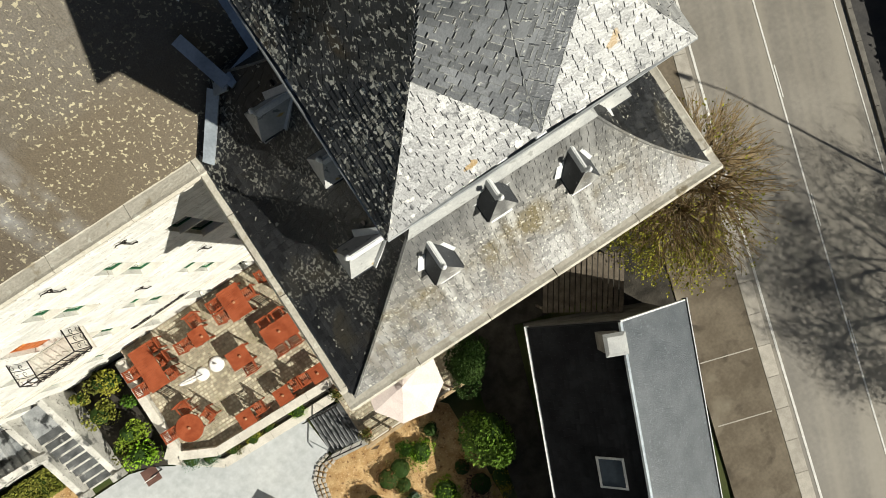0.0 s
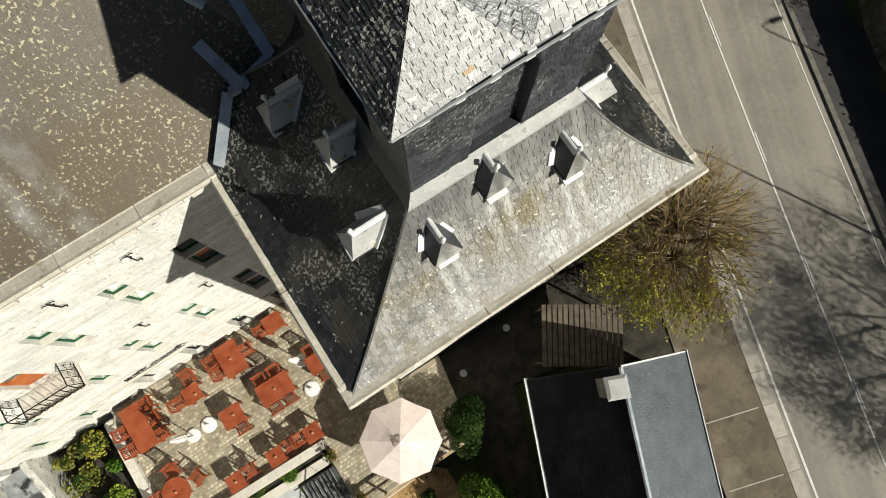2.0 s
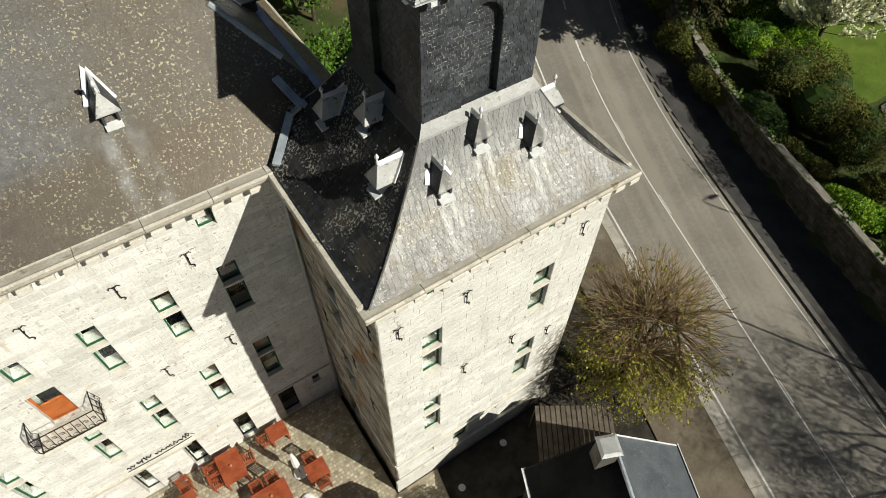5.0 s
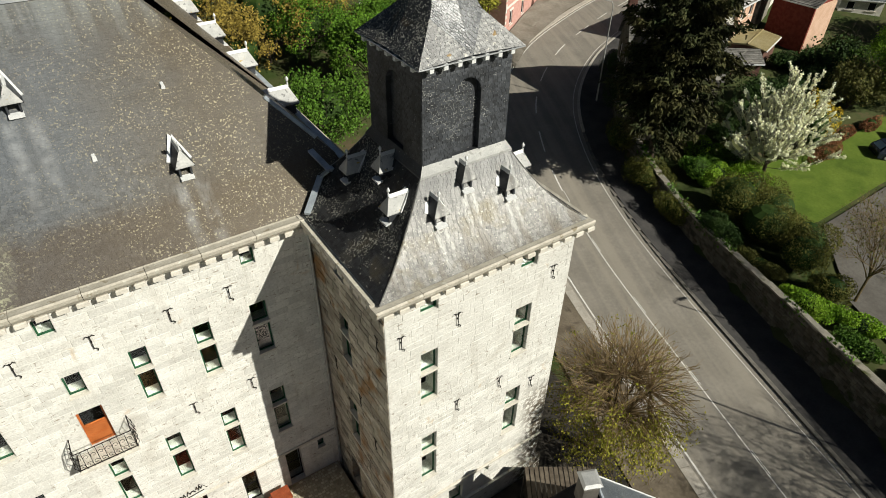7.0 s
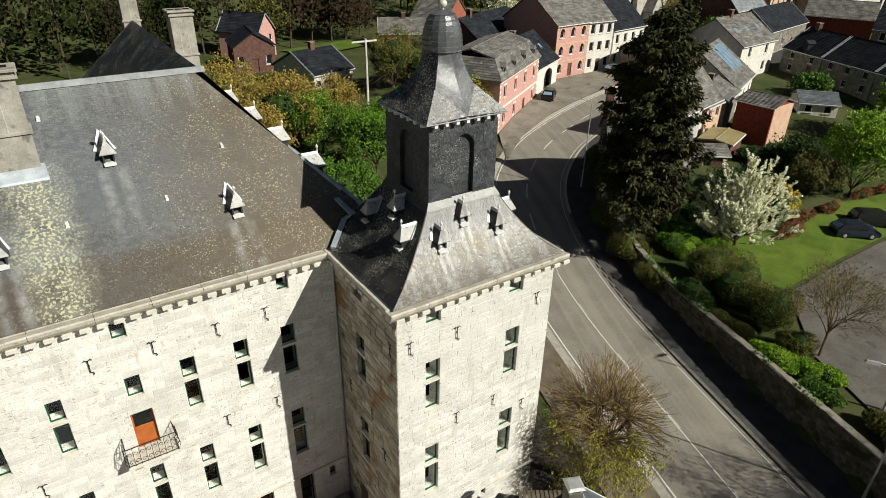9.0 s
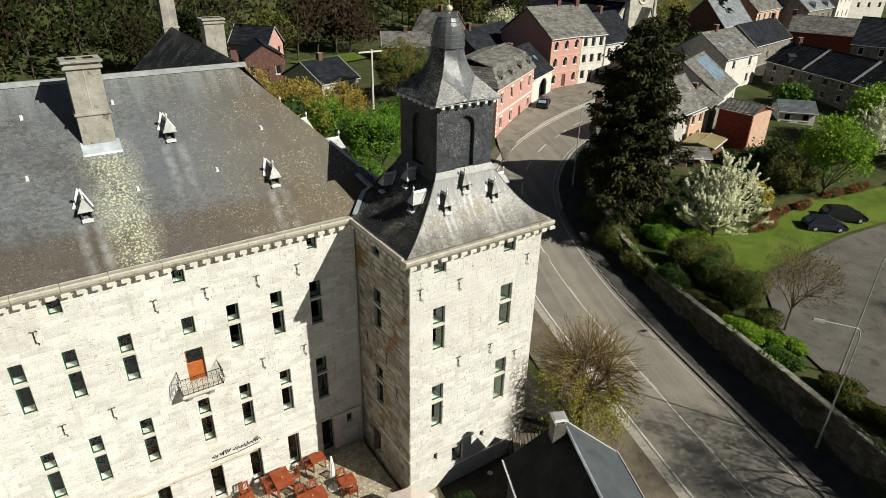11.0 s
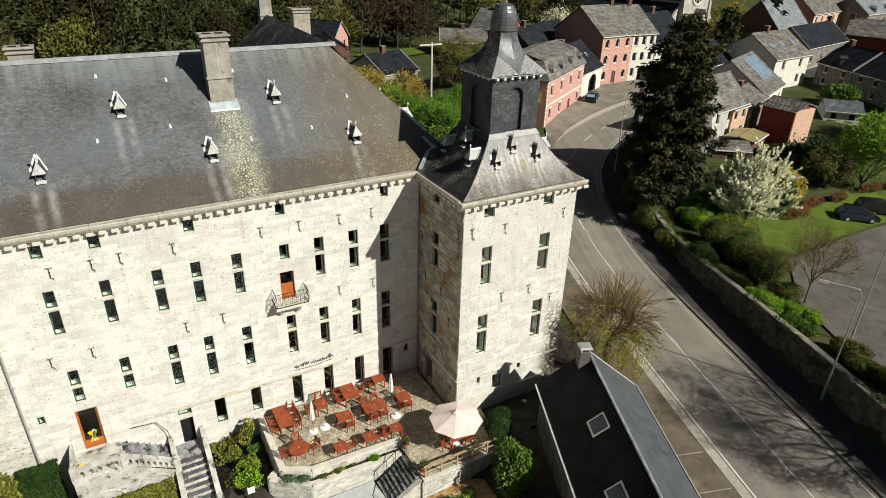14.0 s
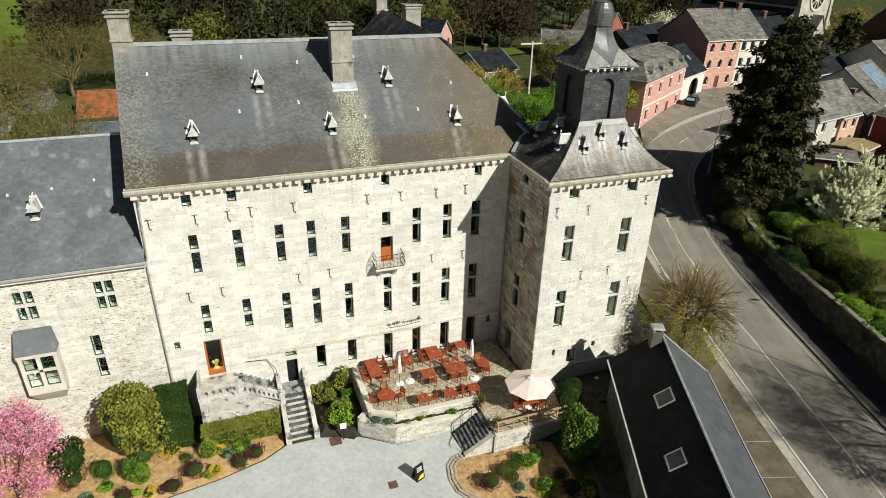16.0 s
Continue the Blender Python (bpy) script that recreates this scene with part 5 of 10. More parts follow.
chimney(manor, -26.2, -25.1, 11.1, 12.0, 20.6, 24.1, ledge=22.4)
chimney(manor, -23.0, -21.8, 14.2, 15.0, 18.6, 22.5, ledge=None)
chimney(manor, -5.75, -4.75, 27.6, 28.5, 19.0, 24.4, ledge=22.0)
chimney(manor, -2.95, -1.5, 27.6, 28.8, 16.5, 22.5, ledge=19.6, flues=3)

# balcony
bal = MB()
bx0, bx1, by = -12.42, -10.42, FRONT - 0.82
bal.box(bx0, by, 8.46, bx1, FRONT, 8.60, chamfer=0.03)
bal.box(bx0 + 0.1, by + 0.1, 8.38, bx1 - 0.1, FRONT, 8.46)
balcony = part("balcony", bal, "dressed", manor, "stone balcony with wrought-iron scroll railing")
for x in (-12.0, -10.95):
    mb = MB()
    mb.hexa([(x - 0.11, FRONT - 0.12, 7.75), (x + 0.11, FRONT - 0.12, 7.75), (x + 0.11, FRONT, 7.75), (x - 0.11, FRONT, 7.75)],
            [(x - 0.11, by + 0.2, 8.38), (x + 0.11, by + 0.2, 8.38), (x + 0.11, FRONT, 8.38), (x - 0.11, FRONT, 8.38)])
    part("bracket", mb, "dressed", balcony)


def railing_run(mb, p, q, z0, z1, bow=0.12):
    """Scrolled ironwork between two points: bowed rails, uprights and spirals."""
    p, q = Vector(p), Vector(q)
    d = (q - p)
    ln = d.length
    d.normalize()
    out = Vector((d.y, -d.x, 0))
    for z in (z0 + 0.05, z1):
        mb.tube([p + Vector((0, 0, z)), q + Vector((0, 0, z))], 0.020, 5)
    k = max(2, round(ln / 0.24))
    for i in range(k + 1):
        a = p + d * (ln * i / k)
        mb.tube([a + Vector((0, 0, z0)), a + out * bow + Vector((0, 0, z0 + 0.3 * (z1 - z0))), a + Vector((0, 0, z1))], 0.013, 4)
        if i < k:
            c = a + d * (ln / k / 2)
            for zc, sg in ((z0 + 0.32 * (z1 - z0), 1), (z0 + 0.72 * (z1 - z0), -1)):
                pts = []
                for s in range(9):
                    an = s * 0.75
                    r = 0.10 * (1 - s / 11)
                    pts.append(c + d * (r * math.cos(an) * sg) + out * bow * 0.7 + Vector((0, 0, zc + r * math.sin(an) * 1.2)))
                mb.tube(pts, 0.010, 4)


for p, q in (((bx0 + 0.05, FRONT, 0), (bx0 + 0.05, by + 0.06, 0)), ((bx0 + 0.05, by + 0.06, 0), (bx1 - 0.05, by + 0.06, 0)), ((bx1 - 0.05, by + 0.06, 0), (bx1 - 0.05, FRONT, 0))):
    mb = MB()
    railing_run(mb, p, q, 8.60, 9.55)
    part("railing", mb, "iron", balcony)

# rough offset where the lower wall stands thicker
for k in range(14):
    mb = MB()
    x0 = -21.2 + k * 0.86
    zz = 2.98 + 0.02 * math.sin(k * 1.7)
    mb.hexa([(x0, FRONT - 0.07, zz - 0.10), (x0 + 0.85, FRONT - 0.07, zz - 0.10), (x0 + 0.85, FRONT, zz - 0.10), (x0, FRONT, zz - 0.10)], [(x0, FRONT - 0.06, zz), (x0 + 0.85, FRONT - 0.06, zz), (x0 + 0.85, FRONT, zz + 0.07), (x0, FRONT, zz + 0.07)])
    part("offset_stone", mb, "mossy", manor)

# the painted script over the terrace doors: plain strokes, and a thin flourish
mb = MB()
zt = 3.42
for k, (a, b, h) in enumerate(((0.0, 0.30, 0.16), (0.42, 0.62, 0.18), (0.70, 0.98, 0.22), (1.12, 1.46, 0.15), (1.52, 1.78, 0.15), (1.84, 2.2, 0.17), (2.24, 2.5, 0.24))):
    x0 = -11.55 + a - MX0
    pts = [(x0 + (b - a) * s / 5, -0.03, zt + 0.06 * (a / 2.5) + 1.5 * h * (0.5 + 0.5 * math.sin(2.6 * s + k))) for s in range(6)]
    mb.tube(pts, 0.030, 4)
mb.tube([(-11.6 - MX0, -0.03, 3.30), (-10.3 - MX0, -0.03, 3.27), (-9.0 - MX0, -0.03, 3.38)], 0.018, 4)
mb.tube([(-9.15 - MX0, -0.03, 3.86), (-9.0 - MX0, -0.03, 3.70), (-8.86 - MX0, -0.03, 3.44)], 0.012, 4)
part("wall_script", mb, "iron", manor, "dark script strokes on the wall").matrix_basis = main_m

# ---- corner tower ----
TX0, TX1, TY0, TY1 = -2.65, 5.35, -1.10, 6.0
tower = thing("corner_tower", "square limestone corner tower with swept slate roof and slated lantern", "tower")
tf = facing("south", TX0, TY0)
f_win = []
for cx, w in ((-0.97, 0.70), (3.24, 0.76)):
    u = cx - TX0
    f_win += [(u - w / 2, u + w / 2, 14.26, 15.0), (u - w / 2, u + w / 2, 11.37, 12.40), (u - w / 2, u + w / 2, 9.82, 11.26), (u - w / 2, u + w / 2, 6.56, 7.62), (u - w / 2, u + w / 2, 4.72, 6.50)]
f_win += [(0.1 - TX0, 0.86 - TX0, 1.42, 2.6), (-1.14 - TX0, -0.9 - TX0, 2.31, 2.84), (2.04 - TX0, 2.32 - TX0, 2.4, 2.95)]
wall_part(tower, tf, TX1 - TX0, -0.6, 15.2, 0.8, f_win, single=220)
for o in f_win:
    window_in(tower, tf, *o, sill=o[3] < 14 and o[1] - o[0] > 0.4)
tl = facing("west", TX0, TY1)
l_win = [(TY1 - b, TY1 - a, z0, z1) for a, b, z0, z1 in ((1.75, 2.45, 14.25, 14.95), (1.72, 2.48, 11.4, 12.3), (1.72, 2.48, 9.9, 11.2), (1.72, 2.48, 6.5, 7.4), (1.72, 2.48, 4.8, 6.3))]
l_door = [(TY1 - 3.1, TY1 - 2.2, 0.45, 2.5)]
wall_part(tower, tl, FRONT and TY1 - TY0, -0.6, 15.2, 0.8, l_win + l_door, mat_stone="rubble_rust", mat_back="rubble_rust", proud=(0.01, 0.04))
for o in l_win:
    window_in(tower, tl, *o)
mb = MB()
mb.box(l_door[0][0], 0.3, 0.45, l_door[0][1], 0.36, 2.5)
for k in range(4):
    mb.box(l_door[0][0] + 0.05 + 0.2 * k, 0.285, 0.55, l_door[0][0] + 0.22 + 0.2 * k, 0.3, 2.4)
part("plank_door", mb, "brick_dark", tower).matrix_basis = tl
wall_part(tower, facing("east", TX1, TY0), TY1 - TY0, -0.6, 15.2, 0.8, [(3.2, 3.9, 9.8, 11.2), (3.2, 3.9, 4.7, 6.5)], stones=True)
mb = MB()
mb.box(TX0 + 0.8, TY1 - 0.8, -0.6, TX1 - 0.8, TY1, 15.2)
part("wall", mb, "stone_back", tower)
mb = MB()
mb.box(TX0 + 0.8, TY0 + 0.8, 8.2, TX1 - 0.8, TY1 - 0.8, 8.4)
mb.box(TX0 + 0.8, TY0 + 0.8, 13.2, TX1 - 0.8, TY1 - 0.8, 13.4)
part("inner_floor", mb, "dark_in", tower)
# battered plinth with its weathered top
mb = MB()
p = 0.22
mb.hexa([(TX0 - p, TY0 - p, -0.7), (0.05, TY0 - p, -0.7), (0.05, TY0 - 0.03, -0.7), (TX0 - p, TY0 - 0.03, -0.7)], [(TX0 - 0.16, TY0 - 0.16, 1.36), (0.05, TY0 - 0.16, 1.36), (0.05, TY0 - 0.03, 1.36), (TX0 - 0.16, TY0 - 0.03, 1.36)])
mb.hexa([(0.05, TY0 - p, -0.7), (TX1 + p, TY0 - p, -0.7), (TX1 + p, TY0 - 0.03, -0.7), (0.05, TY0 - 0.03, -0.7)], [(0.05, TY0 - 0.16, 1.36), (TX1 + 0.16, TY0 - 0.16, 1.36), (TX1 + 0.16, TY0 - 0.03, 1.36), (0.05, TY0 - 0.03, 1.36)])
part("plinth", mb, "stone_back", tower)
mb = MB()
mb.box(TX0 - 0.08, TY0 - 0.10, 2.98, TX1 + 0.08, TY0, 3.10, chamfer=0.02)
mb.box(TX0 - 0.10, TY0, 2.98, TX0, 2.1, 3.10, chamfer=0.02)
part("string_course", mb, "dressed", tower)
for x, z in ((-2.09, 13.5), (0.16, 13.4), (4.45, 13.6), (0.28, 8.69), (2.35, 8.72), (4.15, 7.6)):
    wall_tie(tower, tf, x - TX0, z)
for y, z in ((-0.62, 13.4), (3.3, 8.8), (1.2, 8.6), (0.14, 7.0)):
    wall_tie(tower, tl, TY1 - y, z, 0.9)
cornice(tower, tf @ pose(-0.45, 0, 0), TX1 - TX0 + 0.9)
cornice(tower, tl @ pose(1.5, 0, 0), TY1 - TY0 - 1.5 - 0.0, lead=True)
cornice(tower, facing("east", TX1, TY0), TY1 - TY0 + 0.4)
mb = MB()
mb.tube([(MX1 - 0.12, FRONT - 0.12, 15.1), (MX1 - 0.12, FRONT - 0.12, 0.4)], 0.06, 8)
part("downpipe", mb, "galv", tower)

# swept roof
LX, LY, LH = 1.55, 2.35, 1.62
E0, E1, F0, F1 = TX0 - 0.22, TX1 + 0.22, TY0 - 0.22, TY1 + 0.22


def sweep(s):
    """Corners of the swept roof's ring at s from eave (0) to lantern (1)."""
    z = EAVE + 0.03 + 2.72 * (0.50 * s + 0.50 * s ** 2.2)
    h = LH + 0.05
    return [Vector((E0 + (LX - h - E0) * s, F0 + (LY - h - F0) * s, z)), Vector((E1 + (LX + h - E1) * s, F0 + (LY - h - F0) * s, z)),
            Vector((E1 + (LX + h - E1) * s, F1 + (LY + h - F1) * s, z)), Vector((E0 + (LX - h - E0) * s, F1 + (LY + h - F1) * s, z))]


tower_slates = []
ss = [k / 28 for k in range(29)]
troof = None
for side in range(4):
    base, rows = MB(), MB()
    rings = [(sweep(s)[side], sweep(s)[(side + 1) % 4]) for s in ss]
    sheet(base, rings)
    slate_rows(rows, rings, 0.16, 0.013, rng, tower_slates if side == 0 else None, joint=0.005, lap=0.05)
    # only the south slope is pale; the others have shade in their colour
    backing = part("roof", base, "slate_dark" if side == 0 else "slate_tower_shaded", tower, "swept slate roof with lichen and pale wash streaks")
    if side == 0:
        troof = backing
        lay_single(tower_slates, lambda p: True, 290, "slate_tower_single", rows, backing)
    tagged(part("slates", rows, "slate_tower" if side == 0 else "slate_tower_shaded", backing), kind="stuff")
for side in range(4):
    hips = MB()
    hips.tube([sweep(s)[side] + Vector((0, 0, 0.01)) for s in ss], 0.03, 4)
    part("hip", hips, "slate_tower", troof)


for x, y, turn in ((0.00, -0.21, 0), (1.30, 0.20, 0), (2.83, -0.18, 0), (-1.33, 0.87, -90), (-0.79, 2.30, -90), (-1.32, 3.70, -90), (4.24, 0.87, 90)):
    h = LH + 0.05
    q = {0: (y - F0) / (LY - h - F0), -90: (x - E0) / (LX - h - E0), 90: (E1 - x) / (E1 - LX - h)}[turn]
    z = sweep(q)[0].z
    # south-facing dormers get dark side slopes, shade painted in; the others stay pale
    dormer(tower, pose(x, y, z + 0.03, 0, 0, turn), 0.97, "slate_dormer" if turn else "slate_dark", 0.86 if turn else 0.68, 1.35, "slate_dormer" if turn else "slate_tower")

# lantern
lm = MB()
lx0, lx1, ly0, ly1 = LX - LH, LX + LH, LY - LH, LY + LH
lz0, lz1 = 18.2, 21.75
lant = part("lantern", MB(), "slate_dark", tower, "dark slated lantern with arched blind recesses")
AZ0, AZ1, AR, DEEP = 0.35, 2.34, 0.50, 0.19
arch = [(-AR, AZ0), (-AR, AZ1)] + [(-AR * math.cos(math.pi * k / 10), AZ1 + AR * math.sin(math.pi * k / 10)) for k in range(1, 10)] + [(AR, AZ1), (AR, AZ0)]
H2 = lz1 - lz0


def arch_half(z):
    """Half the recess's width at a height over the lantern's foot."""
    if z < AZ0 or z > AZ1 + AR:
        return 0.0
    return AR if z < AZ1 else math.sqrt(max(AR * AR - (z - AZ1) ** 2, 0.0))


for k, side in enumerate(("south", "east", "north", "west")):
    mb = MB()
    for a, b, c, d in ((-LH, 0.0, -AR, H2), (AR, 0.0, LH, H2), (-AR, 0.0, AR, AZ0)):
        mb.face((a, 0, b), (c, 0, b), (c, 0, d), (a, 0, d))
    top = arch[1:-1]
    for p, q in zip(top, top[1:]):
        mb.face((p[0], 0, p[1]), (q[0], 0, q[1]), (q[0], 0, H2), (p[0], 0, H2))
    for p, q in zip(arch, arch[1:]):
        mb.face((p[0], 0, p[1]), (p[0], DEEP, p[1]), (q[0], DEEP, q[1]), (q[0], 0, q[1]))
    mb.face((-AR, 0, AZ0), (AR, 0, AZ0), (AR, DEEP, AZ0), (-AR, DEEP, AZ0))
    mb.face((-AR - 0.05, DEEP, AZ0 - 0.05), (AR + 0.05, DEEP, AZ0 - 0.05), (AR + 0.05, DEEP, AZ1 + AR + 0.05), (-AR - 0.05, DEEP, AZ1 + AR + 0.05))
    dx, dy, turn = {"south": (LX, ly0, 0), "east": (lx1, LY, 90), "north": (LX, ly1, 180), "west": (lx0, LY, -90)}[side]
    w = part("wall", mb, "slate_dark", lant)
    w.matrix_basis = pose(dx, dy, lz0, 0, 0, turn)
    # hung slates round the recess and on its back
    sl, crust = MB(), MB()
    z, row = 0.02, 0
    while z < H2 - 0.05:
        hh = 0.098
        hw = max(arch_half(z), arch_half(z + hh), arch_half(z + hh / 2))
        spans = [(-LH, -hw, 0.0), (hw, LH, 0.0), (-hw, hw, DEEP)] if hw > 0.06 else [(-LH, LH, 0.0)]
        for u0, u1, back in spans:
            u = u0 - (0.085 if row % 2 else 0.0) - rng.random() * 0.02
            while u < u1 - 0.03:
                wd = 0.17 * rng.uniform(0.9, 1.12)
                a, b = max(u, u0) + 0.005, min(u + wd, u1) - 0.005
                u += wd
                if b - a < 0.03:
                    continue
                t = rng.uniform(0.014, 0.026)
                n = len(sl.v)
                zl = z + rng.uniform(0.0, 0.010)
                if side in ("south", "east") and noise.noise((a * 0.55 + 3.1, z * 0.42 + 0.3 * k, back * 2.0 + 5.0)) > (0.0 if z > 1.2 else 0.18):
                    lichen_edges(crust, [(a, back - t, zl), (b, back - t, zl), (b, back - 0.004, z + hh), (a, back - 0.004, z + hh)], Vector((0, -1, 0)), rng, 0.62, (0.008, 0.017))
                sl.v += [(a, back - t, zl), (b, back - t, zl), (b, back - 0.004, z + hh), (a, back - 0.004, z + hh), (a, back, zl), (b, back, zl)]
                sl.f += [(n, n + 1, n + 2, n + 3), (n + 4, n + 5, n + 1, n), (n + 4, n, n + 3), (n + 5, n + 2, n + 1)]
        z += hh
        row += 1
    tagged(part("hung_slates", sl, "slate_dark", w), kind="stuff")
    if crust.v:
        tagged(part("lichen", crust, "lichen", w), kind="stuff")
sk = MB()
o = 0.16
for k in range(4):
    c = [Vector((lx0, ly0, 0)), Vector((lx1, ly0, 0)), Vector((lx1, ly1, 0)), Vector((lx0, ly1, 0))]
    a, b = c[k], c[(k + 1) % 4]
    ctr = Vector((LX, LY, 0))
    ao, bo = a + (a - ctr) * 0.11, b + (b - ctr) * 0.11
    sk = MB()
    sk.hexa([ao + Vector((0, 0, 18.16)), bo + Vector((0, 0, 18.16)), b + Vector((0, 0, 18.16)), a + Vector((0, 0, 18.16))],
            [ao + Vector((0, 0, 18.24)), bo + Vector((0, 0, 18.24)), b + Vector((0, 0, 18.55)), a + Vector((0, 0, 18.55))])
    # pale slabs south and east; north and west coloured dark for their shade
    part("apron_flashing", sk, "apron_slate" if k < 2 else "slate_dark", lant)

for k in range(4):
    for j in range(7):
        a = -LH + 0.12 + j * (2 * LH - 0.24 - 0.12) / 6
        mb = MB()
        mb.box(a, -0.24, lz1 - 0.20, a + 0.14, 0.0, lz1 - 0.02, chamfer=0.02)
        dx, dy, turn = [(LX, ly0, 0), (lx1, LY, 90), (LX, ly1, 180), (lx0, LY, -90)][k]
        part("eave_bracket", mb, "zinc", lant).matrix_basis = pose(dx, dy, 0, 0, 0, turn)

# bell-shaped spire: a flared square skirt from which eight facets rise
spire = part("spire", MB(), "slate_spire_rest", tower, "bell-shaped slate spire with a banded cap")
EH = 1.88
ez = 21.74
prof = [(1.0, 22.72), (0.80, 23.25), (0.66, 23.75), (0.57, 24.2), (0.53, 24.5)]
singles, singles2, rest, rest_shaded, steep, steep_shaded, under = [], [], MB(), MB(), MB(), MB(), MB()
corner = [Vector((LX + sx * EH, LY + sy * EH, ez)) for sx, sy in ((-1, -1), (1, -1), (1, 1), (-1, 1))]
mids = [(corner[k] + corner[(k + 1) % 4]) / 2 for k in range(4)]
ctr = Vector((LX, LY, 0))
for k in range(4):
    a, b, m1 = corner[k], corner[(k + 1) % 4], mids[k]
    out = (m1 - Vector((LX, LY, ez))).normalized()
    va = Vector((LX, LY, 0)) + (a - Vector((LX, LY, ez))) * 0.49
    vb = Vector((LX, LY, 0)) + (b - Vector((LX, LY, ez))) * 0.49
    va.z = vb.z = 22.70
    mv = m1 - out * 0.06 + Vector((0, 0, 0.05))
    for tri, flip in (((a, m1, va, mv), 0), ((m1, b, mv, vb), 1)):
        p, q, r, s = tri
        if flip == 0:
            rings = [(p.lerp(va, t), mv.lerp(va, t)) for t in [i / 19 for i in range(20)]]
        else:
            rings = [(mv.lerp(vb, t), q.lerp(vb, t)) for t in [i / 19 for i in range(20)]]
        sheet(under, rings)
        # south and east take the lit slate, north and west the shade-coloured one
        slate_rows(rest if k < 2 else rest_shaded, rings, 0.155, 0.011, rng, singles if k == 0 else None, joint=0.005)
    # the two steep facets beside this side's middle
    for e0, e1 in ((va, mv), (mv, vb)):
        def rib(e, t):
            ang = math.atan2(e.y - LY, e.x - LX)
            r0 = math.hypot(e.x - LX, e.y - LY)
            z = e.z + (23.95 - e.z) * t
            r = 0.75 + (r0 - 0.75) * (1 - t) ** 1.8
            return Vector((LX + r * math.cos(ang), LY + r * math.sin(ang), z))
        rings = [(rib(e0, t), rib(e1, t)) for t in [i / 22 for i in range(23)]]
        sheet(under, rings)
        slate_rows(steep if k < 2 else steep_shaded, rings, 0.17, 0.012, rng, singles2 if k == 0 else None)
part("backing", under, "slate_dark", spire)
crust = MB()
for pts in singles2:
    c = sum((Vector(p) for p in pts[:4]), Vector()) / 4
    if noise.noise((c.x * 0.7, c.y * 0.7, c.z * 0.7)) > -0.25:
        nrm = (Vector(pts[1]) - Vector(pts[0])).cross(Vector(pts[3]) - Vector(pts[0])).normalized()
        lichen_edges(crust, pts, nrm, rng, 0.55, (0.007, 0.015))
tagged(part("lichen", crust, "lichen", spire), kind="stuff")
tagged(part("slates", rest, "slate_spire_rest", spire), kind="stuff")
tagged(part("slates", rest_shaded, "slate_spire_shaded", spire), kind="stuff")
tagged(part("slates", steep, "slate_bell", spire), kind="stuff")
tagged(part("slates", steep_shaded, "slate_spire_shaded", spire), kind="stuff")
edge = MB()
edge.tube([c + Vector((0, 0, -0.03)) for c in corner + corner[:1]], 0.025, 5)
edge.face(*[c + Vector((0, 0, -0.05)) for c in reversed(corner)])
part("eave_edge", edge, "lead_pale", spire)
capm = MB()
r = 0.58
prof = []
for k in range(8):
    z = 23.93 + 0.18 * k
    rr = 0.77 * math.sqrt(max(1 - (k / 8.4) ** 2.4, 0.02))
    prof += [(rr + 0.03, z), (rr + 0.03, z + 0.03), (rr, z + 0.035)]
prof.append((0.10, 25.36))
capm.lathe(LX, LY, prof, 16)
part("cap", capm, "slate_bell", spire, smooth=False)
fin = MB()
fin.cyl((LX, LY, 25.3), (LX, LY, 25.48), 0.07, 0.05, 8)
fin.ball((LX, LY, 25.56), 0.17, 12, 0.9)
fin.cyl((LX, LY, 25.66), (LX, LY, 25.95), 0.03, 0.012, 6)
part("finial", fin, "gold", spire, smooth=True)
for group, count, one, many in ((singles, 170, "slate_spire", "slate_spire_rest"), (singles2, 130, "slate_bell_single", "slate_bell")):
    random.Random(3).shuffle(group)
    for pts in group[:count]:
        mb = MB()
        mb.v = [tuple(p) for p in pts]
        mb.f = [(0, 1, 2, 3), (4, 5, 1, 0), (4, 0, 3), (5, 2, 1)]
        part("slate", mb, one, spire)
    more = MB()
    for pts in group[count:]:
        n = len(more.v)
        more.v += [tuple(p) for p in pts]
        more.f += [(n, n + 1, n + 2, n + 3), (n + 4, n + 5, n + 1, n), (n + 4, n, n + 3), (n + 5, n + 2, n + 1)]
    tagged(part("slates", more, many, spire), kind="stuff")

# ---- west wing ----
wing = thing("west_wing", "lower rubble-stone wing with blue-grey slate roof and an oriel", "building")
WX0 = -60.0
wm = facing("south", WX0, FRONT + 0.04)
w_win = []
for cx in (-28.52, -32.6, -36.9, -41.2):
    for a, b in ((-0.50, -0.06), (0.06, 0.50)):
        w_win += [(cx - WX0 + a, cx - WX0 + b, 8.25, 9.15), (cx - WX0 + a, cx - WX0 + b, 9.32, 10.15)]
for cx in (-29.66, -36.5, -40.0):
    w_win += [(cx - WX0 - 0.27, cx - WX0 + 0.27, 5.05, 6.58), (cx - WX0 - 0.27, cx - WX0 + 0.27, 3.45, 4.92)]
wall_part(wing, wm, MX0 - WX0, -1.4, 11.0, 0.7, w_win + [(26.6, 28.2, 4.1, 6.2)], mat_stone="stone_wing", block=(0.25, 0.7), course=(0.16, 0.3))
for o in w_win:
    window_in(wing, wm, *o, bars=1, sill=o[2] < 9.2 and o[2] != 5.05)
mb = MB()
mb.box(WX0, 14.4, -1.4, MX0, 15.1, 11.0)
part("wall", mb, "stone_back", wing)
mb = MB()
mb.box(WX0 + 0.1, FRONT + 0.75, 7.2, MX0, 14.4, 7.4)
mb.box(WX0 + 0.1, FRONT + 3.6, -1.0, MX0, FRONT + 3.75, 11.0)
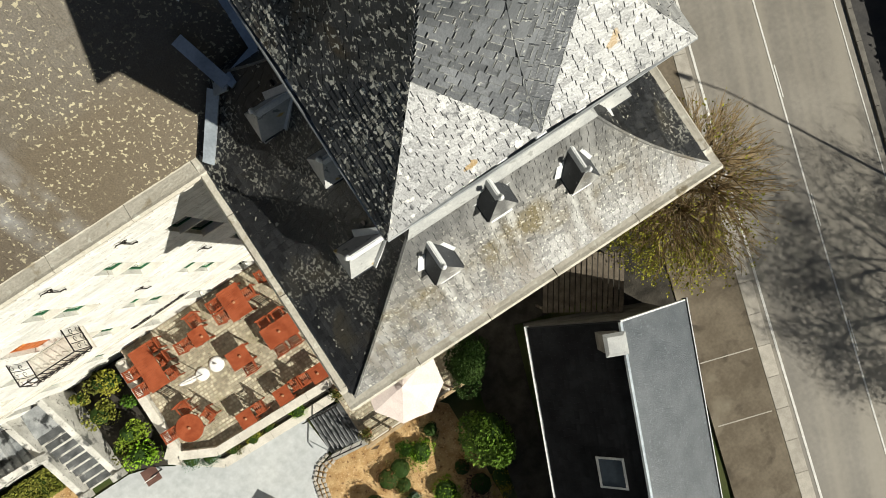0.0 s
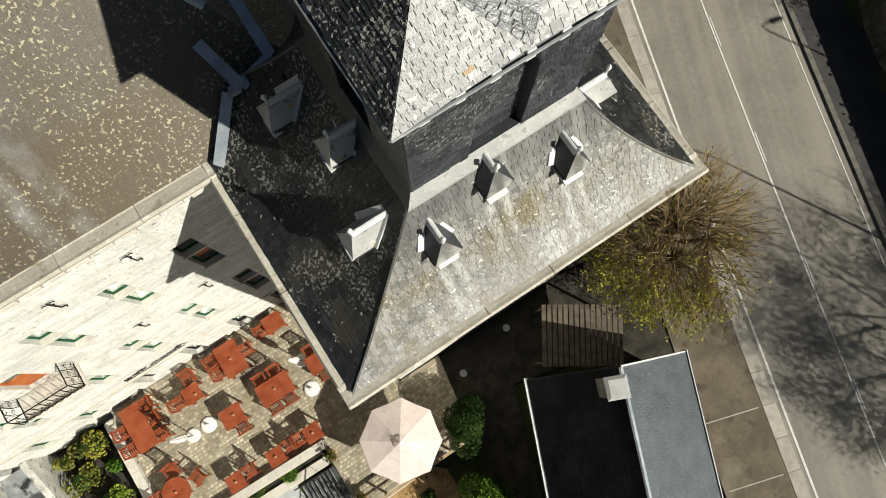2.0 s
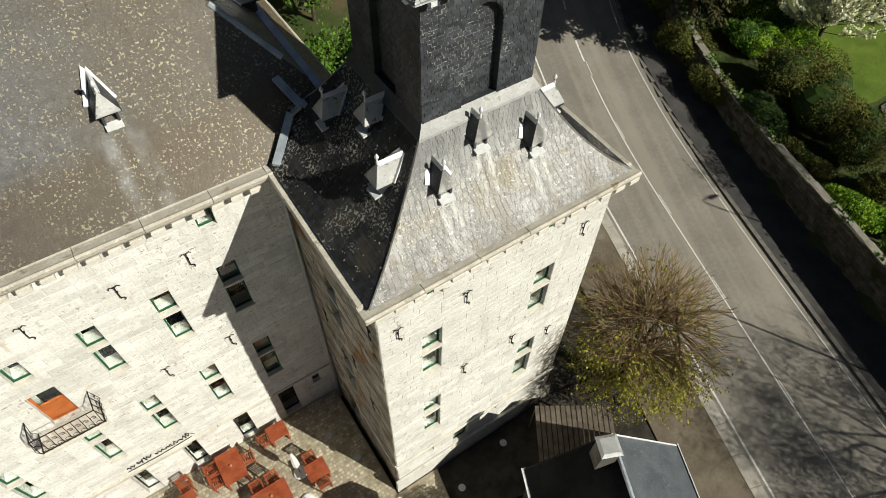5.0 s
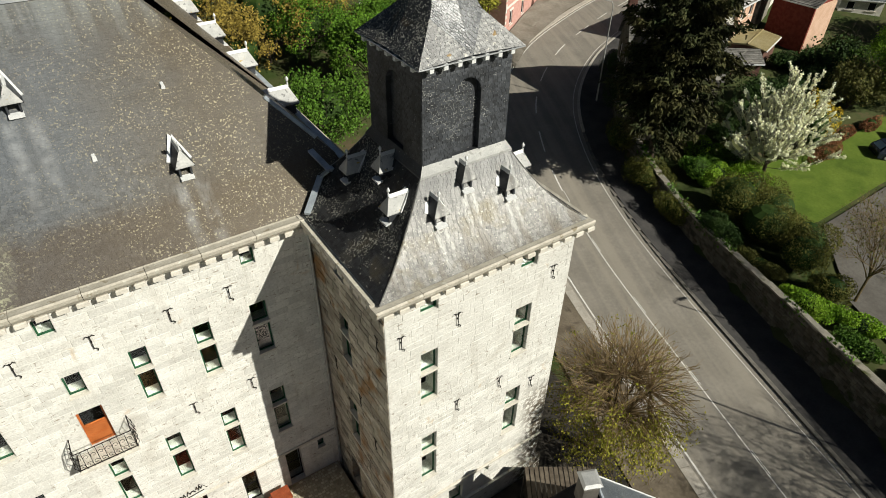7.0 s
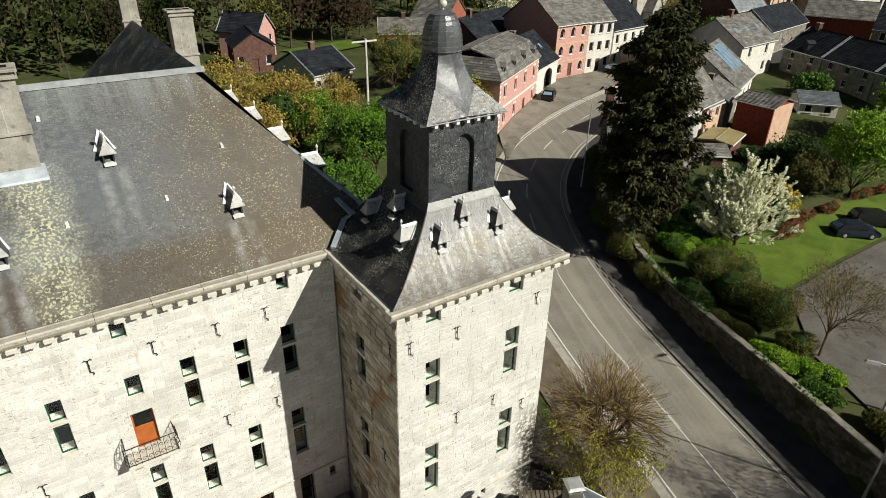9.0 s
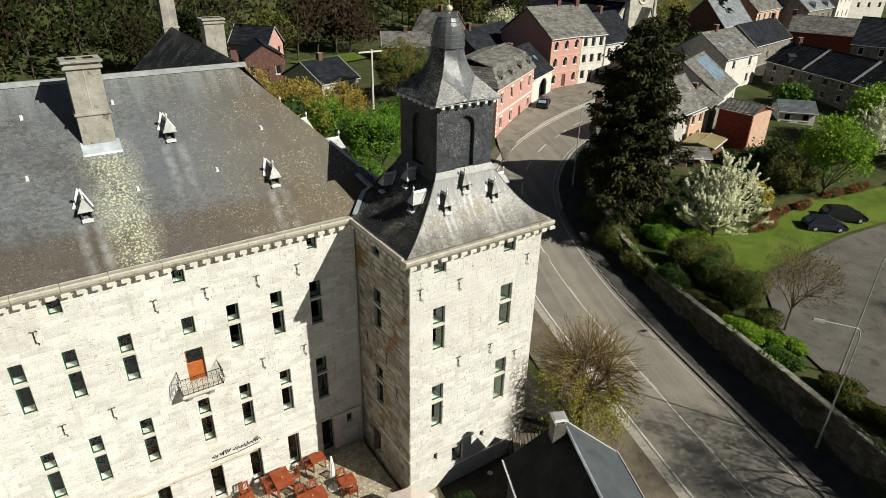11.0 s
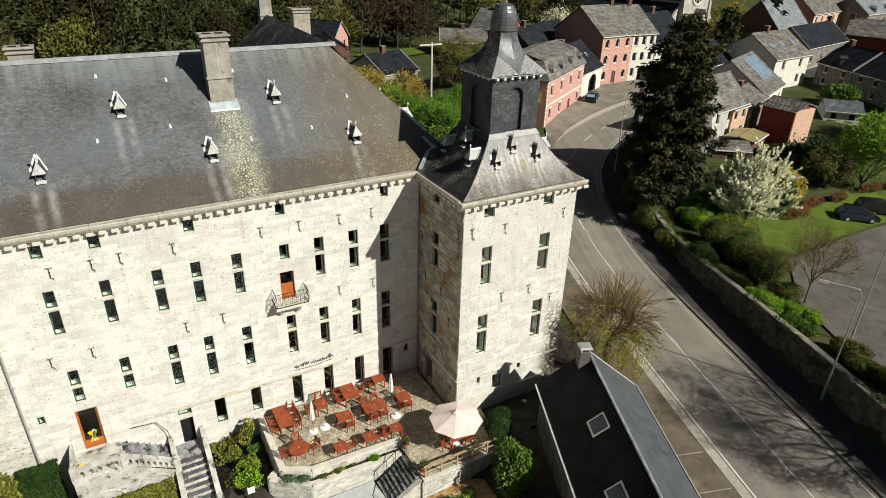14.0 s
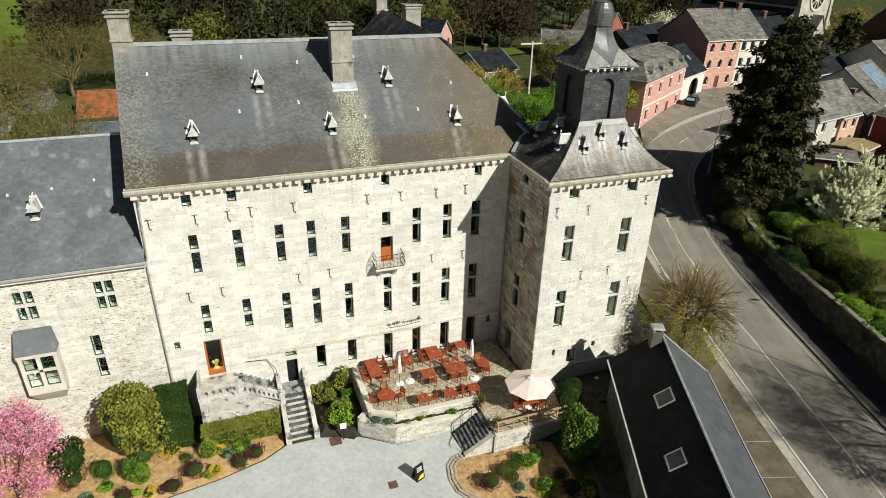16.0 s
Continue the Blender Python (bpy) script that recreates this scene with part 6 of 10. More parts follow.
part("inner_floor", mb, "dark_in", wing)
base, rows = MB(), MB()
rings = line_rings((WX0, FRONT - 0.42, 11.28), (MX0, FRONT - 0.42, 11.28), (WX0, 9.5, 17.35), (MX0, 9.5, 17.35), 0.19)
sheet(base, [rings[0], rings[-1]])
slate_rows(rows, [(Vector((-45.0, a.y, a.z)), b) for a, b in rings], 0.26, 0.009, rng)
back = line_rings((MX0, 15.2, 11.28), (WX0, 15.2, 11.28), (MX0, 9.5, 17.35), (WX0, 9.5, 17.35), 0.19)
sheet(base, [back[0], back[-1]])
wroof = part("roof", base, "slate_wing", wing, "blue-grey slate roof")
tagged(part("slates", rows, "slate_wing", wroof), kind="stuff")
rt = MB()
rt.box(WX0, 9.4, 17.3, MX0, 9.6, 17.42, chamfer=0.03)
part("ridge", rt, "lead", wroof)
gt = MB()
gt.box(WX0, FRONT - 0.46, 11.08, MX0 + 0.02, FRONT - 0.26, 11.24, chamfer=0.03)
part("gutter", gt, "galv", wing)
cb = MB()
cb.box(WX0, FRONT - 0.30, 10.86, MX0, FRONT + 0.04, 11.08, chamfer=0.04)
part("cornice", cb, "dressed", wing)
for x, y in ((-31.3, 6.2), (-39.0, 6.2)):
    dormer(wing, pose(x, y, 11.28 + (y - FRONT + 0.42) * 6.07 / 5.47 + 0.03), 1.10, "slate_dormer", 1.05, 1.1)
for x, y in ((-28.2, 7.6), (-30.4, 7.4), (-32.6, 7.3)):
    z = 11.28 + (y - FRONT + 0.42) * 6.07 / 5.47
    v = MB()
    v.box(x - 0.06, y - 0.12, z - 0.05, x + 0.06, y + 0.02, z + 0.09, chamfer=0.02)
    part("roof_hook", v, "zinc", wing)
# oriel window
orx0, orx1, ory = -33.62, -31.62, FRONT - 0.75
ori = MB()
ori.hexa([(orx0 + 0.3, FRONT - 0.1, 2.7), (orx1 - 0.3, FRONT - 0.1, 2.7), (orx1 - 0.3, FRONT, 2.7), (orx0 + 0.3, FRONT, 2.7)], [(orx0, ory, 3.6), (orx1, ory, 3.6), (orx1, FRONT, 3.6), (orx0, FRONT, 3.6)])
ori.box(orx0, ory, 3.6, orx1, FRONT, 4.1)
for x in (orx0, (orx0 + orx1) / 2 - 0.1, orx1 - 0.2):
    ori.box(x, ory, 4.1, x + 0.2, ory + 0.22, 6.2)
ori.box(orx0 + 0.2, ory, 5.15, orx1 - 0.2, ory + 0.22, 5.3)
for x in (orx0, orx1 - 0.2):
    ori.box(x, ory + 0.22, 4.1, x + 0.2, FRONT, 6.2)
ori.box(orx0 - 0.05, ory - 0.05, 6.2, orx1 + 0.05, FRONT, 6.45, chamfer=0.03)
oriel = part("oriel", ori, "dressed", wing, "pale stone oriel window with a lead roof")
om = MB()
om.hexa([(orx0 - 0.08, ory - 0.08, 6.45), (orx1 + 0.08, ory - 0.08, 6.45), (orx1 + 0.08, FRONT, 6.45), (orx0 - 0.08, FRONT, 6.45)], [(orx0 + 0.05, FRONT - 0.25, 7.75), (orx1 - 0.05, FRONT - 0.25, 7.75), (orx1 - 0.05, FRONT, 7.75), (orx0 + 0.05, FRONT, 7.75)])
part("oriel_roof", om, "slate_wing", oriel)
for a, b in ((orx0 + 0.2, (orx0 + orx1) / 2 - 0.1), ((orx0 + orx1) / 2 + 0.1, orx1 - 0.2)):
    for c, d in ((4.1, 5.15), (5.3, 6.2)):
        mb = MB()
        mb.box(a, ory + 0.10, c, a + 0.05, ory + 0.16, d)
        mb.box(b - 0.05, ory + 0.10, c, b, ory + 0.16, d)
        mb.box(a + 0.05, ory + 0.10, c, b - 0.05, ory + 0.16, c + 0.05)
        mb.box(a + 0.05, ory + 0.10, d - 0.05, b - 0.05, ory + 0.16, d)
        mb.box(a + 0.05, ory + 0.11, (c + d) / 2 - 0.015, b - 0.05, ory + 0.15, (c + d) / 2 + 0.015)
        part("casement", mb, "green_frame", oriel)
        mb = MB()
        mb.box(a + 0.05, ory + 0.125, c + 0.05, b - 0.05, ory + 0.135, d - 0.05)
        part("pane", mb, "glass", oriel)


# ---- terrace, steps and garden ----
def poly_wall(name, pts, z0, z1, t, material, parent=None, cap=None, **tags):
    """A low wall of straight stretches along a line, with a thickness."""
    mb = MB()
    for a, b in zip(pts, pts[1:]):
        a, b = Vector((*a, 0)), Vector((*b, 0))
        d = (b - a).normalized()
        s = Vector((-d.y, d.x, 0)) * (t / 2)
        e = d * (t * 0.25)
        mb.hexa([a - s - e + Vector((0, 0, z0)), b - s + e + Vector((0, 0, z0)), b + s + e + Vector((0, 0, z0)), a + s - e + Vector((0, 0, z0))],
                [a - s - e + Vector((0, 0, z1)), b - s + e + Vector((0, 0, z1)), b + s + e + Vector((0, 0, z1)), a + s - e + Vector((0, 0, z1))])
    ob = part(name, mb, material, parent, **tags)
    blocks = MB()
    for a, b in zip(pts, pts[1:]):
        a, b = Vector((*a, 0)), Vector((*b, 0))
        d = (b - a).normalized()
        ln = (b - a).length
        for side in (-1, 1):
            nrm = Vector((-d.y, d.x, 0)) * side
            z = z0 + 0.3
            while z < z1 - 0.06:
                hh = min(rng.uniform(0.12, 0.2), z1 - z)
                u = 0.0
                while u < ln - 0.05:
                    w = min(rng.uniform(0.2, 0.55), ln - u)
                    p, q = a + d * (u + 0.006) + nrm * (t / 2), a + d * (u + w - 0.006) + nrm * (t / 2)
                    o = nrm * rng.uniform(0.012, 0.035)
                    lo, hi = Vector((0, 0, z + 0.006)), Vector((0, 0, z + hh - 0.006))
                    e, f = d * 0.012, Vector((0, 0, 0.012))
                    blocks.hexa([p + lo, q + lo, q + hi, p + hi], [p + lo + o + e + f, q + lo + o - e + f, q + hi + o - e - f, p + hi + o + e - f])
                    u += w
                z += hh
    tagged(part("stonework", blocks, material, ob if parent is None else parent), kind="stuff")
    if cap:
        for a, b in zip(pts, pts[1:]):
            a, b = Vector((*a, 0)), Vector((*b, 0))
            d = (b - a).normalized()
            ln = (b - a).length
            s = Vector((-d.y, d.x, 0)) * (t / 2 + 0.05)
            n = max(1, round(ln / 1.1))
            for k in range(n):
                c = MB()
                p, q = a + d * (ln * k / n + 0.006), a + d * (ln * (k + 1) / n - 0.006)
                dz = rng.uniform(-0.008, 0.008)
                c.hexa([p - s + Vector((0, 0, z1)), q - s + Vector((0, 0, z1)), q + s + Vector((0, 0, z1)), p + s + Vector((0, 0, z1))],
                       [p - s * 0.94 + Vector((0, 0, z1 + 0.10 + dz)), q - s * 0.94 + Vector((0, 0, z1 + 0.10 + dz)), q + s * 0.94 + Vector((0, 0, z1 + 0.10 + dz)), p + s * 0.94 + Vector((0, 0, z1 + 0.10 + dz))])
                part("coping_stone", c, cap, ob)
    return ob


def inside(poly, x, y):
    hit = False
    for i in range(len(poly)):
        (x0, y0), (x1, y1) = poly[i - 1], poly[i]
        if (y0 > y) != (y1 > y) and x < (x1 - x0) * (y - y0) / (y1 - y0) + x0:
            hit = not hit
    return hit


TZ = 0.45
terrace_poly = [(-13.95, 4.43), (-13.95, -0.85), (-12.6, -1.5), (-7.1, -1.65), (-7.1, -4.95), (-1.5, -4.85), (-0.9, -1.35), (-2.9, -1.35), (-2.9, 4.43)]
mb = MB()
mb.prism(terrace_poly, -1.3, TZ - 0.02)
terrace = part("terrace", mb, "cobble_bed", kind="structure", label="raised cafe terrace paved with ochre cobbles", category="terrace")
stones = MB()
singles = []
y = -4.9
row = 0
while y < 4.4:
    x = -13.9 + (0.09 if row % 2 else 0.0)
    while x < -1.0:
        w, h = rng.uniform(0.13, 0.22), 0.155
        cx, cy = x + w / 2, y + h / 2
        if all(inside(terrace_poly, cx + a, cy + b) for a, b in ((-0.08, -0.08), (0.08, 0.08), (0.08, -0.08), (-0.08, 0.08))):
            j = 0.010
            z = TZ - 0.004 + rng.uniform(-0.004, 0.010)
            lo = [(x + j, y + j, TZ - 0.03), (x + w - j, y + j, TZ - 0.03), (x + w - j, y + h - j, TZ - 0.03), (x + j, y + h - j, TZ - 0.03)]
            hi = [(x + j + 0.02, y + j + 0.02, z), (x + w - j - 0.02, y + j + 0.02, z), (x + w - j - 0.02, y + h - j - 0.02, z), (x + j + 0.02, y + h - j - 0.02, z)]
            n = len(stones.v)
            stones.v += lo + hi
            stones.f += [(n + 4, n + 5, n + 6, n + 7), (n, n + 1, n + 5, n + 4), (n + 1, n + 2, n + 6, n + 5), (n + 2, n + 3, n + 7, n + 6), (n + 3, n, n + 4, n + 7)]
        x += w
    y += 0.155
    row += 1
tagged(part("cobbles", stones, "cobble", terrace), kind="stuff")
poly_wall("parapet", [(-14.1, 4.0), (-14.1, -0.85), (-12.62, -1.6), (-6.95, -1.78)], -1.3, 0.70, 0.30, "terrace_stone", terrace, "dressed")
poly_wall("planter_wall", [(-14.4, -0.35), (-14.85, -0.75), (-12.83, -2.25), (-9.2, -2.38), (-7.3, -2.42)], -1.3, 0.22, 0.30, "terrace_stone", kind="structure", label="low rubble planter wall at the terrace foot", category="wall", cap="dressed")
mb = MB()
mb.prism([(-14.7, -0.75), (-12.8, -2.15), (-7.3, -2.3), (-7.3, -1.9), (-12.6, -1.72), (-14.15, -0.9)], -1.2, 0.20)
part("planter_soil", mb, "soil", kind="structure", label="dark planter soil along the terrace wall", category="soil")
poly_wall("front_wall", [(-7.1, -5.0), (-1.5, -4.9)], -1.3, 0.30, 0.28, "terrace_stone", terrace, "dressed")
# courtyard paving at the tower's foot, its shade put into the dark colour
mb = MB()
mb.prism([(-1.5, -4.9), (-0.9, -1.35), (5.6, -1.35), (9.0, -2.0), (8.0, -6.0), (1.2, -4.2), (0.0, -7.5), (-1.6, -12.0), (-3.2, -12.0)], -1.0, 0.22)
part("courtyard", mb, "soil", kind="structure", label="cobbled yard between tower and outbuilding, shade in its colour", category="yard")


def flight(name, x0, x1, y0, y1, z0, z1, n, label, along="y", material="step"):
    """Solid steps from (y0, z0) at the top down to (y1, z1); along x: from x0 down to x1."""
    st = thing(name, label, "steps", kind="structure")
    for k in range(n):
        mb = MB()
        z = z0 + (z1 - z0) * (k + 0.5) / n
        if along == "y":
            a, b = y0 + (y1 - y0) * k / n, y0 + (y1 - y0) * (k + 1) / n
            a, b = min(a, b), max(a, b)
            mb.box(x0, a - 0.03, z1 - 0.3, x1, b, z, chamfer=0.015)
        else:
            a, b = x0 + (x1 - x0) * k / n, x0 + (x1 - x0) * (k + 1) / n
            a, b = min(a, b), max(a, b)
            mb.box(a, y0, z1 - 0.3, b + 0.03, y1, z, chamfer=0.015)
        one = part("step", mb, material, st)
        mb = MB()
        if along == "y":
            mb.box(x0 + 0.02, a + 0.05, z, x1 - 0.02, b, z + 0.005)
        else:
            mb.box(a, y0 + 0.02, z, b - 0.05 if x1 > x0 else b, y1 - 0.02, z + 0.005)
            mb.v = [(min(max(vx, a + 0.05), b), vy, vz) for vx, vy, vz in mb.v]
        part("tread", mb, "tread", one)
    return st


right_steps = flight("terrace_steps", -7.15, -9.05, -4.65, -2.75, TZ, -1.0, 8, "bluestone steps down from the terrace with iron handrails", "x")
for y in (-4.68, -2.72):
    mb = MB()
    mb.tube([(-7.05, y, TZ + 0.92), (-9.1, y, -0.05), (-9.25, y, -0.35)], 0.026, 6)
    for k in range(4):
        x = -7.15 - 0.62 * k
        z = TZ - 1.45 * (k * 0.62) / 1.9
        mb.cyl((x, y, z - 0.15), (x, y, z + 0.90), 0.018, 0.018, 5)
    part("handrail", mb, "iron", right_steps)
mb = MB()
mb.hexa([(-9.1, -5.0, -1.25), (-7.1, -5.0, -1.25), (-7.1, -4.7, -1.25), (-9.1, -4.7, -1.25)], [(-9.1, -5.0, -0.8), (-7.1, -5.0, 0.35), (-7.1, -4.7, 0.35), (-9.1, -4.7, -0.8)])
part("string_wall", mb, "terrace_stone", right_steps)

# timber guard rail over the front wall
rail = thing("guard_rail", "pale timber guard rail on the terrace edge", "railing")
for k in range(6):
    x = -6.9 + k * 1.06
    mb = MB()
    mb.box(x - 0.04, -4.98, 0.40, x + 0.04, -4.90, 1.22)
    part("post", mb, "wood_pale", rail)
mb = MB()
mb.box(-7.0, -5.0, 1.22, -1.5, -4.87, 1.28)
part("handrail", mb, "wood_pale", rail)
mb = MB()
mb.box(-7.0, -4.955, 0.78, -1.5, -4.925, 0.84)
part("midrail", mb, "wood_pale", rail)

# entrance stair (perron) with pierced balustrade
perron = thing("entrance_perron", "weathered grey stone entrance perron with pierced balustrade", "stairs", kind="structure")
PX0, PX1, PY = -24.45, -21.95, 2.25
mb = MB()
mb.box(PX0, PY, -1.2, PX1, FRONT, 1.98, chamfer=0.02)
part("platform", mb, "perron", perron)
mb = MB()
mb.hexa([(PX1, PY, -1.2), (-19.35, PY, -1.2), (-19.35, PY + 0.28, -1.2), (PX1, PY + 0.28, -1.2)], [(PX1, PY, 2.0), (-19.35, PY, 0.55), (-19.35, PY + 0.28, 0.55), (PX1, PY + 0.28, 2.0)])
part("string_wall", mb, "perron", perron)
for k in range(9):
    mb = MB()
    x = PX1 + k * 0.285
    mb.box(x, PY + 0.28, -1.0, x + 0.30, FRONT, 1.98 - (k + 1) * 0.165, chamfer=0.012)
    part("step", mb, "step", perron)
for a0, b0 in ((PX0 + 0.45, 0.9), (PX0 + 2.9, 0.9)):
    mb = MB()
    pts = [(a0 + b0 * (1 - math.cos(math.pi * k / 10)), PY - 0.02, -0.2 + 0.85 * math.sin(math.pi * k / 10)) for k in range(11)]
    mb.tube(pts, 0.07, 5)
    part("arch_moulding", mb, "perron", perron)


def pierced_run(a, b, n):
    """A balustrade slab between two points with a row of oval piercings."""
    a, b = Vector(a), Vector(b)
    for k in range(n):
        mb = MB()
        for s0, s1 in ((0.0, 0.25), (0.75, 1.0)):
            p, q = a.lerp(b, (k + s0) / n), a.lerp(b, (k + s1) / n)
            mb.hexa([p + Vector((0, 0, 0)), q, q + Vector((0, 0.16, 0)), p + Vector((0, 0.16, 0))], [p + Vector((0, 0, 0.62)), q + Vector((0, 0, 0.62)), q + Vector((0, 0.16, 0.62)), p + Vector((0, 0.16, 0.62))])
        for s0, s1, lo, hi in ((0.25, 0.5, 0.20, 0.10), (0.5, 0.75, 0.10, 0.20)):
            p, q = a.lerp(b, (k + s0) / n), a.lerp(b, (k + s1) / n)
            up = lambda v, z: v + Vector((0, 0, z))
            w = Vector((0, 0.16, 0))
            mb.hexa([p, q, q + w, p + w], [up(p, lo), up(q, hi), up(q + w, hi), up(p + w, lo)])
            mb.hexa([up(p, 0.62 - lo), up(q, 0.62 - hi), up(q + w, 0.62 - hi), up(p + w, 0.62 - lo)], [up(p, 0.62), up(q, 0.62), up(q + w, 0.62), up(p + w, 0.62)])
        part("baluster", mb, "perron", perron)
    mb = MB()
    w = Vector((0, 0.26, 0))
    o = Vector((0, -0.05, 0))
    mb.hexa([a + o + Vector((0, 0, 0.62)), b + o + Vector((0, 0, 0.62)), b + o + w + Vector((0, 0, 0.62)), a + o + w + Vector((0, 0, 0.62))], [a + o + Vector((0, 0, 0.76)), b + o + Vector((0, 0, 0.76)), b + o + w + Vector((0, 0, 0.76)), a + o + w + Vector((0, 0, 0.76))])
    part("coping", mb, "perron", perron)


pierced_run((PX0 + 0.3, PY, 2.0), (PX1 - 0.1, PY, 2.0), 5)
pierced_run((PX1 + 0.2, PY, 1.9), (-19.5, PY, 0.52), 8)
for x, z in ((PX0 + 0.13, 2.0), (PX1 + 0.05, 2.0), (-19.35, 0.4)):
    mb = MB()
    mb.box(x - 0.16, PY - 0.06, z - 0.1, x + 0.16, PY + 0.24, z + 0.86, chamfer=0.03)
    part("pier", mb, "perron", perron)
mb = MB()
mb.box(PX0, PY + 0.3, 1.98, PX0 + 0.16, FRONT, 2.75, chamfer=0.02)
part("side_parapet", mb, "perron", perron)
mb = MB()
mb.tube([(PX1 + 0.6, FRONT - 0.15, 2.75), (-20.0, FRONT - 0.15, 2.62), (-19.5, FRONT - 0.3, 1.9), (-19.4, FRONT - 0.3, 1.2)], 0.022, 6)
part("handrail", mb, "iron", perron)
lower = flight("garden_steps", -19.25, -17.75, 3.2, 0.05, 0.30, -1.0, 8, "worn wet-dark bluestone steps down to the drive", "y", "perron")
mb = MB()
mb.box(-19.25, 3.2, -1.0, -17.75, FRONT, 0.30)
part("landing", mb, "step", lower)
for x0, x1 in ((-19.55, -19.25), (-17.75, -17.45)):
    mb = MB()
    mb.hexa([(x0, -0.1, -1.2), (x1, -0.1, -1.2), (x1, FRONT, -1.2), (x0, FRONT, -1.2)], [(x0, -0.1, -0.55), (x1, -0.1, -0.55), (x1, FRONT, 1.25), (x0, FRONT, 1.25)])
    part("string_wall", mb, "perron", lower)
    mb = MB()
    mb.box(x0 - 0.03, -0.28, -1.2, x1 + 0.03, 0.06, -0.25, chamfer=0.03)
    part("pier", mb, "perron", lower)


def flat_patch(name, pts, z, material, label, category, mound=0.0):
    mb = MB()
    if mound:
        cx, cy = sum(p[0] for p in pts) / len(pts), sum(p[1] for p in pts) / len(pts)
        for i in range(len(pts)):
            a, b = pts[i - 1], pts[i]
            am, bm_ = (a[0] * 0.75 + cx * 0.25, a[1] * 0.75 + cy * 0.25), (b[0] * 0.75 + cx * 0.25, b[1] * 0.75 + cy * 0.25)
            mb.face((*a, z), (*b, z), (*bm_, z + mound), (*am, z + mound))
            mb.face((*am, z + mound), (*bm_, z + mound), (cx, cy, z + mound * 1.2))
    else:
        mb.face(*[(x, y, z) for x, y in pts])
    ob = part(name, mb, material, kind="structure", label=label, category=category)
    bm = bmesh.new()
    bm.from_mesh(ob.data)
    bmesh.ops.triangulate(bm, faces=bm.faces[:])
    bmesh.ops.recalc_face_normals(bm, faces=bm.faces[:])
    if sum(f.normal.z for f in bm.faces) < 0:
        bmesh.ops.reverse_faces(bm, faces=bm.faces[:])
    bm.to_mesh(ob.data)
    bm.free()
    return ob


flat_patch("driveway", [(-48, -7), (-34, -4.2), (-26.5, -2.35), (-23.7, -1.9), (-21, -1.15), (-19.6, -0.35), (-17.4, -0.35), (-16.2, -0.7), (-15.4, -1.2), (-15.1, -1.0), (-12.85, -2.55), (-9.2, -2.6), (-9.05, -4.5), (-9.95, -4.75), (-10.45, -5.3), (-10.7, -6.4), (-10.6, -7.4), (-10.1, -8.2), (-8.7, -9.9), (-6.7, -11.7), (-6.0, -16), (-4.5, -30), (-4.5, -45), (-48, -45)], -0.96, "gravel", "pale grey gravel forecourt drive", "driveway")
flat_patch("flower_bed", [(-34, -4.1), (-26.5, -2.25), (-23.7, -1.8), (-21, -1.05), (-19.75, -0.3), (-19.7, 1.0), (-24.6, 1.2), (-26.5, 4.4), (-38, 4.4), (-40, -4)], -0.97, "mulch", "bark-mulched flower bed before the house", "flower bed", 0.12)
flat_patch("flower_bed", [(-9.85, -4.8), (-7.1, -5.2), (-1.8, -5.05), (-1.9, -8.0), (-3.0, -12.0), (-6.6, -11.6), (-8.6, -9.8), (-10.0, -8.1), (-10.5, -7.4), (-10.6, -6.4), (-10.35, -5.3)], -0.99, "mulch", "orange bark-mulched bed below the terrace", "flower bed", 0.15)
flat_patch("flower_bed", [(-17.4, -0.2), (-17.4, 4.42), (-14.2, 4.42), (-14.2, -0.9), (-15.3, -1.1), (-16.4, -0.6)], -0.93, "soil", "dark planted bed beside the terrace wall", "flower bed", 0.35)
flat_patch("planting_strip", [(-8.9, -5.6), (-7.2, -5.5), (-5.3, -5.9), (-4.6, -7.4), (-5.6, -8.6), (-7.4, -8.9), (-8.9, -7.9), (-9.3, -6.7)], -0.90, "bed_soil", "dark bare planting soil in the mulch bed", "soil", 0.06)
edging = thing("bed_edging", "row of pale cobbles edging the mulch bed", "edging", kind="structure")
pts = [(-9.2, -4.6), (-9.9, -4.78), (-10.4, -5.3), (-10.65, -6.4), (-10.55, -7.4), (-10.05, -8.15), (-8.65, -9.85), (-6.65, -11.65)]
for a, b, out in [(p, q, o) for o in (0.0, 0.21, 0.42) for p, q in zip(pts, pts[1:])]:
    a, b = Vector((*a, 0)), Vector((*b, 0))
    side = (b - a).normalized()
    a, b = (p + Vector((side.y, -side.x, 0)) * -out for p in (a, b))
    n = max(1, int((b - a).length / 0.22))
    for k in range(n):
        p = a.lerp(b, (k + 0.5) / n)
        mb = MB()
        mb.box(-0.09, -0.07, -1.1, 0.09, 0.07, -0.88 + rng.uniform(-0.02, 0.02), pose(p.x, p.y, 0, 0, 0, math.degrees(math.atan2(b.y - a.y, b.x - a.x)) + rng.uniform(-8, 8)), chamfer=0.02)
        part("edge_cobble", mb, "kerb", edging)
for x, y, s in ((-14.0, -5.6, 0.55), (-16.55, -0.95, 0.75)):
    mb = MB()
    mb.box(x - s / 2, y - s / 2, -1.0, x + s / 2, y + s / 2, -0.945)
    part("ground_plate", mb, "brick_dark", kind="structure", label="rusty iron cover plate set in the drive", category="cover plate")
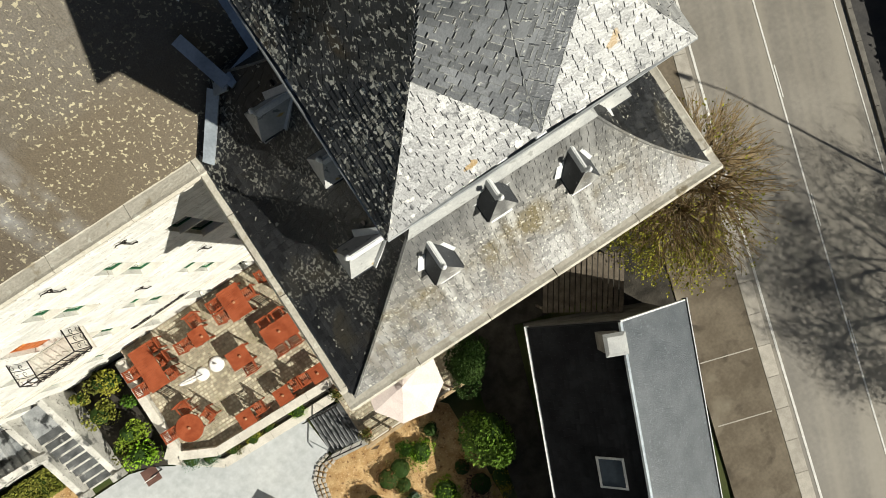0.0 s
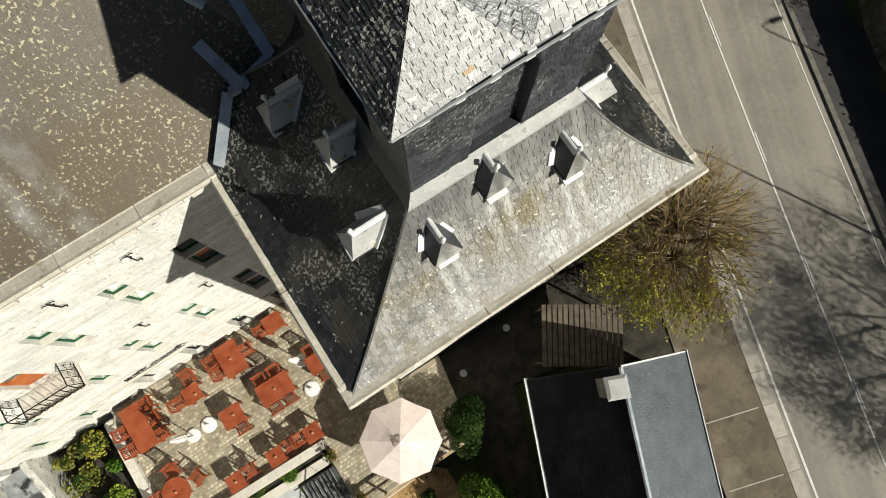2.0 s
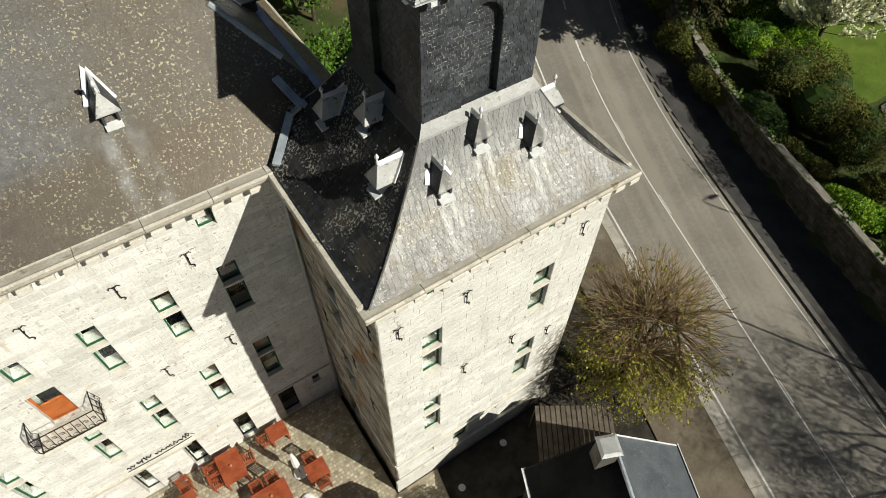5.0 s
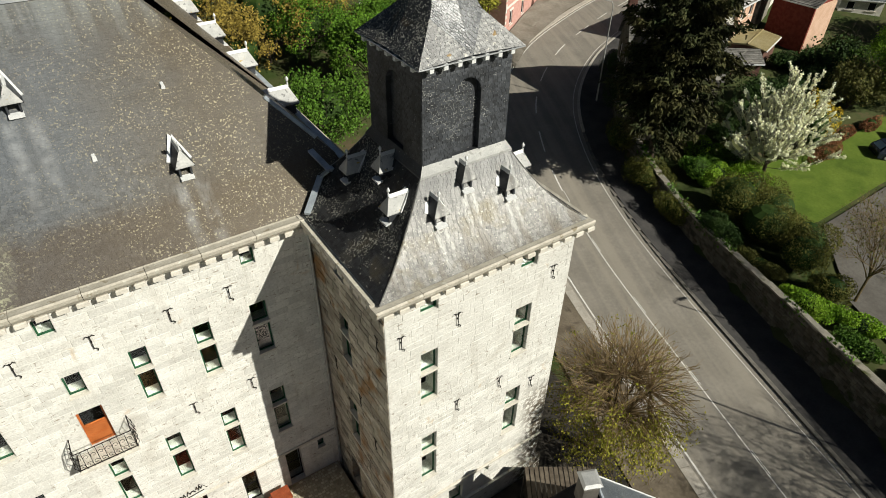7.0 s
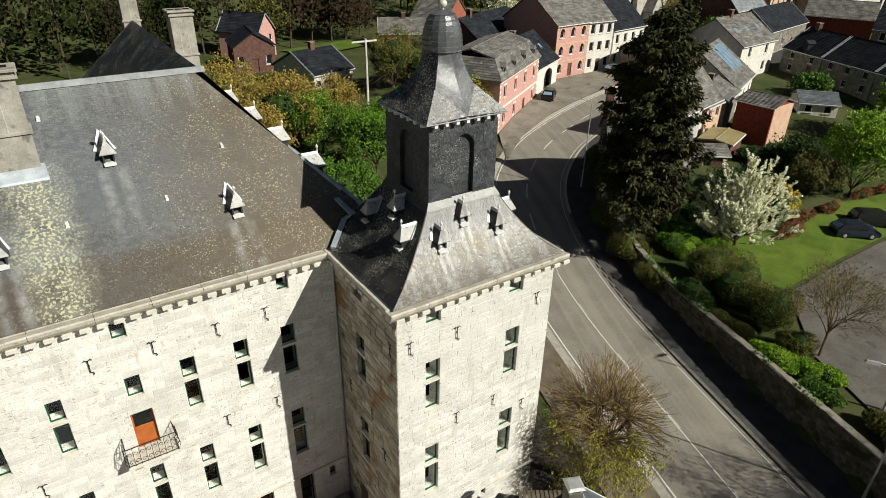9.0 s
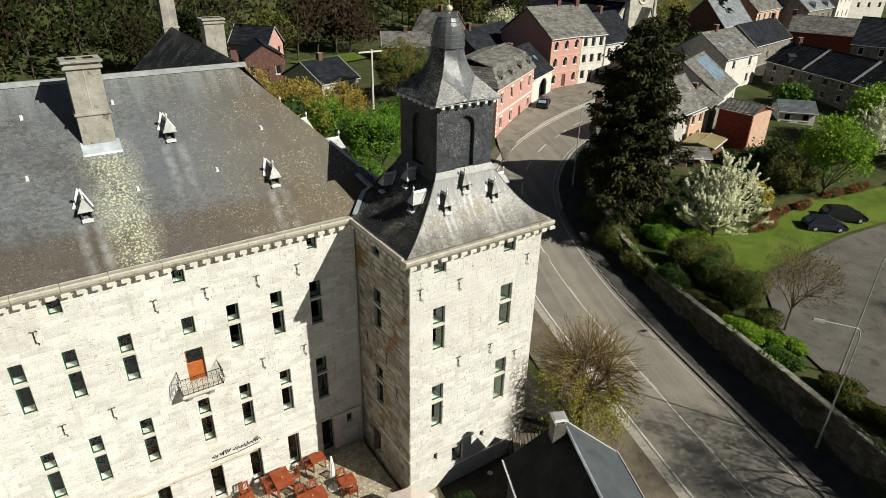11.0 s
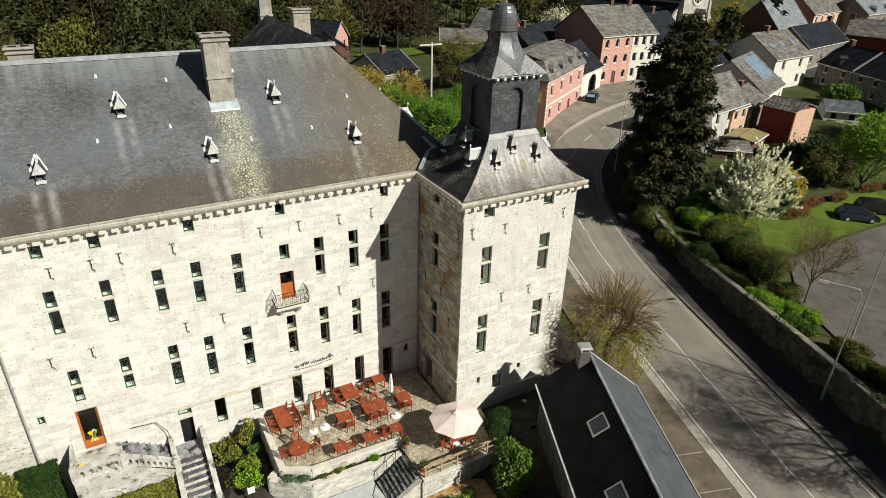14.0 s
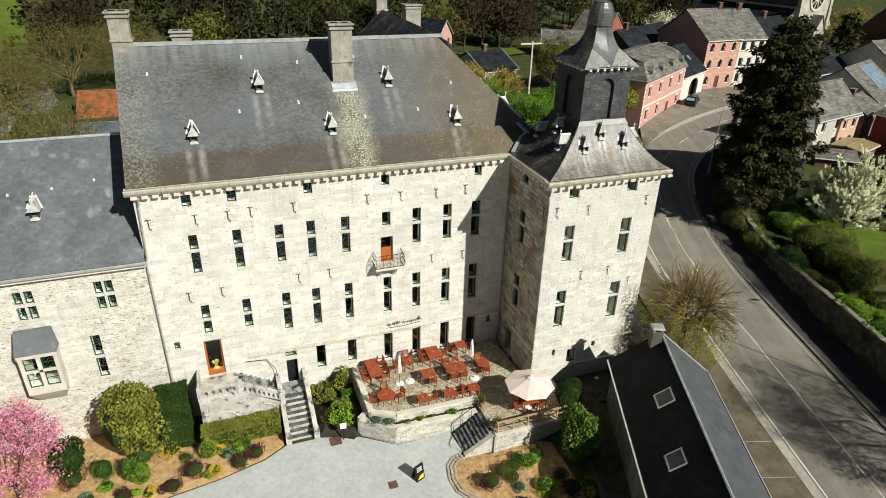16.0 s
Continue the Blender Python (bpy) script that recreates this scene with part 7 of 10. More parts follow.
for x, y in ((-4.2, 2.6), (-3.6, 1.0), (-0.4, -2.6), (2.3, -2.0)):
    mb = MB()
    z = TZ if x < -1 else 0.22
    mb.cyl((x, y, z - 0.02), (x, y, z + 0.025), 0.17, 0.16, 12)
    mb.cyl((x, y, z + 0.025), (x, y, z + 0.05), 0.09, 0.08, 10)
    part("ground_spotlight", mb, "galv", label="round metal ground spotlight set in the paving", category="lamp")


# ---- terrace furniture ----
def chair(m):
    c = thing("garden_chair", "red-brown slatted teak garden armchair", "chair", m, "terrace chairs")
    for x, y, h in ((-0.24, -0.24, 0.64), (0.24, -0.24, 0.64), (-0.24, 0.24, 0.95), (0.24, 0.24, 0.95)):
        mb = MB()
        lean = 0.08 if y > 0 else 0.0
        mb.hexa([(x - 0.022, y - 0.022, 0), (x + 0.022, y - 0.022, 0), (x + 0.022, y + 0.022, 0), (x - 0.022, y + 0.022, 0)],
                [(x - 0.022, y - 0.022 + lean, h), (x + 0.022, y - 0.022 + lean, h), (x + 0.022, y + 0.022 + lean, h), (x - 0.022, y + 0.022 + lean, h)])
        part("leg", mb, "wood_red", c)
    for k in range(6):
        mb = MB()
        mb.box(-0.25, -0.25 + k * 0.085, 0.42, 0.25, -0.185 + k * 0.085, 0.445)
        part("seat_slat", mb, "wood_red", c)
    for k in range(6):
        x = -0.19 + k * 0.076
        mb = MB()
        mb.hexa([(x - 0.018, 0.255, 0.5), (x + 0.018, 0.255, 0.5), (x + 0.018, 0.28, 0.5), (x - 0.018, 0.28, 0.5)], [(x - 0.018, 0.30, 0.9), (x + 0.018, 0.30, 0.9), (x + 0.018, 0.325, 0.9), (x - 0.018, 0.325, 0.9)])
        part("back_slat", mb, "wood_red", c)
    mb = MB()
    mb.box(-0.26, 0.285, 0.88, 0.26, 0.335, 0.96, chamfer=0.01)
    part("back_rail", mb, "wood_red", c)
    for x in (-0.27, 0.21):
        mb = MB()
        mb.box(x, -0.27, 0.64, x + 0.06, 0.30, 0.665)
        part("armrest", mb, "wood_red", c)
    return c


def table(w, d, m, label):
    t = thing("garden_table", label, "table", m, "terrace tables")
    n = max(4, round(d / 0.11))
    for k in range(n):
        mb = MB()
        y = -d / 2 + d * k / n
        mb.box(-w / 2, y + 0.003, 0.71, w / 2, y + d / n - 0.003, 0.74)
        part("top_slat", mb, "wood_red", t)
    mb = MB()
    mb.box(-w / 2 + 0.06, -d / 2 + 0.06, 0.62, w / 2 - 0.06, d / 2 - 0.06, 0.705)
    part("apron", mb, "wood_red", t)
    for x in (-w / 2 + 0.07, w / 2 - 0.07):
        for y in (-d / 2 + 0.07, d / 2 - 0.07):
            mb = MB()
            mb.box(x - 0.035, y - 0.035, 0, x + 0.035, y + 0.035, 0.63)
            part("leg", mb, "wood_red", t)
    return t


def round_table(r, m):
    t = thing("round_table", "round red-brown teak garden table", "table", m, "terrace tables")
    mb = MB()
    mb.lathe(0, 0, [(r - 0.02, 0.70), (r, 0.71), (r, 0.735), (r - 0.01, 0.745)], 28)
    part("tabletop", mb, "wood_red", t)
    for k in range(4):
        a = math.pi / 4 + k * math.pi / 2
        mb = MB()
        mb.cyl((0.42 * math.cos(a), 0.42 * math.sin(a), 0), (0.30 * math.cos(a), 0.30 * math.sin(a), 0.70), 0.03, 0.03, 6)
        part("leg", mb, "wood_red", t)
    return t


def ashtray(x, y, z):
    mb = MB()
    mb.lathe(x, y, [(0.05, z), (0.06, z + 0.02), (0.055, z + 0.07), (0.03, z + 0.08)], 10)
    part("ashtray", mb, "terracotta", label="small brown ashtray on a teak table", category="ashtray")


first = chair(pose(-13.62, 2.4, TZ, 0, 0, 90))
chairs = [(-13.62, 3.2, 90), (-12.32, 2.3, -90), (-12.32, 3.05, -86), (-12.34, 3.75, -90),
          (-9.06, 3.15, 90), (-9.08, 3.75, 92), (-7.68, 3.4, -92),
          (-7.8, 1.86, 0), (-7.1, 1.86, 3), (-7.8, 0.66, 180), (-7.1, 0.66, 178),
          (-11.15, 3.0, 90), (-10.3, 3.70, 5), (-9.35, 0.72, 178),
          (-8.12, -1.0, -90), (-10.0, -1.0, -90), (-7.60, -1.05, 90),
          (-12.7, 0.72, 10), (-13.65, 0.1, 88), (-11.95, -0.05, -70),
          (-6.65, 3.7, 90), (-5.40, 1.75, 2), (-5.35, 0.72, 180),
          (-4.8, -3.5, 85), (-3.3, -3.8, -80), (-4.1, -2.6, 0)]
for x, y, r in chairs:
    copy_thing(first, pose(x, y, TZ, 0, 0, r))
big = "long red-brown slatted teak table"
small = "small square red-brown teak table"
table(0.9, 2.0, pose(-12.95, 3.02, TZ), big)
table(1.0, 1.45, pose(-8.36, 3.38, TZ), big)
table(1.5, 0.95, pose(-7.42, 1.27, TZ), big)
table(0.75, 0.75, pose(-10.43, 3.0, TZ), small)
table(0.95, 0.85, pose(-9.48, 1.28, TZ), small)
for x, y in ((-8.78, -1.12), (-10.64, -1.08), (-7.02, -1.14)):
    table(0.72, 0.72, pose(x, y, TZ), small)
table(0.85, 0.75, pose(-6.08, 3.72, TZ), small)
table(0.9, 0.8, pose(-5.36, 1.24, TZ), small)
table(1.1, 0.9, pose(-4.0, -3.45, TZ), small)
round_table(0.60, pose(-12.87, -0.08, TZ))
for x, y in ((-12.87, -0.08), (-8.36, 3.38), (-7.42, 1.27), (-10.3, 2.9), (-9.4, 1.3), (-8.78, -1.12), (-7.02, -1.14), (-10.64, -1.08)):
    ashtray(x, y, TZ + 0.745)


def closed_parasol(x, y):
    p = thing("closed_parasol", "furled white parasol on a white round base", "parasol", pose(x, y, TZ), "closed parasols")
    mb = MB()
    mb.lathe(0, 0, [(0.30, 0), (0.30, 0.06), (0.26, 0.09), (0.06, 0.11)], 18)
    part("base", mb, "white", p)
    mb = MB()
    mb.cyl((0, 0, 0.1), (0, 0, 2.55), 0.022, 0.022, 8)
    part("pole", mb, "wood_grey", p)
    mb = MB()
    n = 16
    prof = [(0.10, 0.95), (0.15, 1.05), (0.14, 1.5), (0.105, 2.0), (0.05, 2.45), (0.01, 2.52)]
    base = len(mb.v)
    for r, z in prof:
        for i in range(n):
            a = 2 * math.pi * i / n
            rr = r * (1.0 if i % 2 else 0.72)
            mb.v.append((rr * math.cos(a), rr * math.sin(a), z))
    for k in range(len(prof) - 1):
        for i in range(n):
            j = (i + 1) % n
            mb.f.append((k * n + i, k * n + j, (k + 1) * n + j, (k + 1) * n + i))
    part("canopy", mb, "white", p)
    mb = MB()
    mb.lathe(0, 0, [(0.135, 1.42), (0.15, 1.44), (0.15, 1.48), (0.135, 1.5)], 12)
    part("strap", mb, "canvas", p)


closed_parasol(-11.45, 1.58)
closed_parasol(-6.0, 1.75)
for x, y in ((-10.7, 1.61), (-6.25, 0.48)):
    mb = MB()
    mb.lathe(x, y, [(0.34, TZ), (0.34, TZ + 0.05), (0.28, TZ + 0.09), (0.07, TZ + 0.11), (0.05, TZ + 0.25)], 18)
    part("parasol_base", mb, "white", label="empty white round parasol base on the cobbles", category="parasol base", group="parasol bases")

par = thing("open_parasol", "large open pale pink octagonal parasol over a table", "parasol", pose(-4.0, -3.35, TZ, 0, 0, 12))
mb = MB()
mb.lathe(0, 0, [(0.33, 0), (0.33, 0.06), (0.27, 0.10), (0.06, 0.12)], 18)
part("base", mb, "white", par)
mb = MB()
mb.cyl((0, 0, 0.1), (0, 0, 2.55), 0.024, 0.024, 8)
part("pole", mb, "wood_grey", par)
R8 = [(1.66 * math.cos(math.pi / 4 * k), 1.66 * math.sin(math.pi / 4 * k)) for k in range(8)]
for k in range(8):
    mb = MB()
    a, b = Vector((*R8[k], 1.88)), Vector((*R8[(k + 1) % 8], 1.88))
    top = Vector((0, 0, 2.52))
    mid = (a + b) / 2 * 0.985 + Vector((0, 0, 0.035))
    ring0 = [a, a.lerp(mid, 0.5), mid, mid.lerp(b, 0.5), b]
    ring1 = [p.lerp(top, 0.5) - Vector((0, 0, 0.03)) for p in ring0]
    for i in range(4):
        mb.face(ring0[i], ring0[i + 1], ring1[i + 1], ring1[i])
        mb.face(ring1[i], ring1[i + 1], top)
    part("canopy_panel", mb, "canvas", par)
    mb = MB()
    mb.tube([top - Vector((0, 0, 0.06)), (top + a) / 2 - Vector((0, 0, 0.07)), a - Vector((0, 0, 0.02))], 0.012, 4)
    part("rib", mb, "wood_grey", par)
mb = MB()
mb.lathe(0, 0, [(0.26, 2.46), (0.05, 2.60), (0.04, 2.66), (0.02, 2.68)], 8)
part("vent_cap", mb, "canvas", par)
# pavement sign on the drive
sign = thing("pavement_sign", "black folding pavement sign with a yellow shape on the drive", "sign", pose(-12.4, -5.55, -0.96, 0, 0, 24))
for s in (-1, 1):
    mb = MB()
    mb.hexa([(-0.32, s * 0.26 - 0.015, 0), (0.32, s * 0.26 - 0.015, 0), (0.32, s * 0.26 + 0.015, 0), (-0.32, s * 0.26 + 0.015, 0)], [(-0.32, s * 0.02 - 0.015, 1.05), (0.32, s * 0.02 - 0.015, 1.05), (0.32, s * 0.02 + 0.015, 1.05), (-0.32, s * 0.02 + 0.015, 1.05)])
    brd = part("board", mb, "black", sign)
    mb = MB()
    tl = s * 0.24 / 1.05
    f = lambda x, z: (x, s * 0.26 - tl * z + s * 0.021, z)
    quad = [f(-0.22, 0.1), f(0.22, 0.1), f(0.26, 0.38), f(-0.05, 0.32)]
    mb.face(*(quad if s < 0 else quad[::-1]))
    part("yellow_print", mb, "yellow", brd)
    mb = MB()
    for z in (0.85, 0.74, 0.63):
        q = [f(-0.2, z), f(0.2, z), f(0.2, z + 0.05), f(-0.2, z + 0.05)]
        mb.face(*(q if s < 0 else q[::-1]))
    part("print_bars", mb, "white", brd)
# small notice on a post
mb = MB()
mb.box(-16.03, -1.0, -1.0, -15.97, -0.94, 0.1)
ntc = part("notice_post", mb, "iron", label="small white notice on an iron post", category="sign")
mb = MB()
mb.box(-16.2, -1.03, 0.0, -15.8, -1.0, 0.45)
part("notice", mb, "white", ntc)


# ---- slate-roofed outbuilding ----
def build_barn():
    """Long low outbuilding; local x from the yard eave to the road eave, y along it from its far gable."""
    ang = math.degrees(math.atan2(-0.9165, -0.40)) - 90
    m = pose(4.15, -5.3, 0, 0, 0, ang)
    barn = thing("outbuilding", "long low outbuilding with slate roof, lit and shaded slopes coloured apart", "building", m)
    ln, hw, zr, ze = 16.0, 2.72, 6.0, 3.75
    for x in (-hw, hw - 0.3):
        mb = MB()
        mb.box(x, 0.15, -1.4, x + 0.3, ln, ze - 0.05)
        part("wall", mb, "barn_wall", barn)
    for y in (0.15, ln - 0.3):
        mb = MB()
        mb.box(-hw + 0.3, y, -1.4, hw - 0.3, y + 0.3, ze - 0.05)
        mb.hexa([(-hw, y, ze - 0.05), (hw, y, ze - 0.05), (0, y, zr - 0.12)][::1], [(-hw, y + 0.3, ze - 0.05), (hw, y + 0.3, ze - 0.05), (0, y + 0.3, zr - 0.12)])
        part("gable_wall", mb, "barn_wall", barn)
    e = hw + 0.28
    sl = (zr - ze) / hw
    # road slope in the lit tone, yard slope with its shade in the colour
    for sx, mt in ((-1, "slate_barn_lit"), (1, "slate_barn_shaded")):
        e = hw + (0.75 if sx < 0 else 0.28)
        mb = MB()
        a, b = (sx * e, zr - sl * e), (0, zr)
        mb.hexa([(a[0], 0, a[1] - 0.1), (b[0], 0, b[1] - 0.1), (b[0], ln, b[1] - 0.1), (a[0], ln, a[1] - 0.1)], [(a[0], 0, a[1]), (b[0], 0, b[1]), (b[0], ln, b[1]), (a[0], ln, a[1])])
        part("roof", mb, mt, barn, "slate roof slope in a lit grey" if mt == "slate_barn_lit" else "slate roof slope in a shaded black")
        if mt == "slate_barn_shaded":
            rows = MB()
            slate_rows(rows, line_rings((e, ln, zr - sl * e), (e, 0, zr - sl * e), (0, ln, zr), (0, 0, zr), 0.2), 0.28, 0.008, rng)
            tagged(part("slates", rows, "slate_barn_shaded", barn), kind="stuff")
        mb = MB()
        zx = zr - sl * e
        mb.box(sx * e - 0.07, -0.1, zx - 0.16, sx * e + 0.07, ln, zx - 0.03)
        part("gutter", mb, "black" if sx < 0 else "zinc", barn)
        mb = MB()
        mb.box(sx * (e + 0.09) - 0.018, -0.1, zx - 0.10, sx * (e + 0.09) + 0.018, ln, zx + 0.0)
        part("gutter_edge", mb, "zinc", barn)
        mb = MB()
        mb.hexa([(sx * e, -0.06, zx - 0.14), (0, -0.06, zr - 0.14), (0, 0.0, zr - 0.14), (sx * e, 0.0, zx - 0.14)], [(sx * e, -0.06, zx + 0.03), (0, -0.06, zr + 0.03), (0, 0.0, zr + 0.03), (sx * e, 0.0, zx + 0.03)])
        part("verge_board", mb, "black" if sx > 0 else "zinc", barn)
    mb = MB()
    mb.hexa([(-0.08, 0, zr - 0.05), (0.08, 0, zr - 0.05), (0.08, ln, zr - 0.05), (-0.08, ln, zr - 0.05)], [(-0.03, 0, zr + 0.03), (0.03, 0, zr + 0.03), (0.03, ln, zr + 0.03), (-0.03, ln, zr + 0.03)])
    part("ridge", mb, "lead", barn)
    for y, x, w, h in ((4.9, 0.62, 0.85, 1.15), (9.3, 1.1, 0.8, 1.1), (13.0, 0.7, 0.85, 1.15)):
        mb = MB()
        p = lambda u, v, d: (x + u, y + v, zr - sl * (x + u) + d)
        for a, b, c, d in ((0, 0, w, 0.07), (0, h - 0.07, w, h), (0, 0.07, 0.07, h - 0.07), (w - 0.07, 0.07, w, h - 0.07)):
            mb.hexa([p(a, b, -0.02), p(c, b, -0.02), p(c, d, -0.02), p(a, d, -0.02)], [p(a, b, 0.07), p(c, b, 0.07), p(c, d, 0.07), p(a, d, 0.07)])
        sky_ = part("skylight", mb, "galv", barn)
        mb = MB()
        mb.hexa([p(0.07, 0.07, 0.03), p(w - 0.07, 0.07, 0.03), p(w - 0.07, h - 0.07, 0.03), p(0.07, h - 0.07, 0.03)], [p(0.07, 0.07, 0.045), p(w - 0.07, 0.07, 0.045), p(w - 0.07, h - 0.07, 0.045), p(0.07, h - 0.07, 0.045)])
        part("pane", mb, "roof_glass", sky_)
    mb = MB()
    mb.box(0.18, 0.28, zr - 0.9, 0.82, 0.92, zr + 0.55, chamfer=0.02)
    ch = part("chimney", mb, "barn_wall", barn)
    mb = MB()
    for px in (0.2, 0.7):
        for py in (0.3, 0.8):
            mb.box(px, py, zr + 0.551, px + 0.1, py + 0.1, zr + 0.78)
    mb.hexa([(0.1, 0.2, zr + 0.78), (0.9, 0.2, zr + 0.78), (0.9, 1.0, zr + 0.78), (0.1, 1.0, zr + 0.78)], [(0.22, 0.32, zr + 0.86), (0.78, 0.32, zr + 0.86), (0.78, 0.88, zr + 0.86), (0.22, 0.88, zr + 0.86)])
    part("cap", mb, "galv", ch)
    return barn


build_barn()
# slatted lean-to beside it
lean = thing("slatted_shelter", "low shelter with weathered board roof behind the outbuilding, darkened for shade", "shelter")
cx, cy = 4.45, -3.95
mm = pose(cx, cy, 0, 0, 0, -33)
for k in range(15):
    mb = MB()
    x = -1.65 + k * 0.225
    mb.hexa([(x, -1.25, 2.25), (x + 0.17, -1.25, 2.25), (x + 0.17, 1.25, 2.55), (x, 1.25, 2.55)], [(x, -1.25, 2.30), (x + 0.17, -1.25, 2.30), (x + 0.17, 1.25, 2.60), (x, 1.25, 2.60)])
    part("board", mb, "wood_grey", lean).matrix_basis = mm
for x in (-1.6, 1.6):
    for y in (-1.1, 1.1):
        mb = MB()
        mb.box(x - 0.05, y - 0.05, 0.0, x + 0.05, y + 0.05, 2.3 + 0.12 * y)
        part("post", mb, "wood_grey", lean).matrix_basis = mm

# ---- retaining wall over the road ----
i0, i1 = nearest_index(8.0, -40.0), nearest_index(42.0, 36.0)
rwall = thing("retaining_wall", "long shaded rubble retaining wall with flat coping", "wall", kind="structure")


def wall_h(i):
    return 2.25 + 0.35 * math.sin(i * 0.21) if i < nearest_index(27, 24) else 1.7


stones = MB()
core = MB()
ribs = []
for i in range(i0, i1):
    h0 = wall_h(i)
    a, b = _LX[i] + RIGHT[i] * 7.2, _LX[i + 1] + RIGHT[i + 1] * 7.2
    c, d = _LX[i] + RIGHT[i] * 7.65, _LX[i + 1] + RIGHT[i + 1] * 7.65
    z = base_height(*_LX[i])
    core.hexa([(*a, z - 0.3), (*c, z - 0.3), (*d, z - 0.3), (*b, z - 0.3)][::1], [(*a, z + h0), (*c, z + h0), (*d, z + h0), (*b, z + h0)])
    ln = float(np.linalg.norm(b - a))
    t = (b - a) / ln
    nrm = -RIGHT[i]
    zz = z
    while zz < z + h0 - 0.12:
        hh = rng.uniform(0.16, 0.30)
        u = 0.0
        while u < ln - 0.05:
            w = min(rng.uniform(0.22, 0.55), ln - u)
            p0, p1 = a + t * (u + 0.01), a + t * (u + w - 0.01)
            o = nrm * rng.uniform(0.02, 0.06)
            n = len(stones.v)
            q0, q1 = p0 + o + t * 0.02, p1 + o - t * 0.02
            stones.v += [(*p0, zz + 0.01), (*p1, zz + 0.01), (*p1, zz + hh - 0.01), (*p0, zz + hh - 0.01), (*q0, zz + 0.03), (*q1, zz + 0.03), (*q1, zz + hh - 0.03), (*q0, zz + hh - 0.03)]
            stones.f += [(n + 7, n + 6, n + 5, n + 4), (n + 4, n + 5, n + 1, n), (n + 5, n + 6, n + 2, n + 1), (n + 6, n + 7, n + 3, n + 2), (n + 7, n + 4, n, n + 3)]
            u += w
        zz += hh
    if i % 1 == 0:
        mb = MB()
        a2, c2 = _LX[i] + RIGHT[i] * 7.12, _LX[i] + RIGHT[i] * 7.62
        b2, d2 = _LX[i + 1] + RIGHT[i + 1] * 7.12, _LX[i + 1] + RIGHT[i + 1] * 7.62
        s = (b2 - a2) * 0.006
        mb.hexa([(*(a2 + s), z + h0), (*(c2 + s), z + h0), (*(d2 - s), z + h0), (*(b2 - s), z + h0)], [(*(a2 + s), z + h0 + 0.1), (*(c2 + s), z + h0 + 0.1), (*(d2 - s), z + h0 + 0.1), (*(b2 - s), z + h0 + 0.1)])
        part("coping_stone", mb, "coping_moss", rwall)
part("core", core, "rubble_dark", rwall)
tagged(part("stonework", stones, "rubble_dark", rwall), kind="stuff")


def land_patch(name, pts, dz, material, label, category, cuts=4):
    bm = bmesh.new()
    bm.faces.new([bm.verts.new((x, y, 0)) for x, y in pts])
    bmesh.ops.triangulate(bm, faces=bm.faces[:])
    for _ in range(cuts):
        long = [e for e in bm.edges if e.calc_length() > 1.5]
        if not long:
            break
        bmesh.ops.subdivide_edges(bm, edges=long, cuts=1)
        bmesh.ops.triangulate(bm, faces=bm.faces[:])
    for v in bm.verts:
        v.co.z = land(v.co.x, v.co.y) + dz
    bmesh.ops.recalc_face_normals(bm, faces=bm.faces[:])
    if sum(f.normal.z for f in bm.faces) < 0:
        bmesh.ops.reverse_faces(bm, faces=bm.faces[:])
    me = bpy.data.meshes.new(name)
    bm.to_mesh(me)
    bm.free()
    me.materials.append(M[material])
    return tagged(new(name, me), label, category, "", "structure")


# dark sheet laid over the grass in place of the shade beside the tower
land_patch("yard_strip", [(5.45, -1.3), (4.6, -4.9), (6.4, -8.3), (8.35, -7.6), (9.6, -2.6), (10.4, 3.0), (11.0, 12.0), (5.45, 12.0)], 0.09, "soil", "dark strip of ground beside the tower, shade in its colour", "soil", 8)
land_patch("parking", [(36.8, 2.2), (46, 2.4), (53.3, 2.3), (63.5, 1.8), (75, 1.0), (80, -30), (36, -34), (27.5, -18), (26.8, -9.6), (29.8, -3.6)], 0.14, "asphalt_old", "grey asphalt car park behind the wall", "car park", 9)
land_patch("lawn", [(32, 3.5), (36.8, 2.6), (46, 2.8), (53.3, 2.7), (63.5, 2.2), (75, 1.4), (76, 6), (58, 9), (48, 8), (40, 10), (33, 9)], 0.19, "lawn", "bright mown lawn beside the car park", "lawn", 9)
land_patch("lawn", [(48, 10), (60, 10), (80, 9), (95, 14), (90, 22), (70, 20), (56, 18)], 0.16, "ground", "rough garden grass behind the houses", "garden")
land_patch("forecourt", [(32.5, 34.5), (36.2, 40.8), (50.4, 49.9), (59.5, 56.0), (74, 57.4), (90, 58), (90, 54.5), (74, 51.5), (60, 47.4), (48, 43.6), (38.5, 39.0)], 0.28, "forecourt", "wide brown asphalt forecourt before the terrace of houses", "pavement", 6)


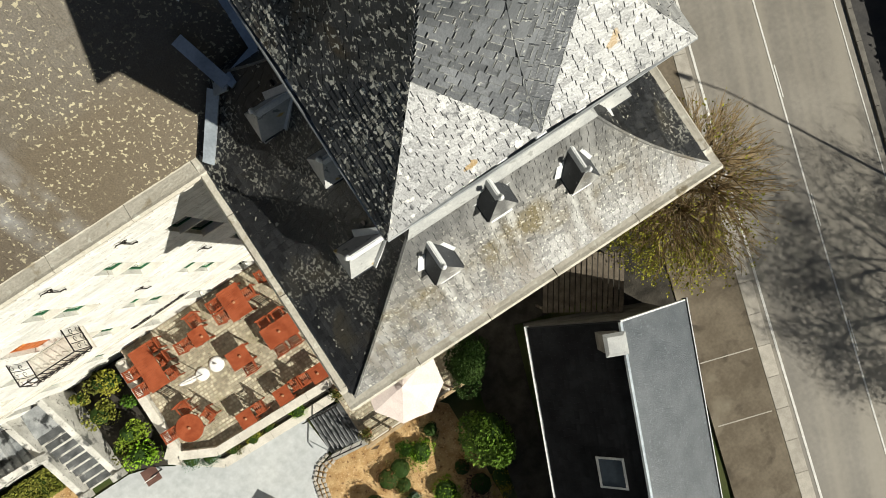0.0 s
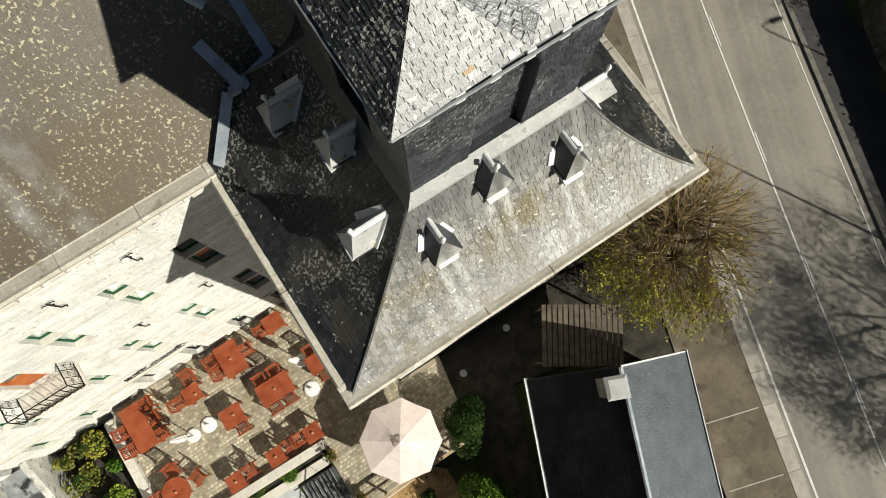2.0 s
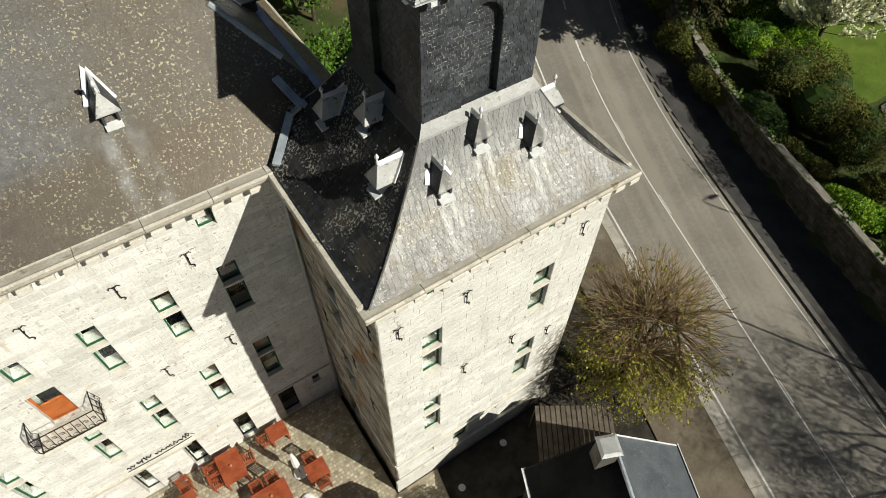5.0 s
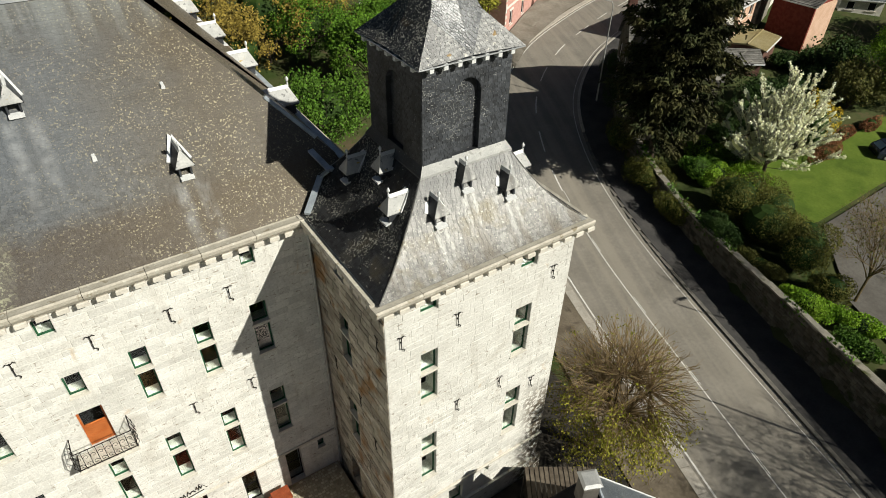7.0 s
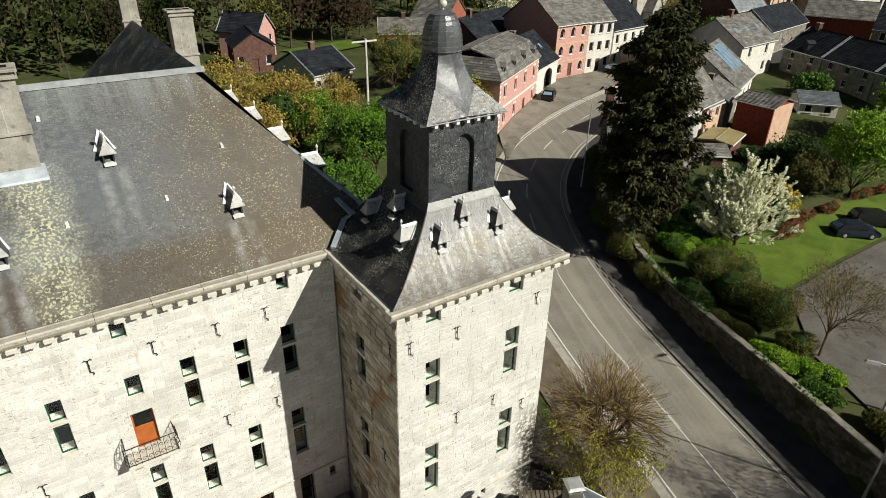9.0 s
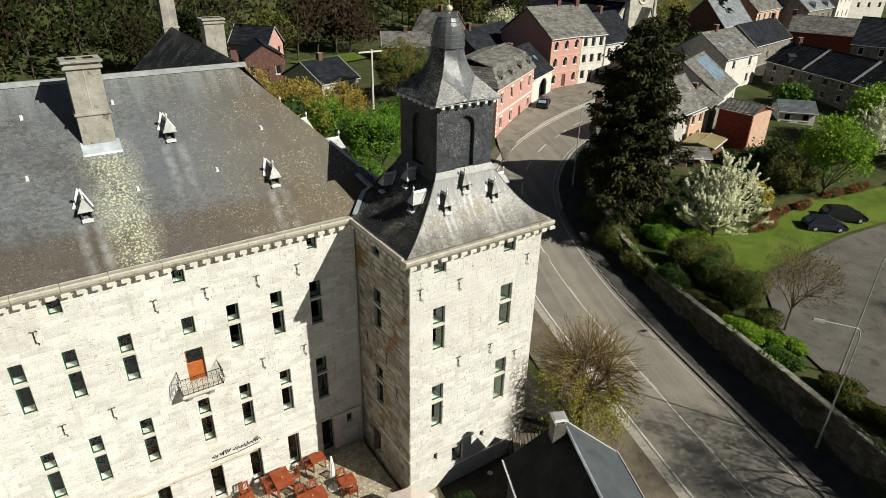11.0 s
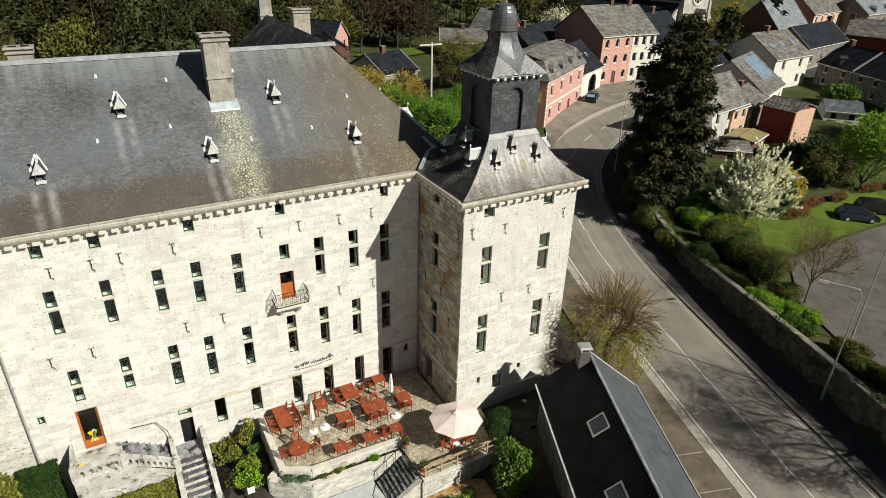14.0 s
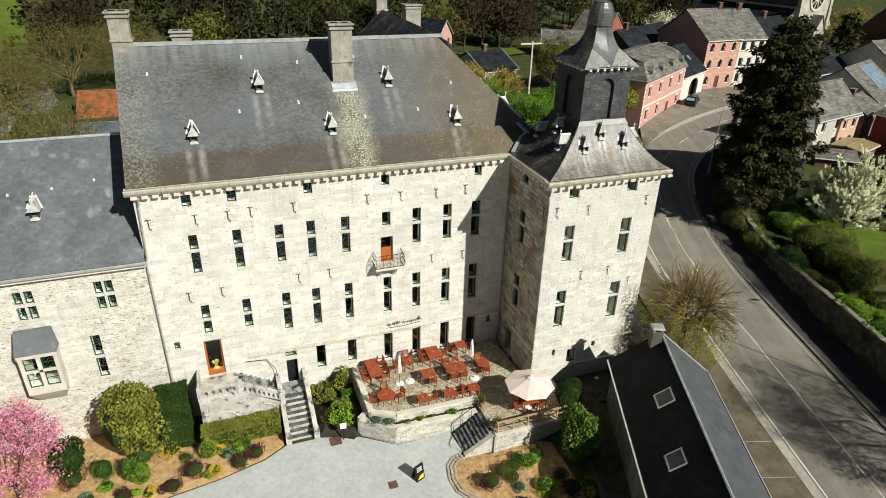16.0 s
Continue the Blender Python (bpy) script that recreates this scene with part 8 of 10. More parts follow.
def street_lamp(x, y, z, h, turn, arms=((1.5, 0.6),)):
    """A tapered pole with one or more curved arms, each given by its reach and rise."""
    lamp = thing("street_lamp", "slender galvanised street lamp with curved arm", "street lamp", pose(x, y, z, 0, 0, turn), "street lamps")
    top = h - max(rise for _, rise in arms)
    mb = MB()
    mb.cyl((0, 0, 0), (0, 0, 1.2), 0.085, 0.08, 8)
    mb.cyl((0, 0, 1.2), (0, 0, top), 0.065, 0.042, 8)
    part("pole", mb, "galv", lamp)
    for out, rise in arms:
        bow = [(0.30 * (1 - math.cos(a)), rise * math.sin(a)) for a in (0.0, 0.4, 0.8, 1.2, 1.57)]
        s = 1 if out > 0 else -1
        pts = [(s * u, 0, top + v) for u, v in bow] + [(out * 0.6, 0, top + rise + 0.05), (out, 0, top + rise + 0.10)]
        mb = MB()
        mb.tube(pts, 0.038, 6)
        arm = part("arm", mb, "galv", lamp)
        ex, zz = pts[-1][0], pts[-1][2]
        mb = MB()
        mb.hexa([(ex - s * 0.05, -0.13, zz - 0.10), (ex + s * 0.62, -0.10, zz - 0.05), (ex + s * 0.62, 0.10, zz - 0.05), (ex - s * 0.05, 0.13, zz - 0.10)][::s], [(ex - s * 0.05, -0.07, zz + 0.06), (ex + s * 0.55, -0.06, zz + 0.07), (ex + s * 0.55, 0.06, zz + 0.07), (ex - s * 0.05, 0.07, zz + 0.06)][::s])
        part("lantern", mb, "galv", arm)
    return lamp


street_lamp(21.0, -11.45, 0.1, 9.0, 128, ((2.0, 0.8),))
street_lamp(28.0, -9.0, land(28.0, -9.0), 9.4, -15, ((0.75, 0.4),))
street_lamp(34.6, 24.6, 3.0, 9.2, 135)
pole = thing("utility_pole", "tall weathered timber utility pole with crossarm", "utility pole", pose(25.8, 56.0, land(25.8, 56.0)))
mb = MB()
mb.cyl((0, 0, -0.3), (0, 0, 9.4), 0.20, 0.14, 8)
part("post", mb, "dressed", pole)
mb = MB()
mb.box(-2.0, -0.08, 9.0, 1.6, 0.08, 9.2)
part("crossarm", mb, "dressed", pole)


# ---- cars ----
def car(x, y, turn, paint, label, long=4.1, tall=1.45, estate=False):
    z = land(x, y) + 0.12
    c = thing("parked_car", label, "car", pose(x, y, z, 0, 0, turn), "parked cars")
    hw = 0.86
    L = long / 2
    roof_back = -L + (0.25 if estate else 0.55)
    prof = [(-L, 0.35), (-L, 0.75), (-L + 0.1, 0.92), (roof_back, tall - 0.08), (roof_back + 0.4, tall), (0.35, tall), (0.6, tall - 0.05), (1.25, 0.98), (L - 0.25, 0.82), (L, 0.65), (L, 0.35), (L - 0.1, 0.22), (-L + 0.1, 0.22)]
    body = MB()
    n = len(prof)
    ws = [hw * (1.0 if z_ < 0.95 else 0.78) for _, z_ in prof]
    body.v += [(px, -w, pz) for (px, pz), w in zip(prof, ws)] + [(px, w, pz) for (px, pz), w in zip(prof, ws)]
    body.f += [tuple(range(n)), tuple(range(2 * n - 1, n - 1, -1))]
    for i in range(n):
        j = (i + 1) % n
        body.f.append((j, i, n + i, n + j))
    part("body", body, paint, c)
    for s in (-1, 1):
        mb = MB()
        pts = [(roof_back + 0.15, tall - 0.14), (0.45, tall - 0.12), (0.98, 1.0), (roof_back - 0.1, 1.0)]
        q = [(px, s * (hw * 0.80 + (0.10 if pz < 1.1 else 0.0) + 0.012), pz) for px, pz in pts]
        mb.face(*(q if s < 0 else q[::-1]))
        part("side_window", mb, "black", c)
        for px in (-L + 0.8, L - 0.8):
            mb = MB()
            mb.cyl((px, s * (hw - 0.18), 0.31), (px, s * (hw + 0.02), 0.31), 0.31, 0.31, 14)
            wh = part("wheel", mb, "rubber", c)
            mb = MB()
            mb.cyl((px, s * (hw + 0.02), 0.31), (px, s * (hw + 0.03), 0.31), 0.19, 0.17, 10)
            part("rim", mb, "galv", wh)
    mb = MB()
    mb.face((0.63, -0.6, tall - 0.03), (0.63, 0.6, tall - 0.03), (1.22, 0.68, 1.02), (1.22, -0.68, 1.02))
    mb.v = [(a + 0.012, b, cc + 0.02) for a, b, cc in mb.v]
    mb.f = [tuple(reversed(mb.f[0]))]
    part("windscreen", mb, "solar", c)
    mb = MB()
    mb.face((-L + 0.09, -0.62, 0.98), (roof_back - 0.02, -0.55, tall - 0.12), (roof_back - 0.02, 0.55, tall - 0.12), (-L + 0.09, 0.62, 0.98))
    mb.v = [(a - 0.02, b, cc + 0.01) for a, b, cc in mb.v]
    mb.f = [tuple(reversed(mb.f[0]))]
    part("rear_window", mb, "solar", c)
    for s in (-1, 1):
        mb = MB()
        mb.box(L - 0.02, s * 0.62 - 0.16, 0.60, L + 0.015, s * 0.62 + 0.16, 0.72)
        part("headlight", mb, "white", c)


car(51.6, 4.4, -38, "car_paint", "dark blue hatchback parked on the grass verge")
car(56.2, 4.7, -38, "car_black", "black estate car parked behind a hatchback", 4.5, 1.55, True)
car(51.2, 48.2, 40, "car_black", "dark car parked before a pink house", 3.9)
car(72.5, 55.2, 8, "car_black", "dark car parked before a white house", 4.2)


# ---- village ----
def house(label, p0, p1, depth, ze, zr, wall, roofing, cols=3, rows=2, wins=True, chimneys=(0.5,), gable=False, frame_mat="white", dormers=0, arch=None, mansard=False, door=True, z0=None, quoins=None, win_h=1.5, solar=False, skylights=0, ridge_at=0.5, side=None, arched=False, verge=False):
    """A village house: its front runs from p0 to p1; the roof's ridge lies along the front, or across it."""
    p0, p1 = Vector((*p0, 0)), Vector((*p1, 0))
    d = p1 - p0
    ln = d.length
    g0 = min(land(p0.x, p0.y), land(p1.x, p1.y)) if z0 is None else z0
    m = pose(p0.x, p0.y, 0, 0, 0, math.degrees(math.atan2(d.y, d.x)))
    h = thing("house", label, "house", m, "village houses")
    opens, wlist = [], []
    storey = (ze - g0) / rows
    if wins:
        for r in range(rows):
            for c in range(cols):
                u = ln * (c + 0.5) / cols
                zb = g0 + storey * r + storey * 0.30
                if r == 0 and door and c == cols // 2:
                    opens.append((u - 0.5, u + 0.5, g0 + 0.1, g0 + 2.2))
                    continue
                if arch and r == 0:
                    continue
                o = (u - 0.48, u + 0.48, zb, zb + min(win_h, storey * 0.55))
                opens.append(o)
                wlist.append(o)
    if arch:
        opens.append((ln * 0.55 - arch / 2, ln * 0.55 + arch / 2, g0 - 0.2, g0 + 3.2))
    part("wall", wall_mesh(ln, g0 - 1.0, ze, 0.3, opens), wall, h)
    for x0, x1, y0, y1 in ((0, 0.3, 0.3, depth), (ln - 0.3, ln, 0.3, depth), (0.3, ln - 0.3, depth - 0.3, depth)):
        mb = MB()
        mb.box(x0, y0, g0 - 1.0, x1, y1, ze)
        # left end wall of a brick house: shade put in as a darker brick
        part("wall", mb, "brick_dark" if wall == "brick" and x0 == 0 and y0 == 0.3 and x1 == 0.3 else (side if side and x0 > 0.3 else wall), h)
    for k, o in enumerate(wlist):
        fr = MB()
        y0 = 0.1
        fr.box(o[0], y0, o[2], o[0] + 0.09, y0 + 0.06, o[3])
        fr.box(o[1] - 0.09, y0, o[2], o[1], y0 + 0.06, o[3])
        fr.box(o[0] + 0.09, y0, o[2], o[1] - 0.09, y0 + 0.06, o[2] + 0.09)
        fr.box(o[0] + 0.09, y0, o[3] - 0.09, o[1] - 0.09, y0 + 0.06, o[3])
        w = part("window", fr, frame_mat, h)
        gl = MB()
        gl.box(o[0] + 0.09, y0 + 0.03, o[2] + 0.09, o[1] - 0.09, y0 + 0.04, o[3] - 0.09)
        part("pane", gl, "black", w)
        sl = MB()
        sl.box(o[0] - 0.12, -0.07, o[2] - 0.12, o[1] + 0.12, 0.0, o[2] - 0.01)
        part("sill", sl, "dressed", w)
        if arched:
            li = MB()
            cx_, rr = (o[0] + o[1]) / 2, (o[1] - o[0]) / 2
            for q in range(8):
                a0, a1 = math.pi * q / 8, math.pi * (q + 1) / 8
                g_ = lambda r_, a_: (cx_ - r_ * math.cos(a_), o[3] - rr + r_ * math.sin(a_))
                (xa, za), (xb, zb_), (xc, zc), (xd, zd) = g_(rr * 0.93, a0), g_(rr * 0.93, a1), g_(rr * 1.55, a1), g_(rr * 1.55, a0)
                li.hexa([(xa, -0.05, za), (xb, -0.05, zb_), (xc, -0.05, zc), (xd, -0.05, zd)], [(xa, 0.12, za), (xb, 0.12, zb_), (xc, 0.12, zc), (xd, 0.12, zd)])
            part("lintel", li, quoins, w)
        elif quoins:
            li = MB()
            li.box(o[0] - 0.15, -0.04, o[3], o[1] + 0.15, 0.0, o[3] + 0.25)
            part("lintel", li, quoins, w)
    if door and wins and not arch:
        u = ln * (cols // 2 + 0.5) / cols
        mb = MB()
        mb.box(u - 0.5, 0.14, g0 + 0.1, u + 0.5, 0.2, g0 + 2.2)
        part("door", mb, "brick_dark", h)
    if arch:
        # near-black panel set back in the opening stands for the shade inside
        mb = MB()
        mb.box(ln * 0.55 - arch / 2, 0.9, g0 - 0.2, ln * 0.55 + arch / 2, 1.0, g0 + 3.2)
        part("gate", mb, "dark_in", h)
        mb = MB()
        c = ln * 0.55
        pts = [(c - arch / 2 * math.cos(math.pi * k / 10), g0 + 2.0 + 1.2 * math.sin(math.pi * k / 10)) for k in range(11)]
        for (a, za), (b, zb) in zip(pts, pts[1:]):
            mb.hexa([(a, -0.02, za), (b, -0.02, zb), (b, 0.3, zb), (a, 0.3, za)], [(a, -0.02, g0 + 3.3), (b, -0.02, g0 + 3.3), (b, 0.3, g0 + 3.3), (a, 0.3, g0 + 3.3)])
        part("arch_head", mb, wall, h)
    if quoins:
        for z in np.arange(g0 + 0.2, ze - 0.2, 0.62):
            for x in (0.0, ln - 0.45):
                mb = MB()
                mb.box(x, -0.04, z, x + 0.45, 0.0, z + 0.32)
                part("quoin", mb, quoins, h)
        for r in range(1, rows + 1):
            mb = MB()
            mb.box(0, -0.06, g0 + storey * r - 0.25, ln, 0.0, g0 + storey * r)
            part("band", mb, quoins, h)
    o = 0.25
    t = 0.14

    def slab(a, b, c, dd):
        mb = MB()
        up = Vector((0, 0, t))
        pts = [Vector(p) for p in (a, b, c, dd)]
        nrm = (pts[1] - pts[0]).cross(pts[2] - pts[0])
        if nrm.z < 0:
            pts.reverse()
        mb.hexa(pts, [p + up for p in pts])
        ob = part("roof", mb, roofing, h)
        low = sum(p.z for p in pts) / 4
        for i in range(4):
            A, B, C, D = (pts[(i + k) % 4] + up for k in range(4))
            if A.z < low > B.z and C.z > low < D.z:
                break
        else:
            return ob
        n = max(5, round(((D + C) / 2 - (A + B) / 2).length / 0.30))
        rows_ = MB()
        rr = random.Random(int(ln * 100 + zr * 10))
        for k in range(n):
            p, q, u, v = A.lerp(D, k / n), B.lerp(C, k / n), B.lerp(C, (k + 1) / n), A.lerp(D, (k + 1) / n)
            f = 0.0
            while f < 0.999:
                g = min(1.0, f + rr.uniform(0.5, 1.9) / max((q - p).length, 0.5))
                lift = Vector((0, 0, rr.uniform(0.035, 0.065)))
                a_, b_, c_, d_ = p.lerp(q, f), p.lerp(q, g), v.lerp(u, g), v.lerp(u, f)
                rows_.face(a_ + lift, b_ + lift, c_ + Vector((0, 0, 0.006)), d_ + Vector((0, 0, 0.006)))
                rows_.face(a_, b_, b_ + lift, a_ + lift)
                f = g
        tagged(part("tiling", rows_, roofing, ob), kind="stuff")
        if verge:
            for p, q in ((A, D), (B, C)):
                vb = MB()
                vb.tube([p + Vector((0, 0, 0.06)), q + Vector((0, 0, 0.06))], 0.10, 5)
                part("verge", vb, "lead_pale", ob)
        return ob

    if gable:
        xm = ln / 2
        slab((-o, -o, ze), (xm, -o, zr), (xm, depth + o, zr), (-o, depth + o, ze))
        slab((xm, -o, zr), (ln + o, -o, ze), (ln + o, depth + o, ze), (xm, depth + o, zr))
        for y in (0.0, depth - 0.3):
            mb = MB()
            mb.hexa([(0, y, ze), (ln, y, ze), (xm, y, zr - 0.02)], [(0, y + 0.3, ze), (ln, y + 0.3, ze), (xm, y + 0.3, zr - 0.02)])
            part("gable_wall", mb, wall, h)
        ridge = ((xm, -o, zr), (xm, depth + o, zr))
    elif mansard:
        zm = ze + (zr - ze) * 0.72
        i_ = 1.3
        slab((-o, -o, ze), (ln + o, -o, ze), (ln - i_, i_, zm), (i_, i_, zm))
        slab((ln + o, -o, ze), (ln + o, depth + o, ze), (ln - i_, depth - i_, zm), (ln - i_, i_, zm))
        slab((-o, depth + o, ze), (-o, -o, ze), (i_, i_, zm), (i_, depth - i_, zm))
        slab((ln + o, depth + o, ze), (-o, depth + o, ze), (i_, depth - i_, zm), (ln - i_, depth - i_, zm))
        slab((i_, i_, zm), (ln - i_, i_, zm), (ln - i_, depth / 2, zr), (i_, depth / 2, zr))
        slab((i_, depth / 2, zr), (ln - i_, depth / 2, zr), (ln - i_, depth - i_, zm), (i_, depth - i_, zm))
        ridge = ((i_, depth / 2, zr), (ln - i_, depth / 2, zr))
    else:
        ym = depth * ridge_at
        slab((-o, -o, ze - 0.1), (ln + o, -o, ze - 0.1), (ln + o, ym, zr), (-o, ym, zr))
        slab((-o, ym, zr), (ln + o, ym, zr), (ln + o, depth + o, ze - 0.1), (-o, depth + o, ze - 0.1))
        for x in (0.0, ln - 0.3):
            mb = MB()
            mb.hexa([(x, 0, ze), (x + 0.3, 0, ze), (x + 0.3, depth, ze), (x, depth, ze)], [(x, ym - 0.02, zr - 0.05), (x + 0.3, ym - 0.02, zr - 0.05), (x + 0.3, ym + 0.02, zr - 0.05), (x, ym + 0.02, zr - 0.05)])
            # same darker brick on the left gable, for its shade
            part("gable_wall", mb, "brick_dark" if wall == "brick" and x == 0 else wall, h)
        ridge = ((-o, ym, zr), (ln + o, ym, zr))
        mb = MB()
        mb.box(-o, -o - 0.1, ze - 0.12, ln + o, -o + 0.02, ze + 0.0)
        part("gutter", mb, "zinc", h)
    mb = MB()
    a, b = Vector(ridge[0]), Vector(ridge[1])
    mb.cyl(a + Vector((0, 0, t)), b + Vector((0, 0, t)), 0.12, 0.12, 6)
    part("ridge", mb, roofing, h)
    for f in chimneys:
        c = a.lerp(b, f)
        mb = MB()
        mb.box(c.x - 0.4, c.y - 0.35, c.z - 0.8, c.x + 0.4, c.y + 0.35, c.z + 1.1, chamfer=0.03)
        ch = part("chimney", mb, "brick_dark", h)
        mb = MB()
        mb.box(c.x - 0.46, c.y - 0.41, c.z + 1.1, c.x + 0.46, c.y + 0.41, c.z + 1.2)
        part("cap", mb, "render_grey", ch)
    for k in range(dormers):
        x = ln * (k + 0.5) / dormers
        mb = MB()
        mb.box(x - 0.5, 0.25, ze, x + 0.5, 1.6, ze + 1.5)
        mb.hexa([(x - 0.65, 0.1, ze + 1.5), (x + 0.65, 0.1, ze + 1.5), (x + 0.65, 1.7, ze + 1.5), (x - 0.65, 1.7, ze + 1.5)], [(x - 0.05, 0.1, ze + 2.0), (x + 0.05, 0.1, ze + 2.0), (x + 0.05, 1.7, ze + 2.0), (x - 0.05, 1.7, ze + 2.0)])
        dm = part("dormer", mb, roofing, h)
        mb = MB()
        mb.box(x - 0.36, 0.22, ze + 0.35, x + 0.36, 0.26, ze + 1.35)
        part("pane", mb, "black", dm)
    slope = Vector((0, depth * ridge_at, zr - ze)).normalized()
    for k in range(skylights):
        x = ln * (k + 0.6) / (skylights + 0.2)
        c = Vector((x, depth * 0.25, ze + (zr - ze) * 0.5 + t + 0.03))
        mb = MB()
        mb.hexa([c - slope * 0.5 + Vector((-0.4, 0, 0)), c - slope * 0.5 + Vector((0.4, 0, 0)), c + slope * 0.5 + Vector((0.4, 0, 0)), c + slope * 0.5 + Vector((-0.4, 0, 0))], [c - slope * 0.5 + Vector((-0.4, 0, 0.06)), c - slope * 0.5 + Vector((0.4, 0, 0.06)), c + slope * 0.5 + Vector((0.4, 0, 0.06)), c + slope * 0.5 + Vector((-0.4, 0, 0.06))])
        part("skylight", mb, "solar", h)
    if solar:
        run = depth * ridge_at
        for k in range(4):
            for j in range(3):
                f0, f1 = 0.28 + 0.215 * j, 0.28 + 0.215 * (j + 1) - 0.014
                x0, x1 = ln * 0.42 + k * 1.42, ln * 0.42 + k * 1.42 + 1.34
                pt = lambda x, f, up: (x, run * f, ze + (zr - ze) * f + t + up)
                mb = MB()
                mb.hexa([pt(x0, f0, 0.03), pt(x1, f0, 0.03), pt(x1, f1, 0.03), pt(x0, f1, 0.03)], [pt(x0, f0, 0.09), pt(x1, f0, 0.09), pt(x1, f1, 0.09), pt(x0, f1, 0.09)])
                part("solar_panel", mb, "solar", h)
    return h


house("pink brick house with white bands and slate mansard roof", (36.0, 40.9), (50.3, 50.0), 9, 10.4, 13.6, "brick_pink", "roof_far", 4, 2, dormers=4, mansard=True, quoins="render_white", chimneys=())
house("low white link house with a carriage arch", (50.5, 50.3), (58.8, 54.9), 9, 8.5, 12.2, "render_white", "roof_black", 3, 1, wins=False, arch=3.6, chimneys=(0.1,), skylights=2)
house("tall orange brick house with pale arched window heads", (60.0, 56.9), (67.8, 57.7), 12, 12.9, 17.2, "brick_pink", "roof_far", 3, 3, quoins="render_peach", chimneys=(0.95,), arched=True)
house("tall white rendered house with slate roof", (67.9, 57.7), (73.6, 57.6), 12, 12.8, 17.0, "render_white", "roof_far", 3, 3, chimneys=(0.6,))
house("pale rendered village house beyond the bend", (74.2, 57.8), (84.0, 59.4), 11, 11.0, 15.5, "render_white", "roof_black", 4, 2)
house("stone and peach rendered cottage with mossy slate roof", (51.1, 25.0), (60.9, 27.2), 7.2, 8.2, 11.8, "terrace_stone", "roof_far", 3, 2, chimneys=(), door=False, z0=3.4)
house("red brick flat-topped house annexe", (62.9, 26.2), (63.3, 21.5), 5.2, 8.1, 8.8, "brick_deep", "roof_far", 2, 2, wins=False, chimneys=(), door=False, side="render_peach", z0=3.0)
house("peach rendered bay of a cottage", (56.4, 25.9), (60.8, 26.9), 0.5, 8.0, 8.1, "render_peach", "roof_far", 2, 2, chimneys=(), door=False, z0=3.4, win_h=1.2)
house("grey house with a bank of blue solar panels", (69.0, 30.2), (79.7, 34.6), 12, 7.7, 12.0, "render_white", "roof_far", 3, 1, chimneys=(), solar=True, z0=4.2, door=False)
house("low grey link between two houses", (62.6, 27.4), (69.2, 30.0), 6, 7.6, 9.2, "render_grey", "roof_far", 2, 1, chimneys=(0.3,), z0=4.0, wins=False)
house("dark slate-roofed house behind a solar-panelled one", (75.5, 46.5), (85.0, 49.0), 9, 8.6, 11.8, "render_grey", "roof_black", 3, 2, chimneys=(0.6,))
house("tall narrow white house with hipped slate roof", (171.0, 66.0), (183.0, 68.3), 9, 16.0, 20.0, "render_white", "roof_blue", 3, 3, chimneys=(), mansard=True)
house("grey house with white dormers in a slate roof", (152.0, 63.5), (169.0, 66.0), 10, 12.6, 16.4, "render_grey", "roof_blue", 4, 2, dormers=2, chimneys=(0.95,), verge=True)
house("pale stone house with skylights in its slate roof", (86.0, 41.1), (97.6, 42.4), 11, 10.0, 13.6, "render_white", "roof_far", 2, 2, skylights=3, chimneys=(0.4,), z0=4.5, door=False)
house("grey rubble cottage with white-framed dormer", (100.2, 42.0), (97.3, 33.8), 9, 8.5, 11.6, "render_grey", "roof_black", 2, 2, dormers=1, chimneys=(0.2,), z0=4.5, verge=True)
house("grey rubble cottage with dark tiled roof", (97.2, 33.6), (93.9, 24.0), 9, 8.5, 11.6, "render_grey", "roof_black", 3, 2, chimneys=(), z0=4.5, door=False, verge=True)
house("grey rubble cottage with dark tiled roof and skylight", (93.8, 23.8), (90.5, 14.0), 9, 8.5, 11.6, "render_grey", "roof_black", 3, 2, chimneys=(), skylights=1, z0=4.5, verge=True)
house("grey rubble cottage half hidden by garden trees", (90.4, 13.8), (87.0, 4.0), 9, 8.5, 11.6, "render_grey", "roof_black", 3, 2, chimneys=(0.6,), z0=4.0, verge=True)
house("small white shed with blue-grey roof", (79.0, 26.3), (82.4, 22.6), 5, 5.5, 6.5, "render_white", "slate_wing", 2, 1, chimneys=(), door=False)
house("low brown brick garden shed", (49.5, 22.6), (53.2, 19.9), 3.6, 4.4, 5.0, "brick_dark", "roof_far", 1, 1, chimneys=(), door=False, win_h=0.9, z0=2.4)
house("garden porch with flat ochre roof", (55.1, 21.1), (60.1, 22.8), 3.6, 5.0, 5.2, "brick_dark", "roof_ochre", 1, 1, chimneys=(), wins=False, z0=2.6)
house("dark brick village house with pale slate roof", (114.0, 61.0), (128.0, 63.5), 10, 11.2, 16.6, "brick", "roof_blue", 4, 2, chimneys=(0.05,), z0=4.8, verge=True)
house("cream village house with tall brown windows", (134.0, 66.0), (155.0, 70.5), 11, 13.0, 17.6, "render_peach", "roof_far", 6, 2, chimneys=(), z0=5.0, quoins="render_white", win_h=2.2)
house("cream village house with slate roof", (158, 88), (180, 85), 11, 13.5, 18.0, "render_peach", "roof_far", 6, 2, chimneys=(0.1, 0.9))
house("white gabled house in the village", (172, 72), (180, 68), 11, 14.0, 18.0, "render_white", "roof_far", 3, 3, gable=True)
house("low village house with blue-black tiled roof", (110.0, 50.5), (130.0, 54.5), 9, 9.0, 12.6, "render_grey", "roof_black", 4, 1, chimneys=(0.95,), z0=4.6, verge=True)
